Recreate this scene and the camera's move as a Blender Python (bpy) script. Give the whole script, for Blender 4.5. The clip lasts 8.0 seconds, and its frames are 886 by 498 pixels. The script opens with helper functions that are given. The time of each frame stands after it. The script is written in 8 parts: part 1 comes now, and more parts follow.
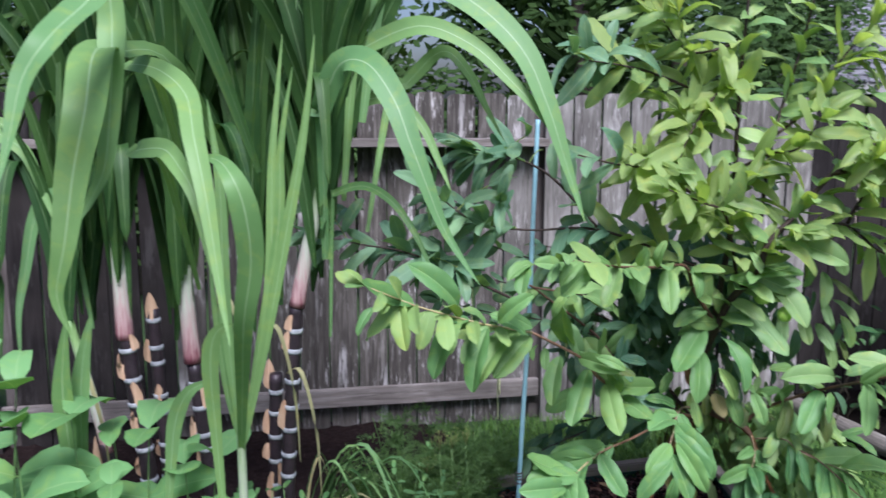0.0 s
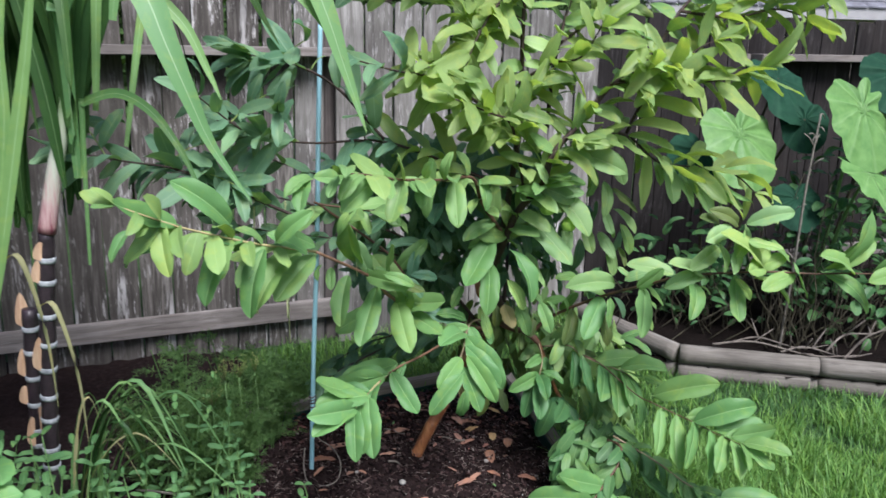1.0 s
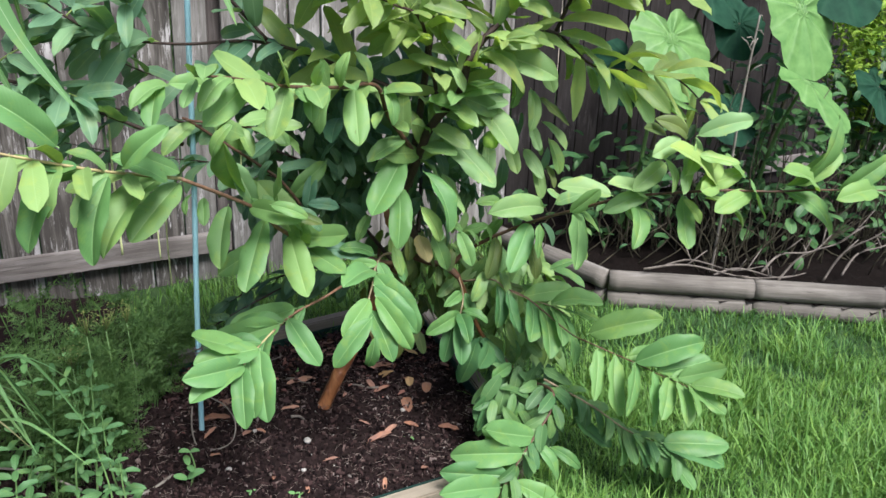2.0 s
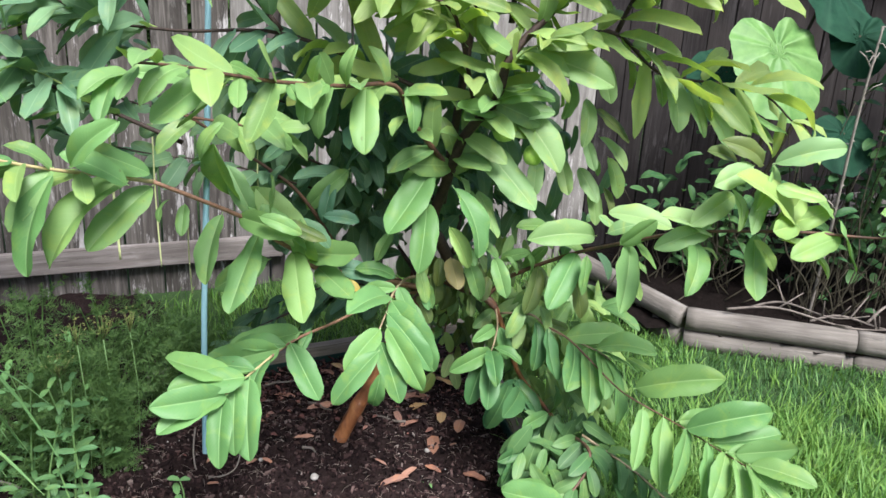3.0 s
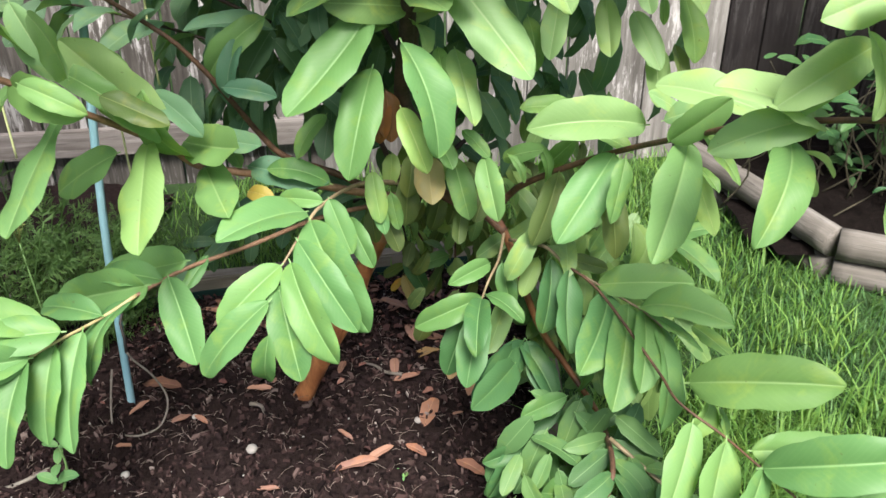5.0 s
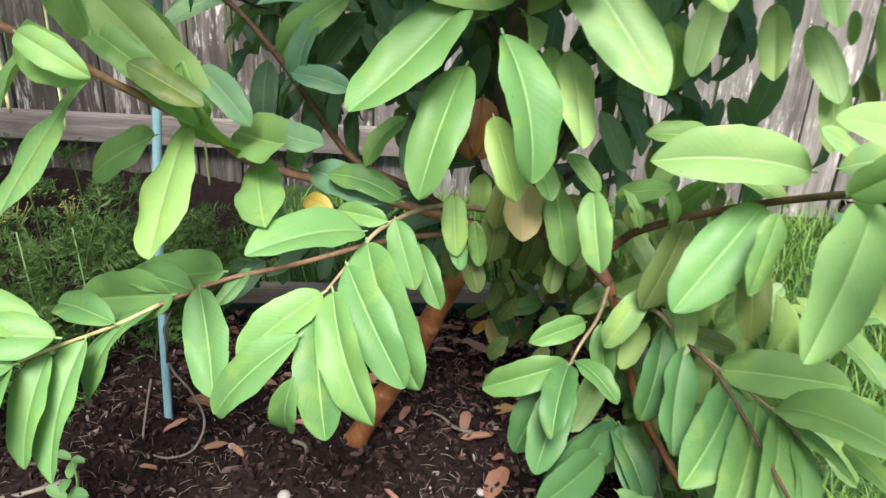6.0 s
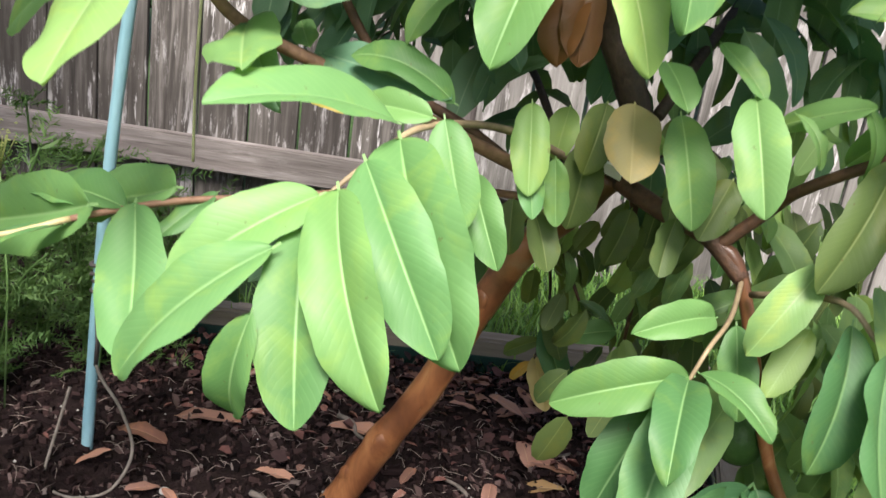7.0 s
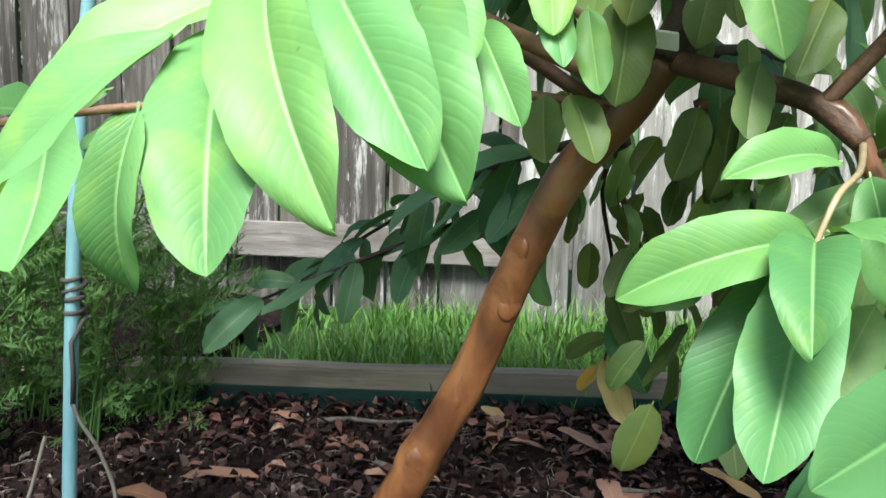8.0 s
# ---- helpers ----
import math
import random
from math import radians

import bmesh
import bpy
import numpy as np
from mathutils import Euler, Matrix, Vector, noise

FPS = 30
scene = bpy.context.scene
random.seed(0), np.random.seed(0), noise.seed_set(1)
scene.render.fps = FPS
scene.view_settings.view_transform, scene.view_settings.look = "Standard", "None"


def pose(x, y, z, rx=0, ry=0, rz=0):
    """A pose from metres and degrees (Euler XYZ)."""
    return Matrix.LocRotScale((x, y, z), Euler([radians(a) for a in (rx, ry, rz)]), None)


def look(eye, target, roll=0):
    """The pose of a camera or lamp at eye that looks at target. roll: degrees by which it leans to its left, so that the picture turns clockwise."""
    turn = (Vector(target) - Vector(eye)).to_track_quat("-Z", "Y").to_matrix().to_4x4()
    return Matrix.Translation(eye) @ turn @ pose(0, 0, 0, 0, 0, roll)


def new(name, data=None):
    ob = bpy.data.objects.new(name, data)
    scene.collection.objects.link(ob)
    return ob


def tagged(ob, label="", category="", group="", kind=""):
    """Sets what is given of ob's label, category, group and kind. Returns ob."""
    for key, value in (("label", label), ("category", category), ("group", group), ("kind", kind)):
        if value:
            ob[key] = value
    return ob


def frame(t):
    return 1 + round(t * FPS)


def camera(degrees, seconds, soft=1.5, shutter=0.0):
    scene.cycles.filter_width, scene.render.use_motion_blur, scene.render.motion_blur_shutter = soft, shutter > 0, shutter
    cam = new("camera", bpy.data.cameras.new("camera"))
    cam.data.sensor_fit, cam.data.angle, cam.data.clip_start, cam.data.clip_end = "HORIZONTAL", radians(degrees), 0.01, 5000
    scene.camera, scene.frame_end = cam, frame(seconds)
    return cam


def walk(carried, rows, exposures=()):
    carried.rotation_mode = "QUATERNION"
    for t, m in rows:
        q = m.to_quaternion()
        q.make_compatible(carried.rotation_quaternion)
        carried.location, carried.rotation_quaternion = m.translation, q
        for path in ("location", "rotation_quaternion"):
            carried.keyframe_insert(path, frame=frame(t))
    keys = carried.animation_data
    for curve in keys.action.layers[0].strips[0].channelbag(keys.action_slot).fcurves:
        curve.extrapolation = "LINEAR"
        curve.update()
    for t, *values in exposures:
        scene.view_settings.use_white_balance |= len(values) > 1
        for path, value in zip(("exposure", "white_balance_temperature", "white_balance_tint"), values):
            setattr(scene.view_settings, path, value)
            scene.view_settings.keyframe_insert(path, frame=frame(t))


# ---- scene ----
cam = camera(55.5, 8.0, shutter=0.2)
PATH = [
    (0, (0.091, -0.08, 1.553), (0.081, 1.891, 1.213), 0.3),
    (0.5, (0.156, -0.057, 1.541), (0.412, 1.88, 1.116), 1.0),
    (1, (0.173, 0.04, 1.515), (0.609, 1.922, 0.997), 1.6),
    (1.2, (0.151, 0.133, 1.487), (0.666, 1.981, 0.922), 1.8),
    (1.5, (0.224, 0.251, 1.462), (0.804, 2.048, 0.802), 1.2),
    (1.7, (0.247, 0.31, 1.44), (0.889, 2.075, 0.753), 1.7),
    (3, (0.564, 0.613, 1.367), (0.931, 2.457, 0.688), 3.1),
    (3.5, (0.648, 0.744, 1.321), (0.955, 2.569, 0.563), 2.2),
    (4, (0.758, 0.957, 1.26), (0.965, 2.748, 0.395), 0.3),
    (4.2, (0.799, 1.012, 1.239), (0.984, 2.807, 0.376), -0.5),
    (5.3, (1.103, 1.339, 1.123), (0.946, 3.089, 0.167), 0.1),
    (5.5, (1.117, 1.374, 1.121), (0.899, 3.12, 0.171), 0.2),
    (6, (1.074, 1.506, 1.038), (0.738, 3.267, 0.152), 2.9),
    (6.5, (1.005, 1.669, 0.866), (0.6, 3.465, 0.085), 6.6),
    (7, (0.989, 1.773, 0.702), (0.592, 3.638, 0.096), 8.5),
    (7.5, (0.997, 1.873, 0.542), (0.476, 3.737, 0.038), 4.8),
    (8, (1.009, 1.932, 0.475), (0.416, 3.818, 0.171), 1.7),
]
EXPOSURES = [(0, 0.54, 5490, 21), (1.5, 0.65, 5840, 12), (3, 1.01, 5920, 14), (3.5, 1.05, 5940, 14), (5.5, 1.16, 6380, 12), (7, 1.30, 6360, 16), (7.5, 1.42, 6160, 13), (8, 1.66, 5940, 1)]
walk(cam, [(t, look(eye, target, roll)) for t, eye, target, roll in PATH], EXPOSURES)

# ---- light ----
world = bpy.data.worlds.new("overcast_sky")
scene.world = world
world.use_nodes = True
wn, wl = world.node_tree.nodes, world.node_tree.links
sky = wn.new("ShaderNodeTexSky")
sky.sky_type = "NISHITA"
sky.sun_disc = False
sky.sun_elevation, sky.sun_rotation = radians(54), radians(168)
sky.air_density, sky.dust_density, sky.ozone_density = 1.0, 4.0, 1.0
wl.new(sky.outputs["Color"], wn["Background"].inputs["Color"])
wn["Background"].inputs["Strength"].default_value = 0.095

sun_data = bpy.data.lights.new("sun", "SUN")
sun_data.energy, sun_data.angle, sun_data.color = 4.3, radians(24), (1.0, 0.96, 0.88)
sun = new("sun", sun_data)
sun.matrix_world = look((2.0, -2.6, 7.9), (0.9, 2.6, 0.5))


# ---- helpers ----
UP = Vector((0, 0, 1))
rng = random.Random(7)


def world_of(ob):
    """Where an object stands, from its own pose and its parents'."""
    if ob.parent is None:
        return ob.matrix_basis.copy()
    return world_of(ob.parent) @ ob.matrix_parent_inverse @ ob.matrix_basis


def group_at(name, place, label, category, group="", kind=""):
    """An empty at the base of a thing, which carries its parts."""
    ob = new(name)
    ob.empty_display_size = 0.05
    ob.location = place
    return tagged(ob, label, category, group, kind)


def under(ob, parent):
    ob.parent = parent
    ob.matrix_parent_inverse = world_of(parent).inverted()
    return ob


def mesh_of(name, verts, faces, material, uvs=None, smooth=True):
    me = bpy.data.meshes.new(name)
    me.from_pydata([tuple(v) for v in verts], [], faces)
    if uvs is not None:
        layer = me.uv_layers.new(name="surface")
        flat = np.array([uvs[v] for f in faces for v in f], dtype=np.float32).ravel()
        layer.data.foreach_set("uv", flat)
    if smooth:
        me.polygons.foreach_set("use_smooth", [True] * len(me.polygons))
    me.materials.append(material)
    me.update()
    return me


def part(name, data, parent, label="", m=None):
    """One mesh as a part of a thing, or of a part."""
    ob = new(name, data)
    if m is not None:
        ob.matrix_basis = m
    under(ob, parent)
    return tagged(ob, label)


def bm_part(name, bm, material, parent=None, label="", smooth=False):
    me = bpy.data.meshes.new(name)
    bm.to_mesh(me)
    bm.free()
    me.materials.append(material)
    if smooth:
        me.polygons.foreach_set("use_smooth", [True] * len(me.polygons))
    ob = new(name, me)
    if parent is not None:
        under(ob, parent)
    return tagged(ob, label)


def box_bm(size, m=None, bevel=0.0):
    bm = bmesh.new()
    bmesh.ops.create_cube(bm, size=1.0, matrix=Matrix.Diagonal((*size, 1)))
    if bevel:
        bmesh.ops.bevel(bm, geom=bm.edges[:], offset=bevel, segments=2, affect="EDGES")
    if m is not None:
        bm.transform(m)
    return bm


def smooth_line(points, steps=4):
    """A Catmull-Rom line through the points."""
    p = [Vector(q) for q in points]
    if len(p) < 3:
        return p
    out = []
    for i in range(len(p) - 1):
        a, b, c, d = p[max(i - 1, 0)], p[i], p[i + 1], p[min(i + 2, len(p) - 1)]
        for k in range(steps):
            t = k / steps
            out.append(0.5 * (2 * b + (c - a) * t + (2 * a - 5 * b + 4 * c - d) * t * t + (3 * b - a - 3 * c + d) * t ** 3))
    out.append(p[-1])
    return out


def tube(points, radii, sides=8, rough=0.0, seed=0):
    """Verts and faces of a round limb along a line; rough makes it uneven."""
    verts, faces = [], []
    n = len(points)
    side = None
    for i, p in enumerate(points):
        d = (points[min(i + 1, n - 1)] - points[max(i - 1, 0)]).normalized()
        side = d.orthogonal().normalized() if side is None else (side - d * side.dot(d)).normalized()
        other = d.cross(side)
        for k in range(sides):
            a = 2 * math.pi * k / sides
            r = radii[i]
            if rough:
                r *= 1 + rough * noise.noise(p * 38 + Vector((math.cos(a), math.sin(a), seed)))
            verts.append(p + (side * math.cos(a) + other * math.sin(a)) * r)
    for i in range(n - 1):
        for k in range(sides):
            a, b = i * sides + k, i * sides + (k + 1) % sides
            faces.append((a, b, b + sides, a + sides))
    verts += [points[0], points[-1]]
    for k in range(sides):
        faces.append(((k + 1) % sides, k, n * sides))
        faces.append(((n - 1) * sides + k, (n - 1) * sides + (k + 1) % sides, n * sides + 1))
    return verts, faces


class Heap:
    """Gathers many small pieces into one mesh."""

    def __init__(self):
        self.v, self.f, self.u = [], [], []

    def add(self, verts, faces, uvs=None):
        k = len(self.v)
        self.v += [tuple(p) for p in verts]
        self.f += [tuple(i + k for i in f) for f in faces]
        self.u += uvs if uvs is not None else [(0.5, 0.5)] * len(verts)

    def mesh(self, name, material, smooth=True):
        return mesh_of(name, self.v, self.f, material, self.u, smooth)


# ---- materials ----
class Mat:
    def __init__(self, name, rough=0.6, spec=0.4):
        self.m = bpy.data.materials.new(name)
        self.m.use_nodes = True
        self.n, self.l = self.m.node_tree.nodes, self.m.node_tree.links
        self.b = self.n["Principled BSDF"]
        self.b.inputs["Roughness"].default_value = rough
        self.b.inputs["Specular IOR Level"].default_value = spec

    def node(self, kind, **inputs):
        nd = self.n.new(kind)
        for k, v in inputs.items():
            key = int(k[1:]) if k[0] == "i" and k[1:].isdigit() else k.replace("_", " ")
            if hasattr(v, "is_output"):
                self.l.new(v, nd.inputs[key])
            else:
                nd.inputs[key].default_value = v
        return nd

    def coords(self, which="Object", scale=(1, 1, 1)):
        c = self.node("ShaderNodeTexCoord")
        mp = self.node("ShaderNodeMapping", Scale=scale)
        self.l.new(c.outputs[which], mp.inputs["Vector"])
        return mp.outputs["Vector"]

    def place(self, scale=(1, 1, 1)):
        g = self.node("ShaderNodeNewGeometry")
        mp = self.node("ShaderNodeMapping", Scale=scale)
        self.l.new(g.outputs["Position"], mp.inputs["Vector"])
        return mp.outputs["Vector"]

    def noise(self, vector, scale, detail=4.0, rough=0.55, distort=0.0):
        return self.node("ShaderNodeTexNoise", Vector=vector, Scale=scale, Detail=detail, Roughness=rough, Distortion=distort).outputs["Fac"]

    def ramp(self, fac, stops):
        r = self.node("ShaderNodeValToRGB")
        self.l.new(fac, r.inputs["Fac"])
        while len(r.color_ramp.elements) < len(stops):
            r.color_ramp.elements.new(0.5)
        for e, (p, c) in zip(r.color_ramp.elements, stops):
            e.position, e.color = p, (*c, 1)
        return r.outputs["Color"]

    def math(self, op, a, b=None, clamp=False):
        nd = self.n.new("ShaderNodeMath")
        nd.operation, nd.use_clamp = op, clamp
        for i, v in enumerate((a, b)):
            if v is None:
                continue
            if hasattr(v, "is_output"):
                self.l.new(v, nd.inputs[i])
            else:
                nd.inputs[i].default_value = v
        return nd.outputs[0]

    def mix(self, fac, a, b, blend="MIX"):
        nd = self.n.new("ShaderNodeMix")
        nd.data_type, nd.blend_type = "RGBA", blend
        for key, v in ((0, fac), (6, a), (7, b)):
            if hasattr(v, "is_output"):
                self.l.new(v, nd.inputs[key])
            else:
                nd.inputs[key].default_value = v if key == 0 else (*v, 1)
        return nd.outputs[2]

    def set(self, colour=None, rough=None, height=None, bump=0.3, distance=0.005):
        if colour is not None:
            if hasattr(colour, "is_output"):
                self.l.new(colour, self.b.inputs["Base Color"])
            else:
                self.b.inputs["Base Color"].default_value = (*colour, 1)
        if rough is not None:
            self.l.new(rough, self.b.inputs["Roughness"])
        if height is not None:
            bp = self.node("ShaderNodeBump", Strength=bump, Distance=distance, Height=height)
            self.l.new(bp.outputs["Normal"], self.b.inputs["Normal"])
        return self.m


def plain(name, c1, c2, scale=20.0, rough=0.6, bump=0.25, fine=90.0, stretch=(1, 1, 1), spec=0.4, distance=0.004):
    """A surface of two tones, mottled at two scales, with fine relief."""
    m = Mat(name, rough, spec)
    v = m.coords("Object", stretch)
    big, small = m.noise(v, scale), m.noise(v, fine)
    both = m.math("ADD", m.math("MULTIPLY", big, 0.65), m.math("MULTIPLY", small, 0.35))
    return m.set(m.ramp(both, [(0.32, c1), (0.68, c2)]), height=small, bump=bump, distance=distance)


def leaf_material(name, dark, light, rib, per="object", rough=0.50, glow=0.30, veins=19.0, spec=0.32, spots=0.0):
    """A leaf: pale midrib, sunken side veins, tones that change from leaf to leaf and over each leaf, and light that comes through."""
    m = Mat(name, rough, spec)
    uv = m.node("ShaderNodeTexCoord").outputs["UV"]
    xyz = m.node("ShaderNodeSeparateXYZ", Vector=uv)
    across = m.math("ABSOLUTE", m.math("SUBTRACT", xyz.outputs["X"], 0.5))
    rand = m.node("ShaderNodeObjectInfo").outputs["Random"] if per == "object" else m.node("ShaderNodeNewGeometry").outputs["Random Per Island"]
    mottle, broad = m.noise(m.place(), 40.0, 5.0), m.noise(m.place(), 13.0, 2.0)
    tone = m.math("ADD", m.math("MULTIPLY", rand, 0.62), m.math("ADD", m.math("MULTIPLY", mottle, 0.22), m.math("MULTIPLY", broad, 0.36)))
    body = m.ramp(tone, [(0.18, dark), (0.98, light)])
    cool = tuple(0.5 * (a + b) * k for a, b, k in zip(dark, light, (0.70, 0.93, 1.40)))
    body = m.mix(m.math("MULTIPLY", m.math("FRACT", m.math("MULTIPLY", rand, 13.7)), 0.38), body, cool)
    sere = tuple(min(1.0, c * k) for c, k in zip(light, (1.35, 1.06, 0.62)))
    patch = m.ramp(m.noise(m.place(), 21.0, 4.0, 0.6, 0.8), [(0.52, (0, 0, 0)), (0.72, (1, 1, 1))])
    body = m.mix(m.math("MULTIPLY", patch, 0.38), body, sere)
    ribmask = m.math("SUBTRACT", 1.0, m.math("MULTIPLY", across, 30.0), clamp=True)
    col = m.mix(m.math("MULTIPLY", ribmask, 0.6), body, rib)
    height = m.math("MULTIPLY", mottle, 0.5)
    if veins:
        bent = m.math("ADD", m.math("MULTIPLY", broad, 1.6), m.math("MULTIPLY", mottle, 0.25))
        phase = m.math("ADD", m.math("SUBTRACT", m.math("MULTIPLY", xyz.outputs["Y"], veins), m.math("MULTIPLY", across, veins * 0.42)), bent)
        groove = m.math("POWER", m.math("ABSOLUTE", m.math("COSINE", m.math("MULTIPLY", phase, 3.1416))), 9.0)
        col = m.mix(m.math("MULTIPLY", groove, 0.035), col, rib)
        height = m.math("SUBTRACT", height, m.math("MULTIPLY", groove, m.math("MULTIPLY", mottle, 0.9)))
    if spots:
        sp = m.node("ShaderNodeTexNoise", Vector=m.place(), Scale=120.0, Detail=2.0).outputs["Fac"]
        mask = m.math("MULTIPLY", m.math("GREATER_THAN", sp, 0.74), spots)
        col = m.mix(mask, col, (0.10, 0.06, 0.02))
    m.set(col, m.math("ADD", rough - 0.08, m.math("MULTIPLY", mottle, 0.16)), height=height, bump=0.16, distance=0.0012)
    warm = m.mix(1.0, col, (1.0, 1.0, 0.35), "MULTIPLY")
    through_light = m.node("ShaderNodeBsdfTranslucent", Color=warm)
    mixer = m.node("ShaderNodeMixShader", i0=glow)
    m.l.new(m.b.outputs["BSDF"], mixer.inputs[1])
    m.l.new(through_light.outputs["BSDF"], mixer.inputs[2])
    m.l.new(mixer.outputs["Shader"], m.n["Material Output"].inputs["Surface"])
    return m.m


def weathered_wood(name, dark, mid, pale, flake=0.5, along="z", extra_stain=0.0):
    """Grey weathered timber: long grain, knots, pale worn flakes and dark damp stains."""
    m = Mat(name, 0.88, 0.1)
    s = {"z": (1, 1, 0.06), "x": (0.06, 1, 1)}[along]
    rand = m.node("ShaderNodeObjectInfo").outputs["Random"]
    shift = m.node("ShaderNodeCombineXYZ", X=m.math("MULTIPLY", rand, 31.0), Y=m.math("MULTIPLY", rand, 17.0), Z=m.math("MULTIPLY", rand, 53.0))
    c = m.node("ShaderNodeTexCoord").outputs["Object"]
    moved = m.node("ShaderNodeVectorMath", i0=c, i1=shift.outputs[0]).outputs[0]
    v = m.node("ShaderNodeMapping", Vector=moved, Scale=s).outputs[0]
    grain, fine = m.noise(v, 55.0, 6.0, 0.6, 0.6), m.noise(v, 230.0, 3.0)
    body = m.ramp(m.math("ADD", m.math("MULTIPLY", grain, 0.75), m.math("MULTIPLY", m.noise(moved, 5.0, 3.0), 0.25)), [(0.30, dark), (0.48, mid), (0.70, pale)])
    body = m.mix(m.math("MULTIPLY", rand, 0.55), body, mid)
    body = m.mix(m.math("MULTIPLY", m.math("FRACT", m.math("MULTIPLY", rand, 7.3)), 0.45), body, dark)
    spots = m.noise(m.node("ShaderNodeMapping", Vector=moved, Scale=(1, 1, 0.16) if along == "z" else (0.16, 1, 1)).outputs[0], 42.0, 7.0, 0.75)
    flakes = m.ramp(spots, [(0.55, (0, 0, 0)), (0.62, (1, 1, 1))])
    streaks = m.noise(m.node("ShaderNodeMapping", Vector=moved, Scale=(1, 1, 0.11) if along == "z" else (0.11, 1, 1)).outputs[0], 17.0, 7.0, 0.7)
    flakes = m.math("MAXIMUM", flakes, m.ramp(streaks, [(0.57, (0, 0, 0)), (0.61, (0.85, 0.85, 0.85))]))
    where = m.ramp(m.noise(moved, 3.4, 3.0), [(0.42, (0.12, 0.12, 0.12)), (0.60, (1, 1, 1))])
    body = m.mix(m.math("MULTIPLY", m.math("MULTIPLY", flakes, where), flake), body, (0.58, 0.56, 0.55))
    cracks = m.ramp(m.noise(v, 105.0, 5.0, 0.7, 0.3), [(0.30, (1, 1, 1)), (0.40, (0, 0, 0))])
    body = m.mix(m.math("MULTIPLY", cracks, 0.6), body, (0.02, 0.018, 0.018))
    blackish = m.noise(moved, 2.6, 3.0)
    stain = m.ramp(blackish, [(0.42, (0, 0, 0)), (0.62, (1, 1, 1))])
    body = m.mix(m.math("MULTIPLY", stain, 0.45 + extra_stain), body, (0.035, 0.03, 0.028))
    height = m.math("ADD", grain, m.math("MULTIPLY", fine, 0.5))
    return m.set(body, height=height, bump=0.6, distance=0.004)


M_LEAF = leaf_material("guava_leaf", (0.075, 0.180, 0.052), (0.190, 0.360, 0.110), (0.30, 0.48, 0.20), spots=0.35)
M_LEAF_YOUNG = leaf_material("guava_leaf_young", (0.20, 0.34, 0.08), (0.32, 0.45, 0.13), (0.42, 0.54, 0.2), glow=0.3)
M_LEAF_OLD = leaf_material("guava_leaf_old", (0.35, 0.30, 0.06), (0.45, 0.26, 0.05), (0.5, 0.4, 0.15), spots=0.9)
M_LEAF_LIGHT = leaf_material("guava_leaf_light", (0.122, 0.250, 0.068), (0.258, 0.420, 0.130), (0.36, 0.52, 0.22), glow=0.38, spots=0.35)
# pale young leaves; the glare on lit ones is put into this green too
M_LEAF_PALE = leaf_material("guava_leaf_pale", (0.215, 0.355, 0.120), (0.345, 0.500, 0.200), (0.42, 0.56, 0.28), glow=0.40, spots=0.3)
# next three greens: shade from the leaves above is put into the colour
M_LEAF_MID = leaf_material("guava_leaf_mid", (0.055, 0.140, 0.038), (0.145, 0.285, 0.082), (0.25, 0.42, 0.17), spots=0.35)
M_LEAF_SHADED = leaf_material("guava_leaf_shaded", (0.040, 0.110, 0.034), (0.100, 0.215, 0.068), (0.20, 0.34, 0.14), glow=0.2, spots=0.4)
M_LEAF_SHADED_DARK = leaf_material("guava_leaf_shaded_dark", (0.020, 0.062, 0.022), (0.056, 0.128, 0.044), (0.10, 0.19, 0.07), glow=0.12, spots=0.4, rough=0.72, spec=0.08)
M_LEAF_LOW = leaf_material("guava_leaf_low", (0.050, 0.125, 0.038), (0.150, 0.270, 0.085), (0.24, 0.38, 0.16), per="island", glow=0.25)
# back and inner leaves: the crown's shade is put into this cool green
M_LEAF_BACK_SHADE = leaf_material("guava_leaf_back_shade", (0.055, 0.130, 0.068), (0.150, 0.270, 0.140), (0.24, 0.38, 0.24), per="island", glow=0.45)
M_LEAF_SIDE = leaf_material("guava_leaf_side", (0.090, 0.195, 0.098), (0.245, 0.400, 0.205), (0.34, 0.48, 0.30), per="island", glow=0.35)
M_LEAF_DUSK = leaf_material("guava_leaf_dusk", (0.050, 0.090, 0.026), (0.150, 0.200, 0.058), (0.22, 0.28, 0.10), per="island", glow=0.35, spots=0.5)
M_LEAF_COOL = leaf_material("guava_leaf_cool", (0.072, 0.170, 0.086), (0.165, 0.300, 0.155), (0.26, 0.40, 0.25), glow=0.30, spots=0.4)
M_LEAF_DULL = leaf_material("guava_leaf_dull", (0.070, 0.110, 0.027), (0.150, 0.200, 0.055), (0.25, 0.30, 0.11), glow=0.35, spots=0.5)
M_LEAF_BROWN = leaf_material("guava_leaf_brown", (0.11, 0.045, 0.012), (0.17, 0.075, 0.02), (0.2, 0.1, 0.04), glow=0.3, spots=0.5)
M_LEAF_TAN = leaf_material("guava_leaf_tan", (0.36, 0.29, 0.11), (0.46, 0.38, 0.17), (0.5, 0.42, 0.2), glow=0.3, spots=0.6)
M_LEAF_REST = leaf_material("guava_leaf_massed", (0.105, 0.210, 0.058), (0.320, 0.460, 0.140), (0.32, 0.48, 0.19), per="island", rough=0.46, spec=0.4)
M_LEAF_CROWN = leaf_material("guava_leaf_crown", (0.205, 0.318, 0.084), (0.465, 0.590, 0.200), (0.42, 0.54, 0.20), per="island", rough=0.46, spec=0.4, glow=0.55)
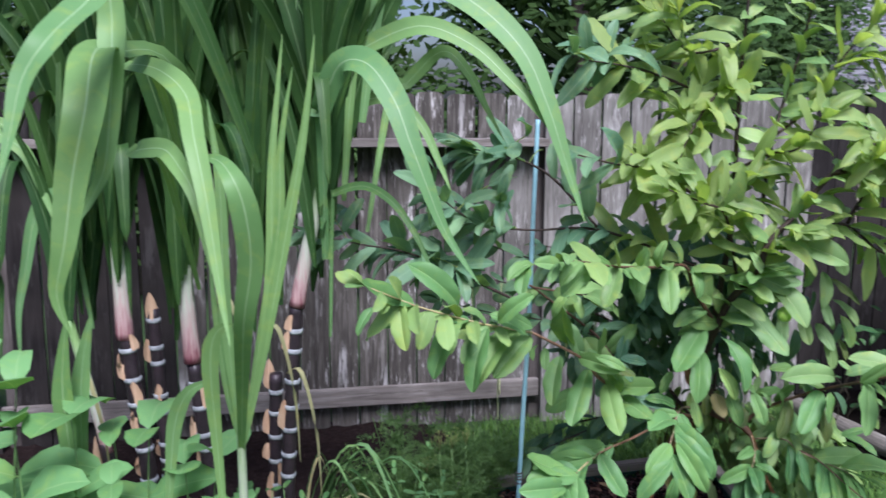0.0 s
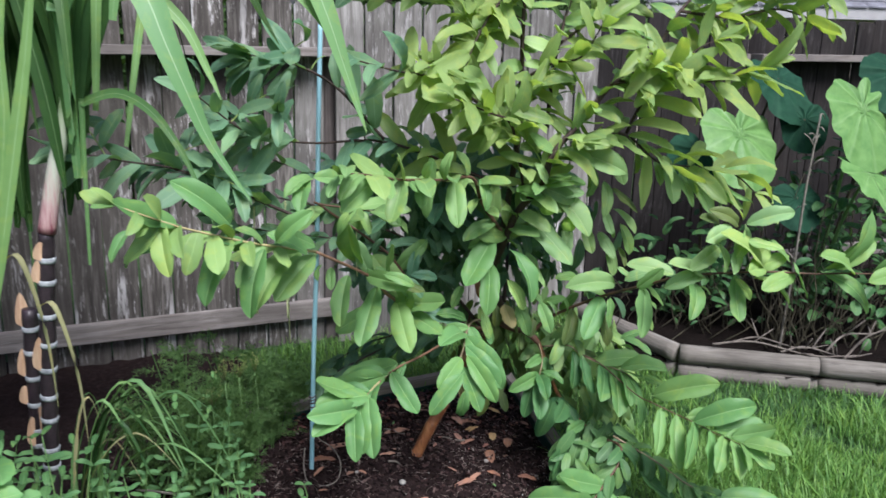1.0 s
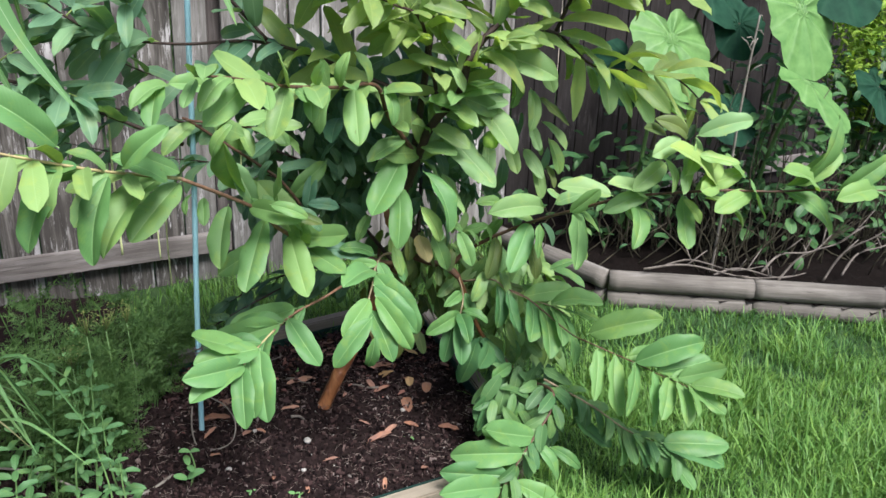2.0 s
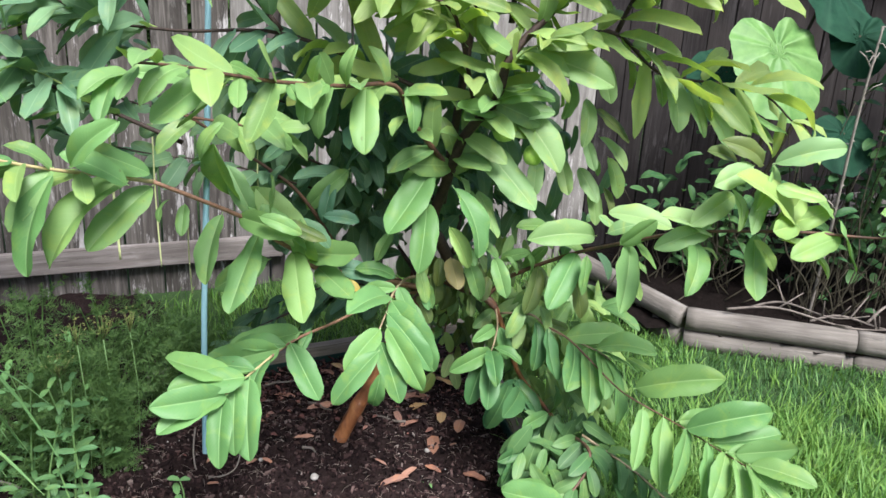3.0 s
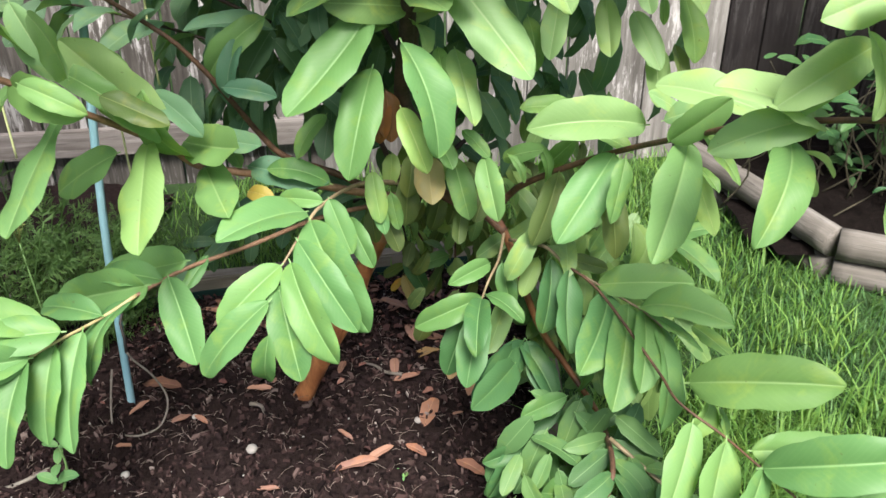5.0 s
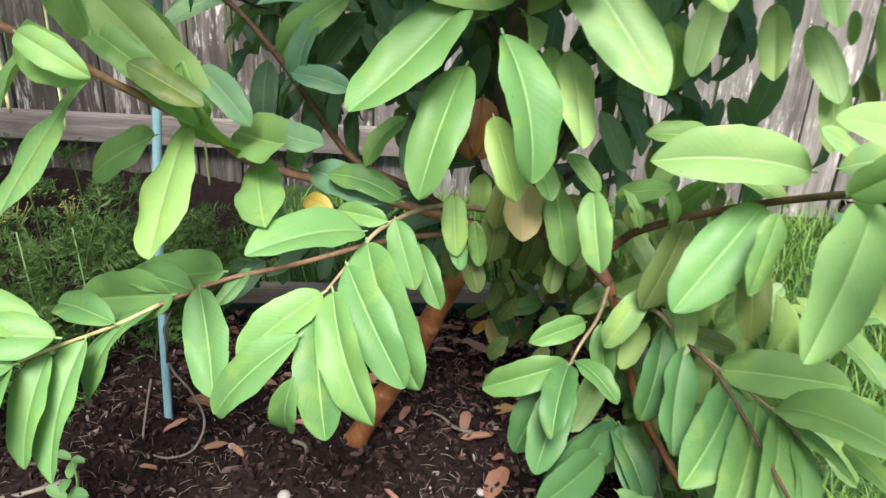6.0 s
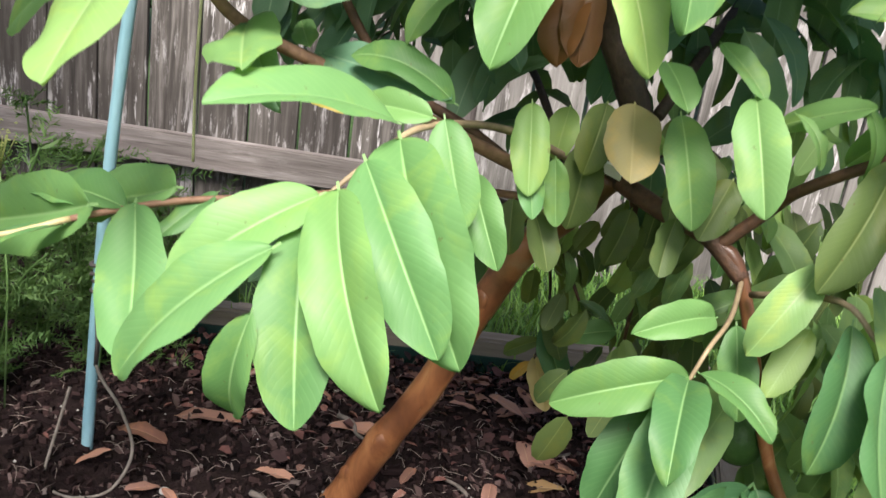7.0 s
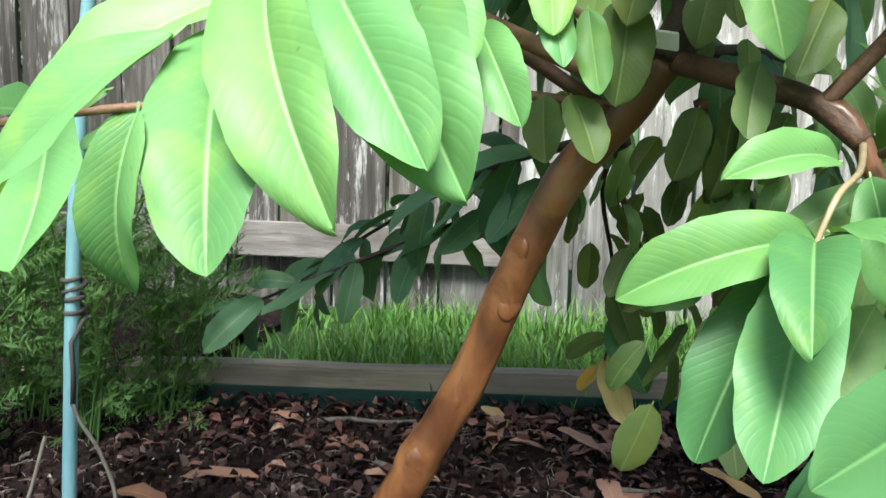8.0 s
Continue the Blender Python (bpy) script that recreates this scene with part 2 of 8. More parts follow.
# massed cane blades: the clump's inner shade is painted into this dark green
M_CANE_SHADE = leaf_material("cane_leaf_shade", (0.013, 0.043, 0.010), (0.055, 0.120, 0.028), (0.26, 0.38, 0.18), veins=0.0, rough=0.5, glow=0.25, spec=0.2)
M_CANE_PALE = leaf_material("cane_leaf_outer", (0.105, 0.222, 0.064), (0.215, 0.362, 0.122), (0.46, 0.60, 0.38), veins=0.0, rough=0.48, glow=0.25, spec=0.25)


def taro_material(name, dark, light, rib, glow, rough=0.5, spec=0.3):
    """A heart-shaped leaf with stout veins that run out from the stalk, the flesh puffed up between them."""
    m = Mat(name, rough, spec)
    xyz = m.node("ShaderNodeSeparateXYZ", Vector=m.node("ShaderNodeTexCoord").outputs["UV"])
    ax = m.math("MULTIPLY", m.math("SUBTRACT", xyz.outputs["X"], 0.5), 1.2)
    ay = m.math("DIVIDE", m.math("SUBTRACT", xyz.outputs["Y"], 0.35), 0.7)
    mottle = m.noise(m.place(), 22.0, 5.0)
    turn = m.math("ADD", m.math("ARCTAN2", ax, ay), m.math("MULTIPLY", mottle, 0.12))
    wave = m.math("ABSOLUTE", m.math("COSINE", m.math("MULTIPLY", turn, 5.0)))
    vein = m.math("POWER", wave, 40.0)
    body = m.ramp(mottle, [(0.25, dark), (0.75, light)])
    col = m.mix(m.math("MULTIPLY", vein, 0.24), body, rib)
    m.set(col, height=m.math("SUBTRACT", 1.0, m.math("POWER", wave, 3.0)), bump=0.5, distance=0.02)
    mixer = m.node("ShaderNodeMixShader", i0=glow)
    m.l.new(m.b.outputs["BSDF"], mixer.inputs[1])
    m.l.new(m.node("ShaderNodeBsdfTranslucent", Color=col).outputs["BSDF"], mixer.inputs[2])
    m.l.new(mixer.outputs["Shader"], m.n["Material Output"].inputs["Surface"])
    return m.m


M_TARO = taro_material("taro_leaf", (0.09, 0.21, 0.055), (0.18, 0.33, 0.10), (0.32, 0.46, 0.22), 0.25)
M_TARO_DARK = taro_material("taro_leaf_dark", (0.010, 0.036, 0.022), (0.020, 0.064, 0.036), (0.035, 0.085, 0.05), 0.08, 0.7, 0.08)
M_WEED = leaf_material("weed_leaf", (0.115, 0.265, 0.08), (0.22, 0.41, 0.14), (0.3, 0.45, 0.2), per="island", veins=7.0, rough=0.55)
M_WEED_DARK = leaf_material("weed_leaf_dark", (0.055, 0.140, 0.045), (0.135, 0.260, 0.085), (0.22, 0.34, 0.15), per="island", veins=7.0, rough=0.55)
M_HEDGE = leaf_material("tree_leaf_far", (0.010, 0.032, 0.009), (0.040, 0.085, 0.020), (0.06, 0.11, 0.03), per="island", veins=5.0, rough=0.6, spec=0.15)
M_VINE = leaf_material("vine_leaf", (0.025, 0.080, 0.026), (0.085, 0.185, 0.055), (0.2, 0.32, 0.12), per="island", veins=6.0)
M_LIME = leaf_material("lime_shrub_leaf", (0.26, 0.42, 0.05), (0.40, 0.55, 0.08), (0.45, 0.6, 0.15), per="island", veins=5.0, glow=0.35)
M_GRASS = leaf_material("grass_blade", (0.060, 0.165, 0.026), (0.215, 0.370, 0.080), (0.24, 0.42, 0.1), per="island", veins=0.0, rough=0.5, glow=0.3)
# grass by the logs: shade there is put into the darker blade colour
M_GRASS_SHADED = leaf_material("grass_blade_shaded", (0.020, 0.070, 0.018), (0.105, 0.210, 0.060), (0.15, 0.28, 0.08), per="island", veins=0.0, rough=0.55, glow=0.25, spec=0.2)
M_STRAW = leaf_material("straw_blade", (0.30, 0.28, 0.10), (0.48, 0.42, 0.20), (0.5, 0.45, 0.25), per="island", veins=0.0, rough=0.7)
M_DILL = leaf_material("dill_thread", (0.022, 0.066, 0.020), (0.165, 0.260, 0.062), (0.1, 0.2, 0.06), per="island", veins=0.0, rough=0.6, glow=0.45)
M_DILL_FLOWER = plain("dill_flower", (0.10, 0.13, 0.03), (0.20, 0.22, 0.06), 90.0)


def bark():
    """Guava bark: smooth copper brown, with paler peeled patches and darker upper limbs."""
    m = Mat("guava_bark", 0.36, 0.5)
    v = m.place((1, 1, 0.5))
    patches, fine = m.noise(v, 16.0, 5.0, 0.6, 0.8), m.noise(v, 120.0, 4.0)
    body = m.ramp(patches, [(0.30, (0.070, 0.026, 0.014)), (0.45, (0.215, 0.080, 0.032)), (0.58, (0.38, 0.160, 0.062)), (0.70, (0.50, 0.30, 0.16))])
    body = m.mix(m.math("MULTIPLY", fine, 0.28), body, (0.10, 0.04, 0.02))
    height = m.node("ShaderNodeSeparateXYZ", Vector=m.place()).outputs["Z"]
    # bark turns darker above about 0.45 m, with an uneven edge
    high_dark = m.ramp(m.math("ADD", height, m.math("MULTIPLY", m.math("SUBTRACT", patches, 0.5), 0.25)), [(0.40, (0, 0, 0)), (0.50, (1, 1, 1))])
    body = m.mix(m.math("MULTIPLY", high_dark, 0.75), body, (0.045, 0.024, 0.016))
    return m.set(body, height=m.math("ADD", patches, m.math("MULTIPLY", fine, 0.4)), bump=0.35, distance=0.004)


M_BARK = bark()
M_STEM = plain("guava_stem_bark", (0.018, 0.012, 0.010), (0.060, 0.036, 0.026), 40.0, 0.65, 0.4, 160.0)
M_LIMB = plain("guava_limb_bark", (0.045, 0.026, 0.018), (0.14, 0.07, 0.04), 40.0, 0.6, 0.4, 160.0)
M_TWIG_RED = plain("guava_branch_bark", (0.14, 0.072, 0.042), (0.32, 0.185, 0.115), 45.0, 0.6, 0.4, 160.0)
M_TWIG_PALE = plain("guava_twig_young", (0.30, 0.24, 0.11), (0.48, 0.40, 0.21), 60.0, 0.55)
M_TWIG = plain("guava_twig", (0.15, 0.11, 0.065), (0.31, 0.24, 0.14), 60.0, 0.55)
M_FRUIT = plain("guava_fruit_skin", (0.21, 0.38, 0.05), (0.33, 0.50, 0.09), 60.0, 0.4, 0.3, 200.0)
# fruit among the leaves: their shade is put into this dark skin colour
M_FRUIT_SHADED = plain("guava_fruit_skin_shaded", (0.035, 0.090, 0.022), (0.065, 0.145, 0.040), 60.0, 0.4, 0.3, 200.0)
M_BOARD = weathered_wood("fence_board", (0.060, 0.055, 0.050), (0.215, 0.203, 0.187), (0.40, 0.385, 0.365), 0.9)
# the same boards in a mid-dark and a near-black tone
M_BOARD_MID = weathered_wood("fence_board_mid", (0.022, 0.020, 0.018), (0.082, 0.074, 0.066), (0.25, 0.23, 0.21), 0.95, extra_stain=0.1)
M_BOARD_DARK = weathered_wood("fence_board_dark", (0.008, 0.007, 0.007), (0.022, 0.019, 0.019), (0.052, 0.048, 0.048), 0.06, extra_stain=0.2)
M_RAIL = weathered_wood("fence_rail", (0.10, 0.085, 0.075), (0.22, 0.195, 0.18), (0.36, 0.33, 0.31), 0.15, along="x")
M_POST = weathered_wood("fence_post", (0.05, 0.042, 0.038), (0.11, 0.095, 0.09), (0.2, 0.18, 0.17), 0.1)
M_LOG = weathered_wood("border_log", (0.070, 0.062, 0.053), (0.180, 0.163, 0.142), (0.33, 0.305, 0.275), 0.1, along="x")
M_TIMBER = weathered_wood("border_timber", (0.18, 0.150, 0.110), (0.31, 0.265, 0.205), (0.44, 0.385, 0.31), 0.1, along="x")
M_EDGING = plain("green_plastic_edging", (0.008, 0.030, 0.026), (0.014, 0.045, 0.038), 30.0, 0.4, 0.1)
M_POLE = plain("blue_green_stake", (0.20, 0.38, 0.45), (0.30, 0.50, 0.56), 25.0, 0.45, 0.2, 140.0, (1, 1, 0.3))
M_WIRE = plain("dry_twine", (0.11, 0.095, 0.080), (0.24, 0.21, 0.18), 60.0, 0.8)
M_CORD = plain("pale_green_cord", (0.42, 0.46, 0.20), (0.55, 0.58, 0.30), 60.0, 0.7)
M_CANE = plain("cane_stalk_dark", (0.012, 0.010, 0.012), (0.045, 0.030, 0.038), 28.0, 0.38, 0.2, 150.0)
M_RING = plain("cane_wax_ring", (0.16, 0.17, 0.19), (0.46, 0.48, 0.50), 60.0, 0.7)
M_HUSK = plain("dry_cane_husk", (0.42, 0.24, 0.14), (0.60, 0.42, 0.28), 30.0, 0.75, 0.3, 120.0, (1, 1, 0.2))


def sheath():
    """Cane leaf sheath: pale green above, pink and purple streaks low on it."""
    m = Mat("cane_sheath", 0.5, 0.3)
    v = m.coords("Object", (1, 1, 0.08))
    streak = m.noise(v, 160.0, 4.0)
    uv = m.node("ShaderNodeSeparateXYZ", Vector=m.node("ShaderNodeTexCoord").outputs["UV"])
    body = m.ramp(m.math("ADD", uv.outputs["Y"], m.math("MULTIPLY", m.math("SUBTRACT", streak, 0.5), 0.5)),
                  [(0.0, (0.20, 0.06, 0.08)), (0.15, (0.42, 0.28, 0.27)), (0.34, (0.42, 0.44, 0.36)), (0.62, (0.36, 0.44, 0.28)), (0.82, (0.20, 0.32, 0.12)), (1.0, (0.08, 0.16, 0.04))])
    return m.set(body, height=streak, bump=0.3, distance=0.002)


M_SHEATH = sheath()
M_DEADLEAF = leaf_material("fallen_leaf", (0.17, 0.075, 0.050), (0.38, 0.20, 0.13), (0.5, 0.32, 0.18), rough=0.65, glow=0.05, spots=0.5)
M_DEADLEAF_TAN = leaf_material("fallen_leaf_tan", (0.36, 0.20, 0.075), (0.54, 0.36, 0.16), (0.58, 0.44, 0.24), rough=0.65, glow=0.05, spots=0.4)
M_STICK = plain("dry_stick", (0.06, 0.05, 0.042), (0.20, 0.17, 0.145), 40.0, 0.8, 0.4)
M_DRYSTALK = plain("dry_stalk", (0.13, 0.115, 0.095), (0.26, 0.235, 0.20), 40.0, 0.8, 0.4)
M_ROOT = plain("dark_undergrowth_stem", (0.020, 0.018, 0.010), (0.070, 0.060, 0.035), 40.0, 0.8)
M_STALK = plain("green_stalk", (0.10, 0.20, 0.06), (0.18, 0.30, 0.10), 30.0, 0.5)
M_FIBRE = plain("mulch_fibre", (0.08, 0.055, 0.045), (0.36, 0.29, 0.25), 30.0, 0.8, 0.2)
M_STONE = plain("pale_stone", (0.25, 0.23, 0.21), (0.42, 0.40, 0.37), 30.0, 0.8, 0.5)
M_TAPE = plain("white_plastic_tag", (0.75, 0.76, 0.78), (0.85, 0.85, 0.86), 30.0, 0.4)


def soil(name="mulch_soil", tint=1.0):
    m = Mat(name, 0.95, 0.05)
    v = m.place()
    big, mid, fine = m.noise(v, 9.0, 5.0), m.noise(v, 60.0, 6.0, 0.7), m.noise(v, 260.0, 4.0)
    body = m.ramp(mid, [(0.30, (0.008, 0.006, 0.006)), (0.55, (0.024, 0.016, 0.016)), (0.75, (0.060, 0.042, 0.040))])
    body = m.mix(m.math("MULTIPLY", big, 0.5), body, (0.022, 0.014, 0.011))
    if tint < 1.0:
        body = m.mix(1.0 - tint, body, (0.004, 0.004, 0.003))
    return m.set(body, height=m.math("ADD", mid, m.math("MULTIPLY", fine, 0.5)), bump=0.9, distance=0.012)


M_SOIL = soil()
# raised bed soil: shade of the plants over it is mixed in as near-black
M_SOIL_SHADED = soil("raised_soil_shaded", 0.35)
M_TURF = plain("turf", (0.014, 0.040, 0.008), (0.045, 0.095, 0.020), 14.0, 0.9, 0.8, 120.0, distance=0.02)


def chips():
    m = Mat("mulch_chip", 0.9, 0.06)
    rand = m.node("ShaderNodeNewGeometry").outputs["Random Per Island"]
    v = m.place()
    body = m.ramp(rand, [(0.0, (0.007, 0.005, 0.005)), (0.55, (0.022, 0.014, 0.014)), (0.86, (0.055, 0.033, 0.031)), (0.97, (0.11, 0.075, 0.068)), (1.0, (0.26, 0.22, 0.20))])
    return m.set(body, height=m.noise(v, 180.0), bump=0.5, distance=0.003)


M_CHIP = chips()
M_SHINGLE = plain("roof_shingle", (0.10, 0.10, 0.115), (0.22, 0.22, 0.25), 6.0, 0.9, 0.6, 60.0)
M_WALL = plain("house_siding", (0.48, 0.40, 0.34), (0.58, 0.49, 0.42), 4.0, 0.8, 0.2, 40.0)
M_FASCIA = plain("house_fascia", (0.30, 0.29, 0.29), (0.40, 0.39, 0.39), 8.0, 0.6)
M_GLASS_DARK = plain("far_window_glass", (0.02, 0.025, 0.03), (0.04, 0.045, 0.05), 3.0, 0.1, 0.0)
M_TRUNK_FAR = plain("tree_bark_far", (0.05, 0.04, 0.03), (0.12, 0.10, 0.08), 14.0, 0.9, 0.6)

# ---- ground ----
def height_at(x, y):
    """Gentle unevenness of the ground, in metres."""
    rise = 0.022 * max(0.0, min(1.0, (y - 2.75) / 0.3)) if 0.1 < x < 1.3 and y < 3.45 else 0.0
    rise += 0.040 * math.exp(-((x - 0.71) ** 2 + (y - 2.66) ** 2) / 0.035)
    return rise + 0.012 * noise.noise(Vector((x * 2.1, y * 2.1, 0))) + 0.006 * noise.noise(Vector((x * 9, y * 9, 3)))


def in_bed(x, y):
    """The planting bed inside the timber border, and the soil round the canes."""
    if y > 2.05 + 0.13 * x and y < 3.10 + 0.24 * (x - 0.4) and 0.0 < x < 1.22:
        return True
    edge = 0.16 * noise.noise(Vector((x * 2.4, y * 2.4, 7))) + 0.05 * noise.noise(Vector((x * 11, y * 11, 2)))
    return x < 0.18 - 0.12 * (y - 3.0) and (x + 0.75) ** 2 / 1.55 ** 2 + (y - 2.75) ** 2 / 1.25 ** 2 < 1.0 + 1.4 * edge


def in_raised(x, y):
    """The strip behind the logs, along the fence."""
    if x < 1.86:
        return False
    front = 3.27 - 0.46 * (x - 2.03) if x < 3.05 else 2.80 + 0.22 * (x - 3.05)
    return y > max(front, 2.2) and (x > 2.0 or y > 3.27)


def ground_sheet():
    """One sheet to the horizon: fine near the garden, coarse far off."""
    xs = [-400, -120, -40, -14, -6] + [-4 + 0.1 * i for i in range(91)] + [7, 14, 40, 120, 400]
    ys = [-400, -120, -40, -14, -6, -3] + [-1.5 + 0.1 * i for i in range(63)] + [6, 9, 16, 40, 120, 400]
    verts = [(x, y, height_at(x, y) - 0.015) for y in ys for x in xs]
    n = len(xs)
    faces = [(j * n + i, j * n + i + 1, (j + 1) * n + i + 1, (j + 1) * n + i) for j in range(len(ys) - 1) for i in range(n - 1)]
    return tagged(new("ground", mesh_of("ground", verts, faces, M_TURF)), "green lawn ground reaching the horizon", "ground", kind="structure")


ground_sheet()


def soil_sheet(name, inside, x0, x1, y0, y1, step, lift, rough, label, material=M_SOIL):
    """Loose dark soil, with a thickness at its rim."""
    nx, ny = int((x1 - x0) / step), int((y1 - y0) / step)
    index, verts, faces = {}, [], []

    def corner(i, j):
        if (i, j) not in index:
            x, y = x0 + i * step, y0 + j * step
            z = height_at(x, y) + lift + rough * noise.fractal(Vector((x * 17, y * 17, 1)), 1.0, 2.0, 4)
            index[(i, j)] = len(verts)
            verts.append((x + 0.3 * step * noise.noise(Vector((x * 30, y * 30, 5))), y, z))
        return index[(i, j)]

    for i in range(nx):
        for j in range(ny):
            if inside(x0 + (i + 0.5) * step, y0 + (j + 0.5) * step):
                faces.append((corner(i, j), corner(i + 1, j), corner(i + 1, j + 1), corner(i, j + 1)))
    return tagged(new(name, mesh_of(name, verts, faces, material)), label, "soil", kind="structure")


soil_sheet("bed_soil", in_bed, -2.6, 1.26, 1.3, 3.86, 0.022, 0.004, 0.016, "dark damp mulched soil under the guava tree")
soil_sheet("raised_bed_soil", lambda x, y: in_raised(x, y) and x < 4.62 and y < 3.83 + 0.194 * x, 1.84, 6.0, 2.2, 4.9, 0.05, 0.05, 0.02, "dark soil in the raised bed behind the logs, leaf shade in its colour", M_SOIL_SHADED)


def blade_field(name, spots, material, h0, h1, width, lean, label, category, seed, curl=0.5):
    """Very many grass blades, each bent over, as one mesh."""
    r = np.random.RandomState(seed)
    n = len(spots)
    p = np.array(spots)
    h = r.uniform(h0, h1, n) * r.uniform(0.6, 1.0, n)
    a = r.uniform(0, 2 * math.pi, n)
    d = np.stack([np.cos(a), np.sin(a)], 1)
    s = np.stack([-np.sin(a), np.cos(a)], 1)
    ln = r.uniform(0.1, lean, n)
    w = width * r.uniform(0.6, 1.2, n)
    verts = np.zeros((n, 7, 3))
    for k, (t, ww) in enumerate(((0.0, 0.8), (0.45, 1.0), (0.8, 0.6))):
        out = (ln * h)[:, None] * d * t ** 1.7
        zz = h * t * (1 - curl * ln * t * 0.6)
        for q, sign in ((0, -1), (1, 1)):
            verts[:, 2 * k + q, :2] = p[:, :2] + out + s * (w * ww * 0.5 * sign)[:, None]
            verts[:, 2 * k + q, 2] = p[:, 2] + zz
    verts[:, 6, :2] = p[:, :2] + (ln * h)[:, None] * d
    verts[:, 6, 2] = p[:, 2] + h * (1 - curl * ln * 0.6)
    base = (np.arange(n) * 7)[:, None]
    quads = np.concatenate([base + np.array([[0, 1, 3, 2]]), base + np.array([[2, 3, 5, 4]])]).tolist()
    tris = (base + np.array([[4, 5, 6]])).tolist()
    me = bpy.data.meshes.new(name)
    me.from_pydata(verts.reshape(-1, 3).tolist(), [], quads + tris)
    me.uv_layers.new(name="surface")
    me.materials.append(material)
    me.polygons.foreach_set("use_smooth", [True] * len(me.polygons))
    return tagged(new(name, me), label, category, kind="stuff")


def scatter(count, inside, x0, x1, y0, y1, seed, z=0.0):
    r = random.Random(seed)
    out = []
    while len(out) < count:
        x, y = r.uniform(x0, x1), r.uniform(y0, y1)
        if inside(x, y):
            out.append((x, y, height_at(x, y) - 0.016 + z))
    return out


def is_lawn(x, y):
    return not in_bed(x, y) and not in_raised(x, y) and y < 3.80 + 0.194 * x


def lawn_near(x, y):
    return is_lawn(x, y) and x > 0.9


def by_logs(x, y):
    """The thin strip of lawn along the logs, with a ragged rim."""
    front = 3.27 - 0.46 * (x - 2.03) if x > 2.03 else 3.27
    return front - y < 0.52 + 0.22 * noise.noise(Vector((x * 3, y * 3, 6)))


def lawn_middle(x, y):
    return lawn_near(x, y) and math.hypot(x - 2.0, y - 2.4) < 1.7 + 0.5 * noise.noise(Vector((x * 2, y * 2, 9)))


blade_field("lawn_grass", scatter(46000, lambda x, y: lawn_middle(x, y) and not by_logs(x, y), 0.9, 3.9, 0.5, 4.1, 3), M_GRASS, 0.030, 0.078, 0.0032, 1.1, "bright green uncut lawn grass", "grass", 4)
# strip of thin blades coloured as shaded
blade_field("log_side_grass", scatter(15000, lambda x, y: lawn_middle(x, y) and by_logs(x, y), 0.9, 3.9, 1.5, 4.1, 13), M_GRASS_SHADED, 0.025, 0.075, 0.0030, 1.3, "thin grass along the logs, shade put into its dark green", "grass", 14)
blade_field("long_grass", scatter(9000, lambda x, y: lawn_near(x, y) and noise.noise(Vector((x * 2.3, y * 2.3, 8))) > -0.02 and y < 2.75, 1.05, 3.2, 1.0, 2.8, 5), M_GRASS, 0.08, 0.16, 0.0042, 1.1, "longer tufts of bright green lawn grass", "grass", 6)
blade_field("fence_grass", scatter(5500, lambda x, y: is_lawn(x, y) and y > 2.9 and x > 0.30 + 0.1 * noise.noise(Vector((x * 5, y * 5, 1))), 0.1, 2.0, 2.9, 4.1, 9), M_GRASS, 0.05, 0.12, 0.004, 0.9, "tall green grass between the bed and the fence", "grass", 8)
def lawn_round(x, y):
    """The lawn about the garden, thinning out to a ragged edge."""
    d = math.hypot((x - 1.0) / 4.6, (y - 1.0) / 3.6) + 0.25 * noise.noise(Vector((x * 1.3, y * 1.3, 4)))
    return is_lawn(x, y) and d < 1.0


blade_field("far_lawn_grass", scatter(60000, lawn_round, -3.5, 5.8, -2.8, 4.4, 10), M_GRASS, 0.04, 0.09, 0.005, 0.9, "green lawn grass round the garden", "grass", 11)


# ---- timber border of the bed ----
def border_timber(name, a, b, z0, z1, thick, label):
    a, b = Vector(a), Vector(b)
    d = b - a
    ang = math.atan2(d.y, d.x)
    bm = bmesh.new()
    bmesh.ops.create_cube(bm, size=1.0, matrix=Matrix.Diagonal((d.length, thick, z1 - z0, 1)))
    bmesh.ops.subdivide_edges(bm, edges=[e for e in bm.edges if abs((e.verts[0].co - e.verts[1].co).x) > 0.1], cuts=14)
    for v in bm.verts:
        v.co.y += 0.004 * noise.noise(v.co * 6 + a.to_3d())
        v.co.z += 0.004 * noise.noise(v.co * 7 + b.to_3d())
    bmesh.ops.bevel(bm, geom=[e for e in bm.edges if e.calc_face_angle(0) > 0.9], offset=0.005, segments=2, affect="EDGES")
    ob = bm_part(name, bm, M_TIMBER)
    ob.matrix_basis = Matrix.Translation(((a.x + b.x) / 2, (a.y + b.y) / 2, (z0 + z1) / 2)) @ Matrix.Rotation(ang, 4, "Z")
    tagged(ob, label, "garden edging", "timbers round the bed")
    return ob


def edging_strip(parent, length, side, z, thick):
    me = box_bm((length, 0.004, 0.05), None, 0.001)
    ob = bm_part("edging_strip", me, M_EDGING)
    ob.matrix_basis = parent.matrix_basis @ Matrix.Translation((0, side * (thick / 2 + 0.004), z))
    under(ob, parent)
    return tagged(ob, "dark green plastic strip")


back_timber = border_timber("border_timber", (0.14, 3.03), (1.20, 3.345), -0.02, 0.082, 0.045, "weathered timber board edging the back of the bed")
edging_strip(back_timber, 1.08, -1, -0.004, 0.045)
front_timber = border_timber("border_timber", (0.40, 2.075), (1.20, 2.225), -0.03, 0.055, 0.05, "weathered timber board edging the front of the bed")
edging_strip(front_timber, 0.80, 1, 0.018, 0.05)
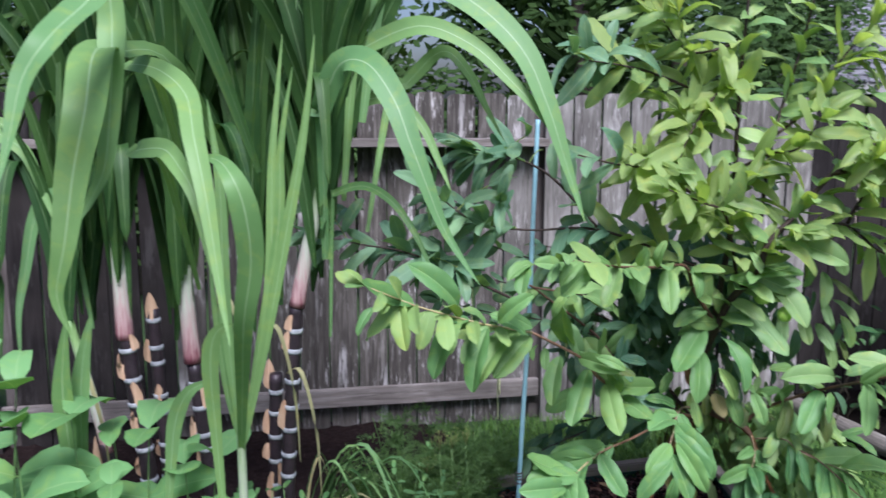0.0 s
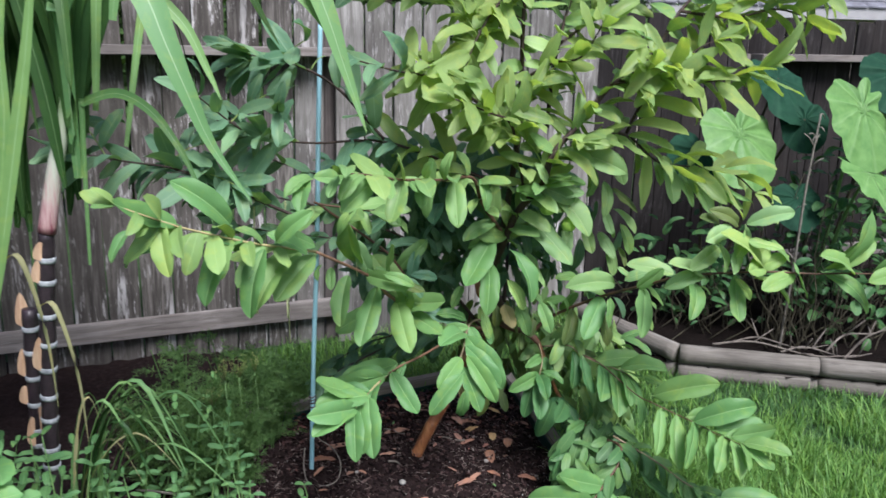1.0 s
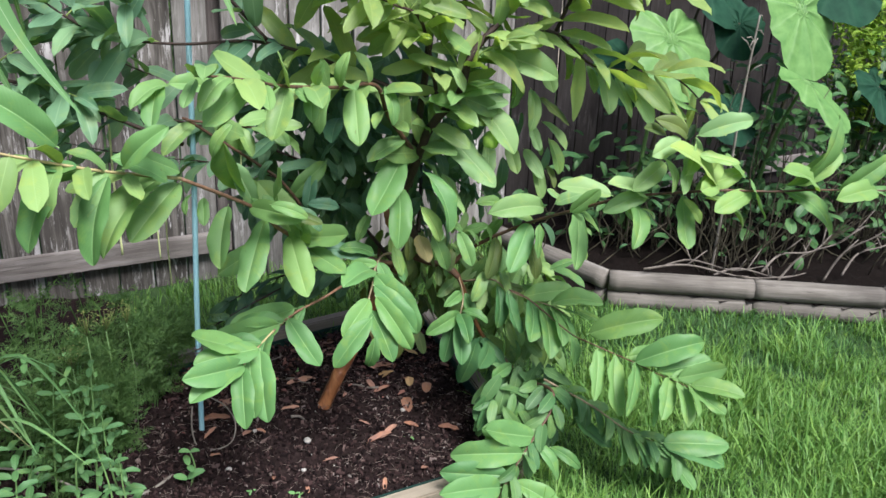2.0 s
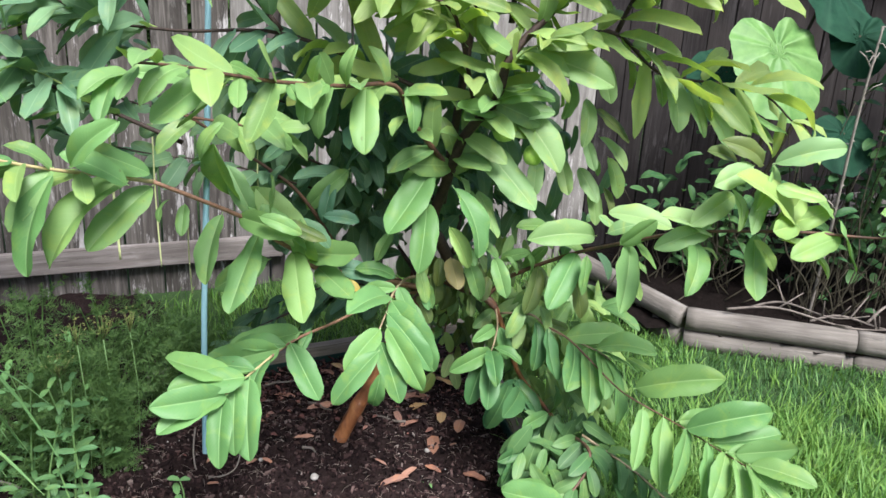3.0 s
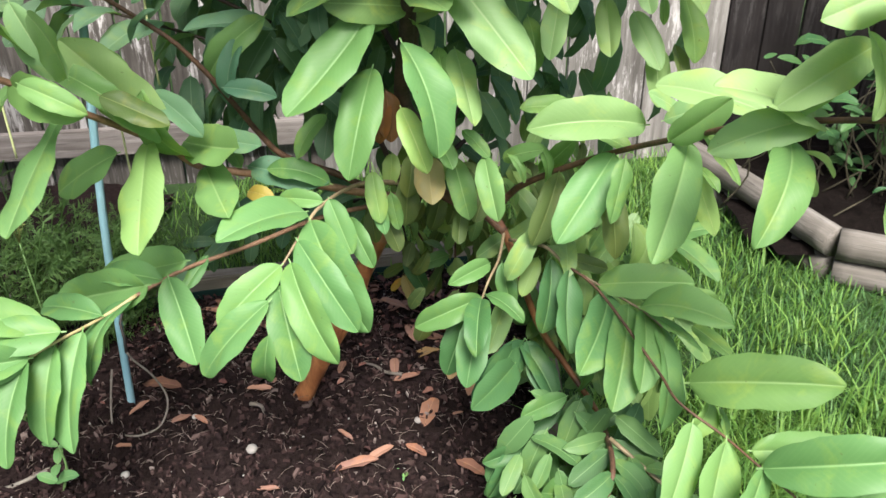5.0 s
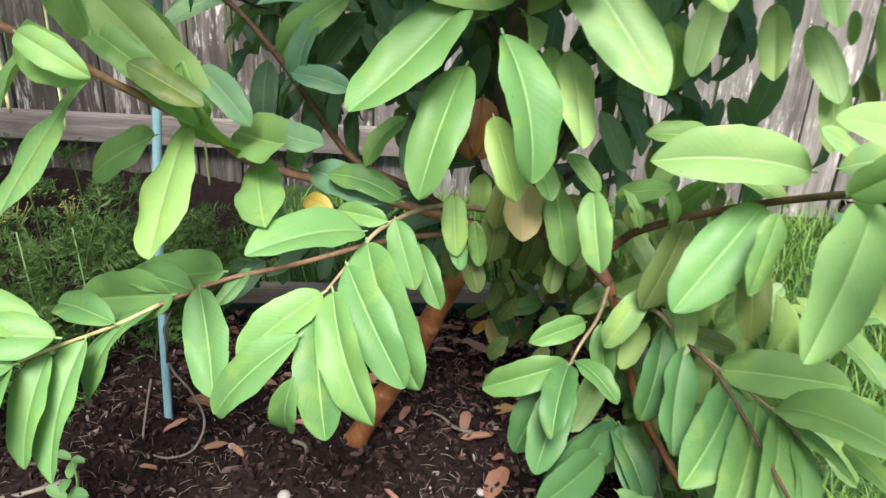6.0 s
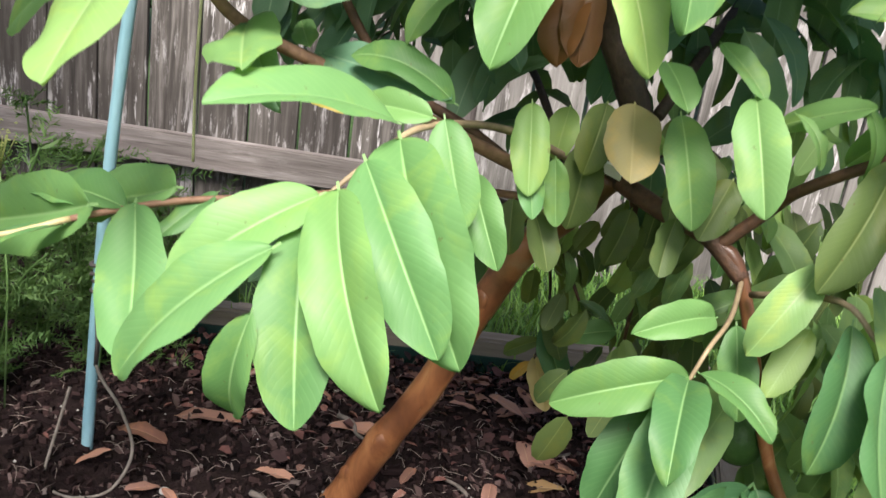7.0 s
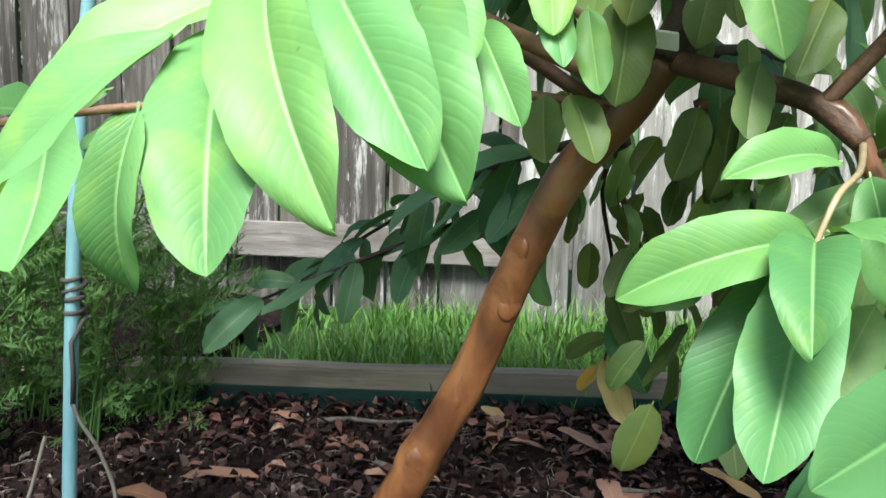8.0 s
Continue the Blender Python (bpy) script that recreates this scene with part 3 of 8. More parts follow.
side_timber = border_timber("border_timber", (1.225, 2.25), (1.225, 3.34), -0.03, 0.06, 0.045, "weathered timber board edging the side of the bed")
edging_strip(side_timber, 1.06, 1, 0.012, 0.045)


# ---- stacked logs of the raised bed ----
def log_piece(a, b, r, label, seed):
    a, b = Vector(a), Vector(b)
    d = (b - a)
    pts = [Vector((d.length * i / 16, 0, 0)) for i in range(17)]
    verts, faces = tube(pts, [r * (1 + 0.03 * noise.noise(Vector((i * 0.7, seed, 0)))) for i in range(17)], 18, 0.03, seed)
    ob = new("border_log", mesh_of("border_log", verts, faces, M_LOG))
    ob.matrix_basis = Matrix.Translation(a) @ d.to_track_quat("X", "Z").to_matrix().to_4x4()
    return tagged(ob, label, "log", "logs of the raised bed")


for k, (za, r) in enumerate(((0.016, 0.041), (0.099, 0.043))):
    log_piece((1.80, 3.93, za), (2.03, 3.28, za), r, "round weathered grey log edging the raised bed", 1 + k)
    log_piece((2.035, 3.275, za), (2.575, 3.035, za), r, "round weathered grey log edging the raised bed", 4 + k)
    log_piece((2.58, 3.033, za), (3.05, 2.82, za), r, "round weathered grey log edging the raised bed", 10 + k)
    log_piece((3.06, 2.815, za), (4.6, 3.10, za + 0.012), r + 0.003, "round pale weathered log edging the raised bed", 7 + k)
tie = group_at("log_tie", (3.05, 2.815, 0.07), "dark wire tie round the log joint", "wire")
ring_pts = [Vector((3.05, 2.815, 0.062)) + Vector((0.018 * math.cos(a), 0.050 * math.cos(a), 0.090 * math.sin(a))) for a in [i * math.pi / 12 for i in range(25)]]
part("wire_loop", mesh_of("wire_loop", *tube(ring_pts, [0.003] * 25, 6), M_POST), tie)


# ---- guava tree ----
def leaf_mesh(name, material, rows=11, width=0.44, arch=0.10, fold=0.22, wave=0.012, twist=0.0, seed=0, curl=0.0):
    """An oblong, blunt-tipped leaf one unit long: creased at the midrib, its halves puffed up and curled at an uneven rim."""
    verts, faces, uvs = [], [], []
    cols = (-1.0, -0.82, -0.5, -0.2, -0.05, 0.0, 0.05, 0.2, 0.5, 0.82, 1.0) if rows > 6 else (-1.0, -0.5, 0.0, 0.5, 1.0)
    nc = len(cols)
    for j in range(rows + 1):
        t = 0.5 - 0.5 * math.cos(math.pi * j / rows)
        s = t ** 0.97
        half = 0.5 * width * max(0.0, 1 - abs(2 * s - 1) ** 2.45) ** 0.58 * (1 - 0.16 * max(0.0, t - 0.88) / 0.12) + 0.003
        bend = arch * 4 * t * (1 - t) + 0.05 * t * t
        tw = twist * (t - 0.3)
        for c in cols:
            rim = 1 + abs(c) * (0.034 * math.sin(t * 13 + seed * 1.7 + c) + 0.020 * math.sin(t * 27 + seed * 2.9 - 2 * c) + 0.010 * math.sin(t * 47 + seed * 5.1 + 3 * c))
            x = c * half * rim
            z = bend + fold * half * (1.75 * abs(c) - 0.90 * c * c) - 0.9 * curl * x * x
            z += wave * abs(c) ** 1.5 * (math.sin(t * 11 + c * 2 + seed) + 0.45 * math.sin(t * 17 + c * 4 + seed * 3))
            verts.append((x * math.cos(tw), t, z + x * math.sin(tw)))
            uvs.append((0.5 + 0.5 * c, t))
    for j in range(rows):
        for i in range(nc - 1):
            a = j * nc + i
            faces.append((a, a + 1, a + nc + 1, a + nc))
    # leaf stalk
    k = len(verts)
    verts += [(-0.007, -0.045, -0.01), (0.007, -0.045, -0.01), (0.010, 0.02, 0.004), (-0.010, 0.02, 0.004)]
    uvs += [(0.5, 0), (0.5, 0), (0.5, 0), (0.5, 0)]
    faces.append((k, k + 1, k + 2, k + 3))
    return mesh_of(name, verts, faces, material, uvs)


def leaf_set(prefix, material, rows):
    shapes = ((0.40, 0.08, 0.42, 0.012, 0.10, 0, 0.0), (0.37, 0.12, 0.50, 0.016, -0.20, 2, 0.8), (0.42, 0.05, 0.34, 0.012, 0.25, 4, 1.2), (0.38, 0.16, 0.55, 0.020, -0.10, 5, 0.0),
              (0.39, 0.03, 0.30, 0.022, 0.45, 7, 1.6), (0.41, 0.10, 0.46, 0.010, -0.35, 9, 0.4), (0.36, 0.20, 0.40, 0.018, 0.15, 11, 1.0), (0.40, -0.04, 0.44, 0.016, -0.15, 13, 0.6))
    return [leaf_mesh(prefix, material, rows, *shape) for shape in shapes]


LEAVES = {"g": leaf_set("leaf", M_LEAF, 26), "y": leaf_set("leaf", M_LEAF_YOUNG, 26), "o": leaf_set("leaf", M_LEAF_OLD, 12),
          "b": leaf_set("leaf", M_LEAF_BROWN, 22), "t": leaf_set("leaf", M_LEAF_TAN, 22), "d": leaf_set("leaf", M_LEAF_DULL, 22), "c": leaf_set("leaf", M_LEAF_COOL, 22), "k": leaf_set("leaf", M_LEAF_SHADED, 22), "l": leaf_set("leaf", M_LEAF_LIGHT, 26), "m": leaf_set("leaf", M_LEAF_MID, 26), "p": leaf_set("leaf", M_LEAF_PALE, 26), "s": leaf_set("leaf", M_LEAF_SHADED_DARK, 26)}
LEAF_REST = leaf_set("leaf_rest", M_LEAF_REST, 6)
HEART = Vector((0.93, 2.80, 0))


def leaf_pose(base, tip, roll=0.0, width=1.0, hint=None):
    """The pose of a leaf from its stalk's end to its tip, its upper face turned out and up."""
    base, tip = Vector(base), Vector(tip)
    y = tip - base
    size = y.length
    y.normalize()
    if hint is None:
        out = base - HEART
        out.z = 0
        hint = out.normalized() * 0.55 + Vector((0.12, -0.28, 0.65))
    z = hint - y * hint.dot(y)
    if z.length < 1e-3:
        z = y.orthogonal()
    z.normalize()
    x = y.cross(z)
    m = Matrix((x, y, z)).transposed().to_4x4()
    return Matrix.Translation(base) @ m @ Matrix.Rotation(roll, 4, "Y") @ Matrix.Diagonal((size * width, size, size, 1))


SPRAY_MIDDLE = [
    (0.797, 2.420, 0.588, 0.692, 2.300, 0.590),
    (0.771, 2.338, 0.539, 0.688, 2.280, 0.467),
    (0.762, 2.283, 0.511, 0.665, 2.263, 0.395),
    (0.770, 2.316, 0.518, 0.808, 2.242, 0.402),
    (0.788, 2.330, 0.548, 0.862, 2.258, 0.423),
    (0.793, 2.370, 0.563, 0.885, 2.304, 0.447),
    (0.806, 2.410, 0.577, 0.899, 2.327, 0.432),
    (0.851, 2.500, 0.540, 0.894, 2.459, 0.469),
    (0.765, 2.251, 0.475, 0.751, 2.270, 0.389),
    (0.820, 2.450, 0.592, 0.750, 2.470, 0.588),
    (0.825, 2.500, 0.600, 0.725, 2.500, 0.622),
    (0.828, 2.460, 0.591, 0.862, 2.440, 0.505),
    (0.894, 2.520, 0.570, 0.910, 2.500, 0.510),
    (0.916, 2.560, 0.557, 0.929, 2.550, 0.495),
]
SPRAY_MIDDLE_TONE = {}
FORK_LEAVES = [
    (0.940, 2.600, 0.570, 0.936, 2.580, 0.487),
    (0.875, 2.620, 0.496, 0.884, 2.600, 0.442),
    (0.904, 2.580, 0.496, 0.927, 2.560, 0.445),
    (1.036, 2.570, 0.521, 1.029, 2.550, 0.467),
    (1.078, 2.580, 0.564, 1.058, 2.550, 0.508),
    (0.995, 2.700, 0.491, 0.977, 2.680, 0.428),
    (1.022, 2.760, 0.481, 1.006, 2.740, 0.410),
    (1.108, 2.660, 0.543, 1.129, 2.640, 0.496),
    (0.999, 2.660, 0.593, 0.989, 2.640, 0.535),
    (0.921, 2.800, 0.433, 0.939, 2.800, 0.373),
    (0.868, 2.880, 0.396, 0.863, 2.880, 0.339),
    (0.885, 2.880, 0.342, 0.885, 2.880, 0.289),
    (0.910, 2.880, 0.347, 0.947, 2.880, 0.326),
    (0.821, 2.920, 0.336, 0.838, 2.920, 0.256),
    (1.008, 2.800, 0.310, 0.950, 2.780, 0.294),
]
FORK_LEAVES += [
    (0.911, 2.700, 0.465, 0.920, 2.700, 0.435),
    (1.067, 2.700, 0.489, 1.047, 2.700, 0.436),
    (1.101, 2.680, 0.490, 1.090, 2.660, 0.445),
    (0.951, 2.600, 0.611, 0.942, 2.570, 0.544),
    (0.910, 2.600, 0.722, 0.917, 2.580, 0.641),
    (1.028, 2.620, 0.541, 1.030, 2.600, 0.504),
    (0.926, 2.620, 0.544, 0.942, 2.600, 0.503),
    (0.904, 2.640, 0.487, 0.921, 2.620, 0.458),
    (1.054, 2.620, 0.546, 1.088, 2.600, 0.512),
    (0.996, 2.540, 0.661, 1.021, 2.500, 0.624),
    (1.130, 2.600, 0.629, 1.151, 2.560, 0.612),
    (1.077, 2.720, 0.474, 1.046, 2.700, 0.429),
    (1.019, 2.800, 0.459, 1.005, 2.780, 0.402),
    (1.090, 2.740, 0.490, 1.093, 2.730, 0.434),
    (1.110, 2.760, 0.507, 1.129, 2.750, 0.450),
]
FORK_LEAVES += [
    (0.962, 2.720, 0.465, 0.943, 2.710, 0.430),
    (0.886, 2.660, 0.502, 0.865, 2.650, 0.443),
    (1.036, 2.640, 0.580, 1.073, 2.620, 0.541),
    (1.015, 2.680, 0.597, 1.021, 2.670, 0.554),
    (0.989, 2.720, 0.562, 0.993, 2.710, 0.524),
    (1.079, 2.680, 0.544, 1.064, 2.670, 0.502),
    (1.011, 2.760, 0.486, 1.033, 2.750, 0.436),
    (1.058, 2.800, 0.488, 1.070, 2.790, 0.452),
    (0.913, 2.640, 0.597, 0.909, 2.620, 0.544),
    (1.014, 2.600, 0.583, 0.956, 2.580, 0.568),
    (1.131, 2.740, 0.523, 1.157, 2.720, 0.478),
    (0.973, 2.840, 0.439, 0.968, 2.830, 0.392),
    (0.902, 2.900, 0.352, 0.923, 2.900, 0.312),
    (0.936, 2.860, 0.383, 0.952, 2.860, 0.339),
]
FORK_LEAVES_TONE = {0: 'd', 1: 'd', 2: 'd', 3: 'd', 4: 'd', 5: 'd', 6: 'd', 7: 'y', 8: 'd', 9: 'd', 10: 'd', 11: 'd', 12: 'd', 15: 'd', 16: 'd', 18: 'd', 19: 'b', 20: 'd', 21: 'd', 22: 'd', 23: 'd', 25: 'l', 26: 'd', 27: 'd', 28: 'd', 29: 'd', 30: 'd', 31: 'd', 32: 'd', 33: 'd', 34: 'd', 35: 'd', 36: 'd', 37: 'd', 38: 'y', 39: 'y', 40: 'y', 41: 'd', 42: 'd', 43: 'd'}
REACH_MORE = [
    (1.440, 2.040, 1.001, 1.340, 2.000, 0.972),
    (1.405, 2.040, 0.955, 1.406, 2.000, 0.883),
    (1.478, 2.030, 1.004, 1.420, 1.980, 0.929),
    (1.463, 2.020, 0.972, 1.421, 1.980, 0.884),
    (1.558, 2.040, 0.948, 1.478, 2.000, 0.886),
    (1.463, 1.990, 0.974, 1.545, 1.950, 0.956),
    (1.556, 2.020, 0.965, 1.587, 1.980, 0.911),
    (1.434, 2.080, 0.933, 1.339, 2.060, 0.874),
    (1.460, 2.000, 1.017, 1.578, 1.970, 1.051),
    (1.478, 2.070, 0.997, 1.374, 2.060, 1.044),
    (1.428, 2.080, 1.000, 1.349, 2.060, 1.022),
    (1.515, 2.020, 0.858, 1.601, 1.980, 0.786),
    (1.465, 2.030, 0.855, 1.503, 2.010, 0.796),
    (1.369, 2.140, 0.812, 1.424, 2.120, 0.754),
    (1.365, 2.360, 0.741, 1.409, 2.320, 0.678),
]
REACH_MORE += [
    (1.324, 2.420, 0.737, 1.416, 2.400, 0.768),
    (1.358, 2.440, 0.736, 1.297, 2.430, 0.773),
    (1.235, 2.500, 0.708, 1.161, 2.480, 0.727),
    (1.271, 2.400, 0.686, 1.248, 2.360, 0.602),
    (1.361, 2.380, 0.685, 1.400, 2.360, 0.584),
    (1.110, 2.540, 0.636, 1.135, 2.520, 0.594),
    (1.156, 2.540, 0.657, 1.169, 2.520, 0.593),
]
REACH_MORE_TONE = {0: 'p', 1: 'p', 2: 'y', 3: 'p', 4: 'y', 5: 'y', 7: 'p', 8: 'p', 9: 'd', 10: 'd', 11: 'y', 12: 'y', 13: 'y', 15: 'p', 16: 'p', 19: 'y'}
SPRAY_BACK_LEFT = [
    (0.606, 2.620, 0.929, 0.518, 2.600, 0.858),
    (0.565, 2.560, 0.861, 0.533, 2.530, 0.812),
    (0.721, 2.660, 0.808, 0.583, 2.620, 0.807),
    (0.754, 2.620, 0.956, 0.713, 2.500, 0.910),
    (0.680, 2.600, 0.809, 0.657, 2.580, 0.715),
    (0.655, 2.560, 0.739, 0.739, 2.560, 0.722),
    (0.623, 2.500, 0.683, 0.727, 2.480, 0.669),
    (0.690, 2.520, 0.621, 0.823, 2.500, 0.598),
    (0.642, 2.480, 0.645, 0.701, 2.420, 0.577),
    (0.587, 2.429, 0.772, 0.660, 2.410, 0.710),
    (0.487, 2.360, 0.826, 0.578, 2.360, 0.763),
    (0.471, 2.400, 0.833, 0.432, 2.300, 0.980),
    (0.549, 2.460, 0.786, 0.484, 2.440, 0.845),
    (0.769, 2.700, 0.875, 0.721, 2.680, 0.814),
    (0.815, 2.700, 0.907, 0.759, 2.680, 0.880),
]
SPRAY_BACK_LEFT += [
    (0.520, 2.500, 0.974, 0.485, 2.500, 0.927),
]
SPRAY_BACK_LEFT_TONE = {10: 'l', 11: 'l', 12: 'l'}
SPRAY_LOW_LEFT = [
    (0.521, 2.382, 0.452, 0.490, 2.268, 0.366),
    (0.483, 2.281, 0.457, 0.486, 2.185, 0.312),
    (0.454, 2.250, 0.452, 0.454, 2.180, 0.332),
    (0.572, 2.410, 0.476, 0.634, 2.312, 0.376),
    (0.492, 2.330, 0.454, 0.380, 2.380, 0.433),
    (0.545, 2.385, 0.475, 0.372, 2.445, 0.407),
    (0.562, 2.410, 0.470, 0.441, 2.460, 0.442),
    (0.593, 2.441, 0.489, 0.433, 2.496, 0.430),
    (0.620, 2.467, 0.484, 0.591, 2.420, 0.444),
    (0.436, 2.210, 0.459, 0.292, 2.140, 0.479),
    (0.436, 2.210, 0.459, 0.308, 2.130, 0.418),
    (0.433, 2.210, 0.456, 0.427, 2.120, 0.341),
    (0.448, 2.250, 0.486, 0.319, 2.200, 0.553),
    (0.475, 2.240, 0.484, 0.322, 2.200, 0.478),
]
SPRAY_LOW_LEFT_TONE = {}
TUFT_TOP = [
    (0.949, 2.456, 0.838, 0.998, 2.397, 0.685),
    (0.900, 2.498, 0.869, 0.790, 2.393, 0.744),
    (0.898, 2.520, 0.782, 0.867, 2.422, 0.637),
    (1.011, 2.470, 0.938, 1.131, 2.407, 0.798),
    (0.998, 2.519, 0.814, 1.012, 2.477, 0.762),
    (1.024, 2.520, 0.812, 1.050, 2.429, 0.720),
    (0.819, 2.540, 0.701, 0.777, 2.500, 0.640),
    (0.717, 2.620, 0.837, 0.618, 2.620, 0.738),
    (0.923, 2.520, 0.846, 0.846, 2.580, 0.813),
    (0.945, 2.460, 0.740, 0.985, 2.420, 0.652),
    (0.904, 2.620, 0.708, 0.901, 2.580, 0.637),
    (0.889, 2.530, 0.608, 0.903, 2.500, 0.530),
    (0.977, 2.580, 0.617, 0.987, 2.520, 0.553),
    (1.020, 2.580, 0.614, 1.049, 2.540, 0.518),
    (1.071, 2.500, 0.647, 1.094, 2.450, 0.559),
]
TUFT_TOP += [
    (1.036, 2.520, 0.684, 1.078, 2.500, 0.644),
    (1.049, 2.420, 1.030, 0.923, 2.360, 1.040),
    (1.009, 2.400, 1.045, 1.142, 2.360, 1.058),
]
TUFT_TOP += [
    (0.691, 2.5, 0.585, 0.739, 2.48, 0.577),
]
TUFT_TOP_TONE = {0: 'g', 3: 'p', 5: 'p', 1: 'm', 2: 'm', 18: 'o', 9: 'y', 10: 'b', 12: 't'}
CLUSTER_HANG = [
    (1.138, 2.620, 0.838, 1.152, 2.580, 0.760),
    (1.185, 2.600, 0.875, 1.169, 2.550, 0.786),
    (1.258, 2.620, 0.869, 1.266, 2.560, 0.788),
    (1.301, 2.600, 0.850, 1.340, 2.550, 0.771),
    (1.345, 2.600, 0.872, 1.344, 2.580, 0.834),
    (1.365, 2.580, 0.804, 1.379, 2.550, 0.741),
    (1.368, 2.580, 0.882, 1.389, 2.550, 0.783),
    (1.336, 2.600, 0.802, 1.349, 2.570, 0.706),
    (1.272, 2.520, 1.039, 1.258, 2.480, 0.931),
    (1.301, 2.520, 1.015, 1.362, 2.460, 0.944),
    (1.323, 2.540, 0.943, 1.380, 2.500, 0.866),
    (1.290, 2.540, 0.936, 1.311, 2.520, 0.864),
]
CLUSTER_HANG_TONE = {0: 'l', 4: 'l', 5: 'd', 6: 'l', 9: 'd'}
CLUSTER_HANG_UPPER = [
    (1.292, 2.500, 1.136, 1.301, 2.440, 1.041),
    (1.370, 2.500, 1.115, 1.393, 2.460, 1.062),
    (1.438, 2.520, 1.101, 1.444, 2.480, 1.029),
    (1.461, 2.500, 1.104, 1.473, 2.440, 0.977),
    (1.509, 2.480, 1.072, 1.530, 2.420, 0.969),
    (1.543, 2.480, 1.061, 1.599, 2.420, 0.945),
    (1.550, 2.460, 1.076, 1.570, 2.400, 1.073),
    (1.594, 2.460, 1.046, 1.696, 2.400, 0.961),
    (1.626, 2.440, 1.032, 1.719, 2.380, 0.984),
    (0.994, 2.400, 1.121, 1.007, 2.340, 1.065),
    (1.067, 2.480, 1.033, 1.176, 2.400, 0.886),
    (1.031, 2.440, 1.027, 1.163, 2.420, 1.020),
    (1.107, 2.450, 1.149, 1.277, 2.375, 1.087),
    (1.242, 2.560, 1.081, 1.220, 2.540, 0.986),
]
CLUSTER_HANG_UPPER_TONE = {1: 'l', 6: 'l', 8: 'l', 13: 'l'}
SPRAY_FRONT_RIGHT = [
    (1.070, 2.464, 0.412, 0.960, 2.441, 0.368),
    (1.070, 2.462, 0.410, 1.062, 2.357, 0.362),
    (1.078, 2.465, 0.417, 1.138, 2.420, 0.389),
    (1.083, 2.500, 0.457, 1.014, 2.450, 0.442),
    (1.068, 2.460, 0.394, 1.046, 2.375, 0.292),
    (1.055, 2.470, 0.391, 1.014, 2.434, 0.277),
    (1.131, 2.480, 0.310, 1.065, 2.440, 0.202),
    (1.140, 2.480, 0.311, 1.195, 2.420, 0.234),
    (1.105, 2.520, 0.447, 1.123, 2.500, 0.366),
    (1.122, 2.360, 0.353, 1.050, 2.260, 0.338),
    (1.214, 2.400, 0.259, 1.134, 2.360, 0.245),
    (1.163, 2.380, 0.190, 1.073, 2.340, 0.165),
    (1.234, 2.420, 0.238, 1.231, 2.380, 0.158),
    (1.238, 2.420, 0.239, 1.264, 2.400, 0.190),
    (1.125, 2.360, 0.194, 1.084, 2.330, 0.100),
]
SPRAY_FRONT_RIGHT += [
    (1.179, 2.380, 0.185, 1.190, 2.350, 0.093),
    (1.247, 2.460, 0.305, 1.233, 2.460, 0.226),
    (1.213, 2.440, 0.203, 1.128, 2.400, 0.168),
    (1.164, 2.400, 0.157, 1.077, 2.340, 0.094),
    (1.175, 2.400, 0.163, 1.188, 2.360, 0.092),
    (1.227, 2.420, 0.187, 1.237, 2.380, 0.144),
    (1.249, 2.440, 0.207, 1.295, 2.400, 0.175),
    (1.144, 2.480, 0.315, 1.063, 2.440, 0.201),
    (1.150, 2.480, 0.315, 1.195, 2.420, 0.218),
    (1.282, 2.320, 0.109, 1.159, 2.260, 0.177),
    (1.208, 2.240, 0.113, 1.045, 2.209, 0.184),
]
SPRAY_FRONT_RIGHT_TONE = {6: 's', 9: 's', 22: 's'}
SPRAY_RIGHT_UPPER = [
    (1.210, 2.450, 0.472, 1.200, 2.340, 0.385),
    (1.273, 2.430, 0.441, 1.209, 2.290, 0.380),
    (1.299, 2.400, 0.439, 1.258, 2.260, 0.337),
    (1.320, 2.380, 0.440, 1.295, 2.260, 0.372),
    (1.334, 2.360, 0.432, 1.332, 2.270, 0.292),
    (1.326, 2.370, 0.443, 1.388, 2.290, 0.422),
    (1.315, 2.380, 0.449, 1.428, 2.280, 0.475),
    (1.256, 2.440, 0.453, 1.403, 2.420, 0.466),
    (1.325, 2.400, 0.446, 1.437, 2.400, 0.450),
    (1.180, 2.460, 0.488, 1.165, 2.420, 0.373),
    (1.392, 2.360, 0.428, 1.437, 2.300, 0.410),
    (1.374, 2.500, 0.504, 1.439, 2.420, 0.467),
    (1.214, 2.480, 0.479, 1.278, 2.500, 0.447),
    (1.365, 2.500, 0.479, 1.402, 2.460, 0.467),
    (1.374, 2.520, 0.498, 1.452, 2.500, 0.524),
]
SPRAY_RIGHT_UPPER_TONE = {1: 'g', 4: 'g', 12: 'd'}
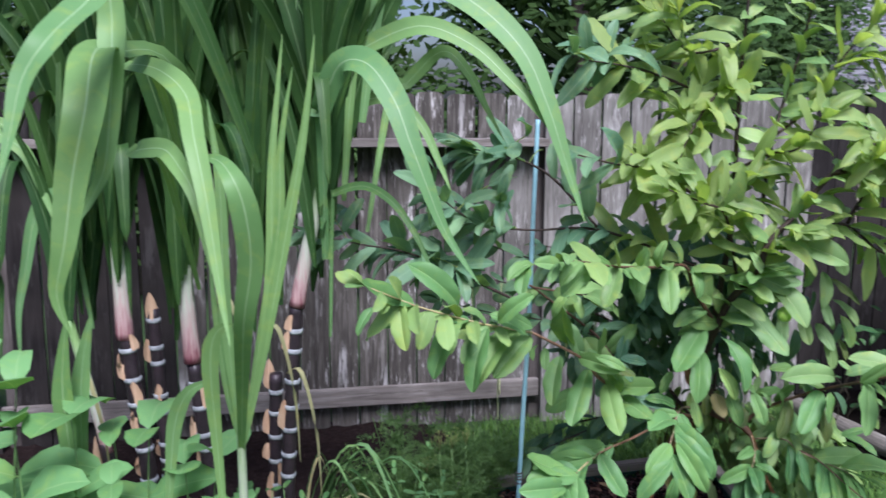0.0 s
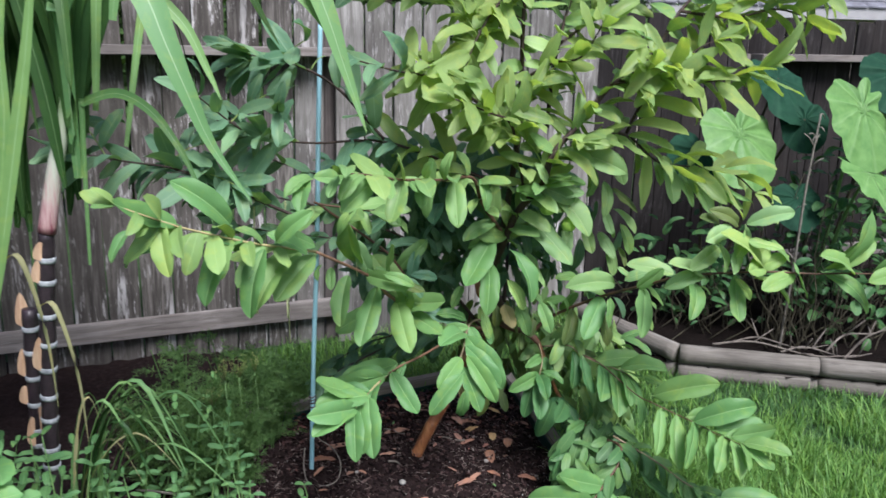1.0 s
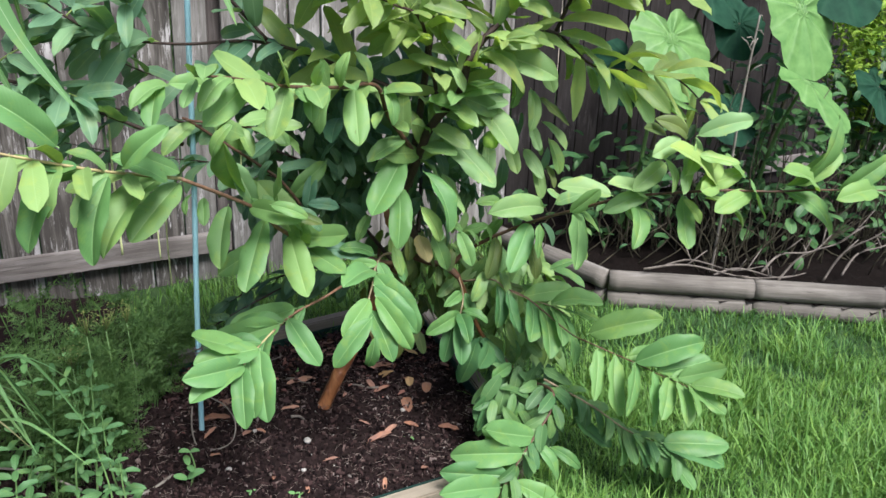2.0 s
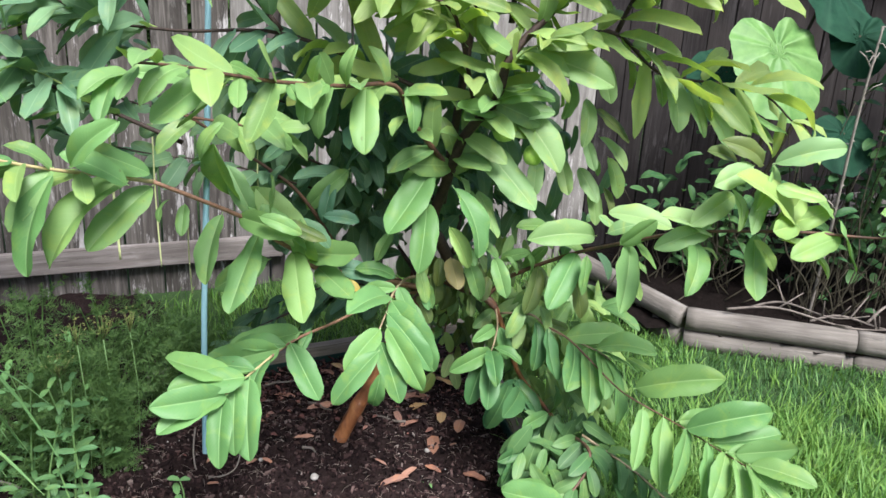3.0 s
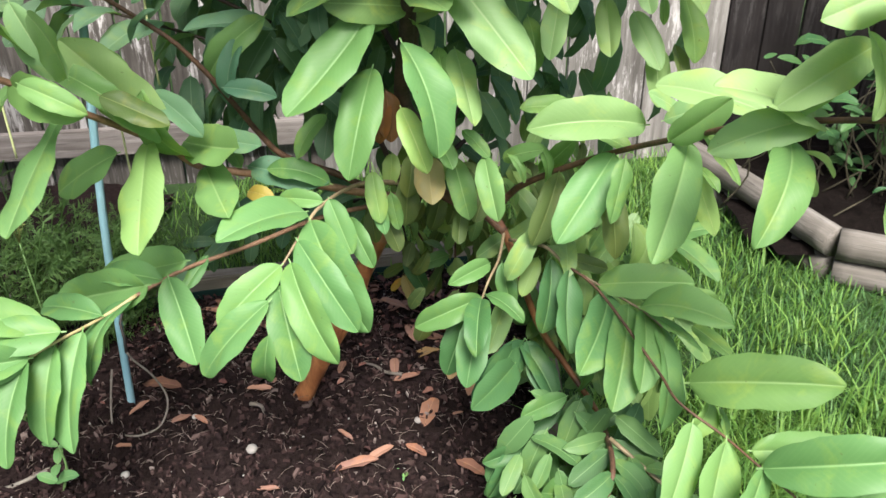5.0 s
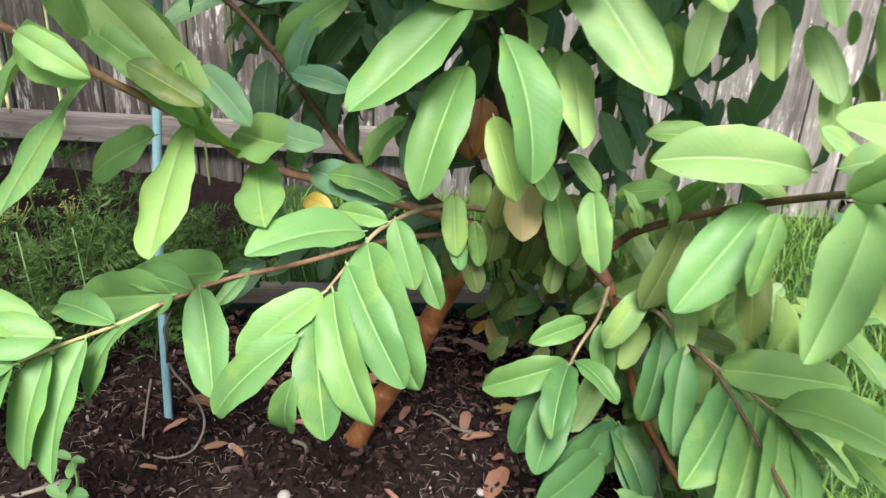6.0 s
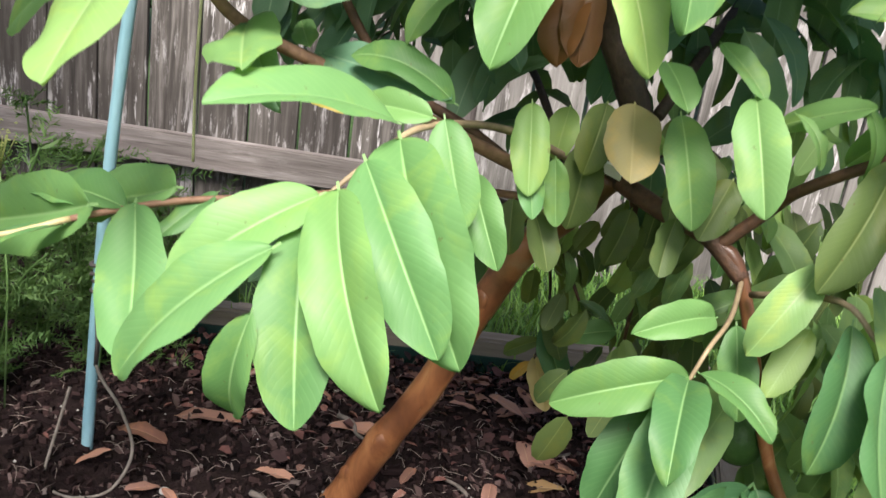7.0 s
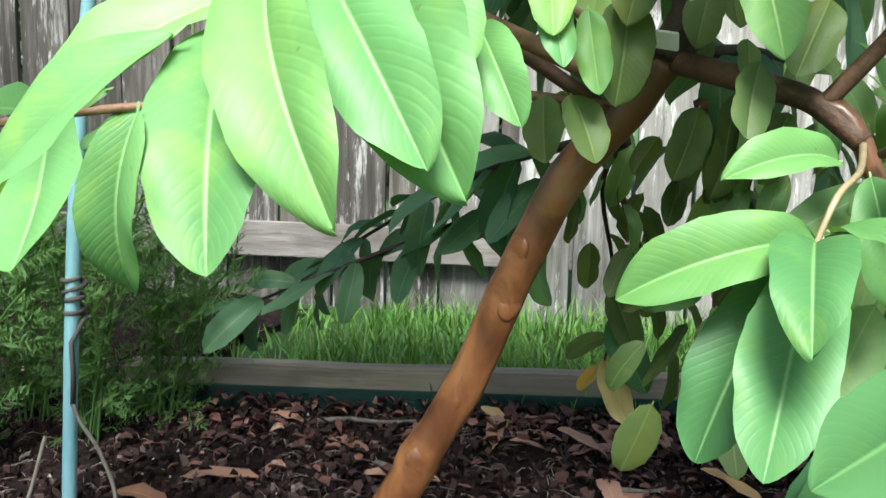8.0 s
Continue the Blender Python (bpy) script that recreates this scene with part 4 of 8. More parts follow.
SPRAY_RIGHT = [
    (1.345, 2.150, 0.411, 1.297, 2.070, 0.310),
    (1.382, 2.120, 0.407, 1.347, 2.030, 0.279),
    (1.415, 2.070, 0.404, 1.337, 1.980, 0.313),
    (1.444, 2.030, 0.396, 1.399, 1.950, 0.287),
    (1.465, 1.990, 0.396, 1.397, 1.910, 0.331),
    (1.469, 1.960, 0.398, 1.453, 1.880, 0.317),
    (1.477, 1.930, 0.406, 1.462, 1.860, 0.358),
    (1.488, 1.930, 0.405, 1.536, 1.850, 0.357),
    (1.354, 2.214, 0.429, 1.522, 2.126, 0.491),
    (1.414, 2.070, 0.407, 1.584, 2.030, 0.461),
    (1.409, 2.100, 0.409, 1.538, 2.110, 0.404),
    (1.476, 1.970, 0.405, 1.572, 1.910, 0.450),
    (1.488, 1.930, 0.405, 1.586, 1.850, 0.397),
    (1.456, 2.030, 0.395, 1.613, 2.030, 0.402),
    (1.464, 1.980, 0.403, 1.577, 1.980, 0.365),
]
SPRAY_RIGHT += [
    (1.392, 2.240, 0.387, 1.334, 2.160, 0.375),
    (1.411, 2.220, 0.374, 1.382, 2.140, 0.383),
]
SPRAY_RIGHT_TONE = {3: 'g', 9: 'g', 13: 'g'}
SPRAY_LOW_RIGHT = [
    (1.186, 2.160, 0.167, 1.022, 2.128, 0.233),
    (1.135, 2.120, 0.150, 0.954, 2.180, 0.138),
    (1.083, 2.090, 0.110, 0.910, 2.138, 0.124),
    (1.048, 2.060, 0.101, 0.872, 2.035, 0.130),
    (1.017, 2.030, 0.075, 0.850, 1.980, 0.117),
    (1.179, 2.150, 0.156, 1.227, 2.100, 0.060),
    (1.095, 2.080, 0.093, 1.212, 2.030, 0.007),
    (1.239, 2.160, 0.124, 1.309, 2.120, 0.068),
    (1.443, 2.080, 0.182, 1.481, 2.020, 0.087),
    (1.481, 2.050, 0.165, 1.537, 2.000, 0.130),
    (1.506, 2.030, 0.163, 1.659, 1.970, 0.107),
    (1.504, 2.030, 0.173, 1.673, 1.980, 0.163),
    (1.518, 2.020, 0.158, 1.566, 1.960, 0.058),
    (1.411, 2.120, 0.182, 1.401, 2.070, 0.094),
    (1.326, 2.200, 0.179, 1.412, 2.140, 0.104),
]
SPRAY_LOW_RIGHT_TONE = {}
SPRAY_REACH = [
    (1.265, 2.460, 0.669, 1.177, 2.380, 0.557),
    (1.330, 2.300, 0.748, 1.266, 2.180, 0.634),
    (1.383, 2.120, 0.823, 1.325, 2.010, 0.744),
    (1.412, 2.100, 0.855, 1.301, 2.120, 0.806),
    (1.307, 2.460, 0.716, 1.129, 2.440, 0.711),
    (1.211, 2.540, 0.713, 1.123, 2.520, 0.718),
    (1.415, 2.280, 0.796, 1.291, 2.350, 0.805),
    (1.400, 2.060, 0.907, 1.362, 2.100, 0.857),
    (1.397, 2.120, 0.807, 1.422, 2.080, 0.792),
    (1.191, 2.520, 0.613, 1.150, 2.480, 0.502),
    (1.256, 2.452, 0.625, 1.270, 2.405, 0.519),
    (1.231, 2.540, 0.673, 1.302, 2.500, 0.650),
    (1.352, 2.340, 0.699, 1.378, 2.300, 0.675),
    (1.103, 2.560, 0.622, 1.168, 2.520, 0.651),
    (1.164, 2.560, 0.598, 1.216, 2.540, 0.664),
]
SPRAY_REACH_TONE = {0: 'g', 3: 'p', 4: 'p', 6: 'p', 7: 'p', 8: 'y', 9: 'd', 10: 'd'}
SPRAY_REACH_END = [
    (1.596, 1.970, 0.915, 1.610, 1.920, 0.827),
    (1.661, 1.930, 0.895, 1.769, 1.880, 0.788),
    (1.484, 2.060, 0.856, 1.470, 2.000, 0.738),
    (1.521, 2.000, 0.897, 1.370, 1.986, 0.994),
    (1.529, 2.000, 0.896, 1.438, 1.940, 0.901),
    (1.658, 1.920, 0.910, 1.733, 1.889, 1.082),
    (1.683, 1.920, 0.911, 1.782, 1.900, 0.984),
    (1.823, 1.820, 0.917, 1.690, 1.800, 0.905),
    (1.799, 1.830, 0.913, 1.912, 1.780, 0.837),
    (1.750, 1.850, 0.911, 1.846, 1.820, 0.996),
    (1.837, 1.800, 0.919, 1.922, 1.760, 0.966),
    (1.411, 2.100, 0.842, 1.281, 2.080, 0.887),
    (1.495, 2.030, 0.876, 1.600, 2.000, 0.924),
    (1.602, 1.970, 0.881, 1.494, 1.950, 0.844),
    (1.710, 1.880, 0.906, 1.575, 1.850, 0.964),
]
SPRAY_REACH_END += [
    (1.300, 2.280, 0.758, 1.358, 2.240, 0.830),
]
SPRAY_REACH_END_TONE = {3: 'y', 4: 'y', 10: 'y', 11: 'p', 12: 'y'}
SPRAY_LEFT = [
    (0.582, 2.400, 0.708, 0.602, 2.262, 0.592),
    (0.637, 2.470, 0.641, 0.710, 2.330, 0.614),
    (0.607, 2.481, 0.677, 0.729, 2.367, 0.707),
    (0.525, 2.420, 0.681, 0.409, 2.460, 0.597),
    (0.511, 2.320, 0.781, 0.454, 2.220, 0.638),
    (0.473, 2.270, 0.832, 0.590, 2.220, 0.808),
    (0.606, 2.400, 0.715, 0.553, 2.330, 0.791),
    (0.611, 2.400, 0.721, 0.500, 2.368, 0.865),
    (0.623, 2.460, 0.666, 0.597, 2.380, 0.796),
    (0.533, 2.300, 0.831, 0.549, 2.220, 0.928),
    (0.653, 2.550, 0.644, 0.686, 2.500, 0.624),
    (0.289, 2.140, 0.946, 0.174, 2.044, 0.808),
    (0.322, 2.180, 0.920, 0.221, 2.100, 0.820),
    (0.348, 2.220, 0.883, 0.335, 2.180, 0.847),
    (0.372, 2.240, 0.867, 0.369, 2.200, 0.815),
]
SPRAY_LEFT += [
    (0.432, 2.360, 0.807, 0.406, 2.280, 0.679),
    (0.232, 2.100, 1.010, 0.320, 2.160, 0.950),
    (0.399, 2.300, 0.944, 0.449, 2.300, 1.016),
]
SPRAY_LEFT += [
    (0.516, 2.213, 0.850, 0.595, 2.207, 0.814),
    (0.558, 2.328, 0.799, 0.649, 2.317, 0.759),
]
SPRAY_LEFT += [
    (0.449, 2.360, 0.913, 0.493, 2.370, 0.808),
]
SPRAY_LEFT_TONE = {19: 'd', 7: 'p', 9: 'p', 20: 'p', 6: 'l'}
SPRAY_LEFT_TIP = [
    (0.010, 1.880, 1.084, -0.110, 1.800, 1.145),
    (-0.020, 1.860, 1.093, -0.001, 1.820, 0.983),
    (-0.043, 1.840, 1.098, -0.061, 1.800, 1.073),
    (-0.079, 1.820, 1.086, -0.112, 1.800, 1.022),
    (-0.027, 1.920, 1.017, -0.105, 1.950, 0.965),
    (0.119, 1.970, 1.058, -0.009, 1.960, 1.160),
    (0.112, 1.970, 1.013, 0.063, 1.920, 0.879),
    (0.195, 2.020, 0.984, 0.162, 1.960, 0.832),
    (0.146, 1.990, 1.017, 0.085, 1.940, 1.024),
    (0.224, 2.020, 1.001, 0.311, 2.000, 1.078),
    (0.299, 2.070, 0.956, 0.199, 2.050, 1.009),
]
SPRAY_LEFT_TIP_TONE = {1: 'y', 2: 'y'}
SPRAY_SHELF = [
    (0.726, 2.300, 1.089, 0.719, 2.220, 0.971),
    (0.821, 2.380, 1.078, 0.829, 2.340, 0.991),
    (0.608, 2.200, 1.110, 0.598, 2.140, 1.045),
    (0.573, 2.170, 1.115, 0.592, 2.120, 1.090),
    (0.492, 2.040, 1.143, 0.492, 1.980, 1.104),
    (0.420, 1.950, 1.173, 0.361, 1.880, 1.122),
    (0.450, 1.980, 1.155, 0.367, 1.920, 1.091),
    (0.645, 2.220, 1.109, 0.586, 2.150, 1.087),
    (0.526, 2.100, 1.132, 0.475, 2.060, 1.162),
    (0.618, 2.200, 1.116, 0.633, 2.160, 1.171),
    (0.684, 2.260, 1.102, 0.704, 2.240, 1.182),
    (0.358, 1.900, 1.179, 0.335, 1.860, 1.136),
    (0.406, 2.120, 1.127, 0.314, 2.080, 1.142),
    (0.314, 2.080, 1.142, 0.245, 2.020, 1.103),
    (0.299, 2.080, 1.142, 0.280, 2.000, 1.070),
]
SPRAY_SHELF_TONE = {}
TWIG_TRUNK = (0.0222, 0.0158, [(0.672, 2.670, -0.030), (0.705, 2.672, 0.038), (0.756, 2.675, 0.144), (0.799, 2.675, 0.222), (0.845, 2.675, 0.336), (0.878, 2.675, 0.410), (0.905, 2.675, 0.451), (0.937, 2.675, 0.486), (0.967, 2.670, 0.530)])
TWIG_LEADER = (0.019, 0.004, [(0.967, 2.670, 0.530), (0.986, 2.665, 0.578), (0.960, 2.650, 0.640), (0.934, 2.631, 0.700), (0.950, 2.550, 0.830), (0.969, 2.473, 0.955), (1.020, 2.400, 1.056), (1.040, 2.380, 1.151), (1.122, 2.380, 1.246), (1.211, 2.380, 1.357), (1.331, 2.400, 1.425), (1.427, 2.420, 1.569), (1.534, 2.420, 1.671)])
TWIG_STEM = (0.012, 0.004, [(0.950, 2.600, 0.760), (0.985, 2.550, 1.170), (0.986, 2.550, 1.351), (0.983, 2.550, 1.527), (0.988, 2.550, 1.748), (1.000, 2.550, 1.994)])
TWIG_STEM_B = (0.008, 0.003, [(1.095, 2.600, 1.201), (1.113, 2.600, 1.439), (1.189, 2.620, 1.723), (1.223, 2.620, 1.896)])
TWIG_LIMB_RIGHT = (0.0108, 0.0045, [(0.967, 2.670, 0.530), (1.020, 2.630, 0.514), (1.062, 2.620, 0.502), (1.082, 2.610, 0.492), (1.111, 2.600, 0.467), (1.177, 2.570, 0.294), (1.234, 2.530, 0.220), (1.288, 2.460, 0.161), (1.313, 2.380, 0.101)])
TWIG_RIGHT = (0.0026, 0.0012, [(1.206, 2.460, 0.476), (1.252, 2.400, 0.464), (1.322, 2.270, 0.410), (1.331, 2.180, 0.423), (1.380, 2.130, 0.408), (1.415, 2.070, 0.404), (1.452, 2.020, 0.393), (1.478, 1.940, 0.399), (1.483, 1.920, 0.403)])
TWIG_REACH = (0.0072, 0.0018, [(1.082, 2.610, 0.492), (1.120, 2.600, 0.540), (1.136, 2.570, 0.568), (1.188, 2.530, 0.612), (1.272, 2.460, 0.674), (1.330, 2.280, 0.766), (1.374, 2.120, 0.841), (1.523, 2.000, 0.882), (1.644, 1.940, 0.889), (1.710, 1.880, 0.906), (1.900, 1.780, 0.920)])
TWIG_RIGHT_UPPER = (0.0036, 0.0015, [(1.120, 2.580, 0.460), (1.171, 2.480, 0.500), (1.206, 2.460, 0.476), (1.256, 2.440, 0.453), (1.316, 2.380, 0.443), (1.344, 2.350, 0.431)])
TWIG_FRONT_RIGHT = (0.003, 0.0018, [(1.111, 2.600, 0.467), (1.100, 2.530, 0.450), (1.081, 2.475, 0.437), (1.070, 2.464, 0.407)])
TWIG_LEFT = (0.0080, 0.0016, [(0.940, 2.665, 0.500), (0.860, 2.600, 0.540), (0.720, 2.530, 0.600), (0.633, 2.470, 0.640), (0.597, 2.430, 0.691), (0.548, 2.380, 0.740), (0.528, 2.340, 0.770), (0.480, 2.270, 0.831), (0.326, 2.170, 0.933), (0.240, 2.090, 0.968), (0.167, 2.010, 1.002), (0.035, 1.890, 1.068), (-0.025, 1.850, 1.100), (-0.100, 1.810, 1.141)])
TWIG_LIMB_LEFT = (0.0070, 0.0028, [(0.930, 2.670, 0.480), (0.820, 2.650, 0.550), (0.730, 2.630, 0.592), (0.690, 2.620, 0.638), (0.656, 2.600, 0.700), (0.609, 2.580, 0.775), (0.552, 2.560, 0.837), (0.369, 2.500, 0.982), (0.371, 2.450, 0.996), (0.543, 2.400, 0.980)])
TWIG_LOW_LEFT = (0.0048, 0.0014, [(0.930, 2.675, 0.490), (0.800, 2.590, 0.500), (0.680, 2.500, 0.485), (0.591, 2.440, 0.475), (0.529, 2.380, 0.460), (0.486, 2.330, 0.447), (0.449, 2.240, 0.458), (0.423, 2.200, 0.452), (0.430, 2.200, 0.459)])
TWIG_MIDDLE = (0.005, 0.0018, [(0.955, 2.660, 0.530), (0.870, 2.560, 0.575), (0.817, 2.452, 0.584), (0.794, 2.390, 0.564), (0.770, 2.345, 0.533)])
TWIG_SHELF = (0.007, 0.002, [(0.955, 2.540, 0.860), (0.840, 2.420, 1.000), (0.792, 2.360, 1.086), (0.684, 2.270, 1.098), (0.557, 2.150, 1.122), (0.485, 2.030, 1.150), (0.416, 1.950, 1.174), (0.357, 1.880, 1.188)])
TWIG_LOW_RIGHT = (0.0055, 0.0018, [(1.288, 2.460, 0.161), (1.269, 2.250, 0.251), (1.251, 2.200, 0.219), (1.178, 2.150, 0.169), (1.082, 2.080, 0.113), (1.015, 2.030, 0.045)])
TWIG_LOW_RIGHT_B = (0.004, 0.0018, [(1.272, 2.300, 0.255), (1.379, 2.200, 0.207), (1.436, 2.100, 0.180), (1.528, 2.020, 0.156)])
TWIG_UP_A = (0.006, 0.002, [(0.983, 2.550, 1.527), (0.786, 2.500, 1.616), (0.636, 2.450, 1.660), (0.498, 2.420, 1.679)])
TWIG_UP_B = (0.006, 0.002, [(0.988, 2.550, 1.189), (0.739, 2.480, 1.346), (0.571, 2.420, 1.383), (0.440, 2.380, 1.416)])
TWIG_UP_C = (0.006, 0.002, [(0.997, 2.500, 1.013), (0.924, 2.420, 1.224), (0.834, 2.360, 1.273), (0.721, 2.320, 1.315)])
TWIG_UP_D = (0.006, 0.002, [(1.040, 2.380, 1.151), (1.268, 2.420, 1.206), (1.417, 2.440, 1.113), (1.638, 2.420, 1.088), (1.740, 2.400, 1.018)])
TWIG_UP_E = (0.006, 0.002, [(1.211, 2.380, 1.357), (1.352, 2.360, 1.377), (1.511, 2.320, 1.372), (1.638, 2.300, 1.416)])
TWIG_UP_F = (0.006, 0.002, [(1.427, 2.420, 1.569), (1.591, 2.400, 1.555), (1.709, 2.360, 1.582), (1.801, 2.300, 1.550)])
TWIG_UP_G = (0.006, 0.002, [(0.884, 2.500, 1.051), (0.580, 2.550, 1.162), (0.344, 2.500, 1.169), (0.172, 2.450, 1.202), (0.036, 2.400, 1.310)])
TWIG_UP_H = (0.006, 0.002, [(0.562, 2.550, 1.171), (0.422, 2.600, 1.325), (0.280, 2.600, 1.394), (0.175, 2.600, 1.411)])
TWIG_UP_I = (0.006, 0.002, [(0.345, 2.500, 0.929), (0.001, 2.500, 1.084), (-0.162, 2.480, 1.122), (-0.294, 2.450, 1.153)])
TWIG_UP_J = (0.006, 0.002, [(1.116, 2.600, 1.457), (1.223, 2.600, 1.548), (1.298, 2.580, 1.689), (1.368, 2.550, 1.792)])
TWIG_UP_K = (0.006, 0.002, [(0.988, 2.550, 1.748), (0.817, 2.500, 1.707), (0.722, 2.480, 1.800)])
TWIG_UP_L = (0.006, 0.002, [(0.986, 2.550, 1.351), (1.047, 2.450, 1.410), (1.108, 2.380, 1.432), (1.154, 2.340, 1.531)])
TWIG_UP_M = (0.006, 0.002, [(1.534, 2.420, 1.671), (1.646, 2.400, 1.705), (1.754, 2.360, 1.657)])
TWIG_UP_N = (0.006, 0.002, [(1.296, 2.440, 1.204), (1.340, 2.400, 1.331), (1.452, 2.360, 1.453), (1.510, 2.340, 1.488)])
TWIG_UP_O = (0.006, 0.002, [(0.976, 2.550, 1.646), (0.865, 2.460, 1.559), (0.791, 2.420, 1.443), (0.763, 2.400, 1.361)])
TWIG_BACK_A = (0.007, 0.002, [(0.950, 2.620, 0.740), (0.800, 2.850, 0.900), (0.620, 3.000, 1.000), (0.450, 3.100, 1.020)])
TWIG_BACK_B = (0.007, 0.002, [(0.930, 2.670, 0.500), (0.820, 2.900, 0.620), (0.680, 3.050, 0.660), (0.550, 3.120, 0.600)])
TWIG_BACK_C = (0.007, 0.002, [(1.000, 2.660, 0.600), (1.080, 2.900, 0.750), (1.120, 3.050, 0.850), (1.200, 3.150, 0.900)])
TWIG_BACK_E = (0.007, 0.002, [(0.930, 2.750, 0.460), (0.691, 2.980, 0.338), (0.555, 3.000, 0.279), (0.388, 2.980, 0.203)])
TWIG_BACK_D = (0.007, 0.002, [(0.967, 2.670, 0.530), (1.050, 2.850, 0.550), (1.120, 2.980, 0.500), (1.160, 3.050, 0.400)])
TWIG_BACK_F = (0.006, 0.002, [(0.900, 2.720, 0.460), (0.760, 2.900, 0.420), (0.600, 3.020, 0.340), (0.470, 3.060, 0.260)])
TWIG_HANG_A = (0.007, 0.002, [(0.914, 2.780, 0.514), (0.913, 2.800, 0.453), (0.929, 2.820, 0.383), (0.955, 2.820, 0.332)])
TWIG_HANG_B = (0.007, 0.002, [(0.995, 2.740, 0.498), (1.007, 2.780, 0.435), (1.020, 2.800, 0.368), (1.022, 2.820, 0.284)])
TWIG_HANG_C = (0.007, 0.002, [(1.037, 2.720, 0.513), (1.047, 2.760, 0.464), (1.042, 2.780, 0.410)])


TREE = group_at("guava_tree", (0.70, 2.67, 0.0), "leaning guava tree with copper bark and drooping oval green leaves", "tree")


def limb(name, twig, material, sides):
    r0, r1, pts = twig
    line = smooth_line(pts, 5)
    n = len(line)
    radii = [r0 + (r1 - r0) * (i / (n - 1)) ** (0.6 if name == "trunk" else 0.8) for i in range(n)]
    if name == "trunk":
        for i, p in enumerate(line):
            radii[i] *= 1 + 0.35 * max(0, 0.05 - p.z) / 0.05
            for z, a in ((0.10, 0.07), (0.145, 0.13), (0.215, 0.08), (0.31, 0.10), (0.36, 0.08), (0.43, 0.12)):
                radii[i] *= 1 + a * math.exp(-((p.z - z) / 0.012) ** 2)
    verts, faces = tube(line, radii, sides, 0.10 if r0 > 0.012 else 0.05, len(pts))
    return part(name, mesh_of(name, verts, faces, material), TREE)


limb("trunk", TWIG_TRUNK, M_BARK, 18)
limb("limb", TWIG_LEADER, M_STEM, 10)
# scars where shoots were cut from the trunk
for x, z, turn, size in ((0.726, 0.093, -0.45, 0.0085), (0.757, 0.150, 0.30, 0.0100), (0.795, 0.214, -0.20, 0.0080), (0.836, 0.308, 0.50, 0.0075), (0.858, 0.362, -0.55, 0.0085)):
    bm = bmesh.new()
    bmesh.ops.create_uvsphere(bm, u_segments=12, v_segments=8, radius=size)
    for v in bm.verts:
        v.co.x *= 1.4
        v.co.y *= 0.62
        v.co.z *= 1.7
        v.co *= 1 + 0.12 * noise.noise(v.co * 160 + Vector((z * 90, 0, 0)))
    bm.transform(Matrix.Translation((x + 0.0155 * math.sin(turn), 2.675 - 0.0155 * math.cos(turn), z)) @ Matrix.Rotation(turn, 4, "Z") @ Matrix.Rotation(0.45, 4, "Y"))
    bm_part("knot", bm, M_BARK, TREE, "low brown knot on the trunk", True)
limb("limb", TWIG_STEM, M_STEM, 8)
limb("limb", TWIG_STEM_B, M_STEM, 7)
r0, r1, pts = TWIG_LIMB_RIGHT
limb("limb", (r0, 0.0088, pts[:5]), M_LIMB, 10)
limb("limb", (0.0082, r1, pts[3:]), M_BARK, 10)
limb("limb", TWIG_LIMB_LEFT, M_LIMB, 8)
for tw in (TWIG_REACH, TWIG_SHELF, TWIG_LOW_RIGHT):
    limb("branch", tw, M_LIMB, 7)
# these two branches turn to young straw-coloured wood towards their ends
for (r0, r1, pts), at in ((TWIG_LEFT, 8), (TWIG_LOW_LEFT, 4)):
    rm = r0 + (r1 - r0) * at / (len(pts) - 1)
    limb("branch", (r0, rm, pts[:at + 1]), M_TWIG_RED, 7)
    limb("twig", (rm, r1, pts[at:]), M_TWIG_PALE, 7)
limb("twig", TWIG_RIGHT, M_LIMB, 6)
for tw in (TWIG_RIGHT_UPPER, TWIG_FRONT_RIGHT, TWIG_MIDDLE, TWIG_LOW_RIGHT_B):
    limb("twig", tw, M_TWIG, 6)
UPPER = [TWIG_UP_A, TWIG_UP_B, TWIG_UP_C, TWIG_UP_D, TWIG_UP_E, TWIG_UP_F, TWIG_UP_G, TWIG_UP_H, TWIG_UP_I, TWIG_UP_J, TWIG_UP_K, TWIG_UP_L, TWIG_UP_M, TWIG_UP_N, TWIG_UP_O]
BACK = [TWIG_BACK_A, TWIG_BACK_B, TWIG_BACK_C, TWIG_BACK_D, TWIG_BACK_E, TWIG_BACK_F]
for tw in UPPER + BACK:
    limb("twig", tw, M_STEM, 6)


def hang_leaf(base, tip, tone="g", width=1.0, hint=None):
    """One leaf of the tree that can be told apart."""
    k = rng.randrange(8)
    roll = rng.gauss(0, 0.2)
    return part("leaf", LEAVES[tone][k], TREE, "", leaf_pose(base, tip, roll, width, hint))


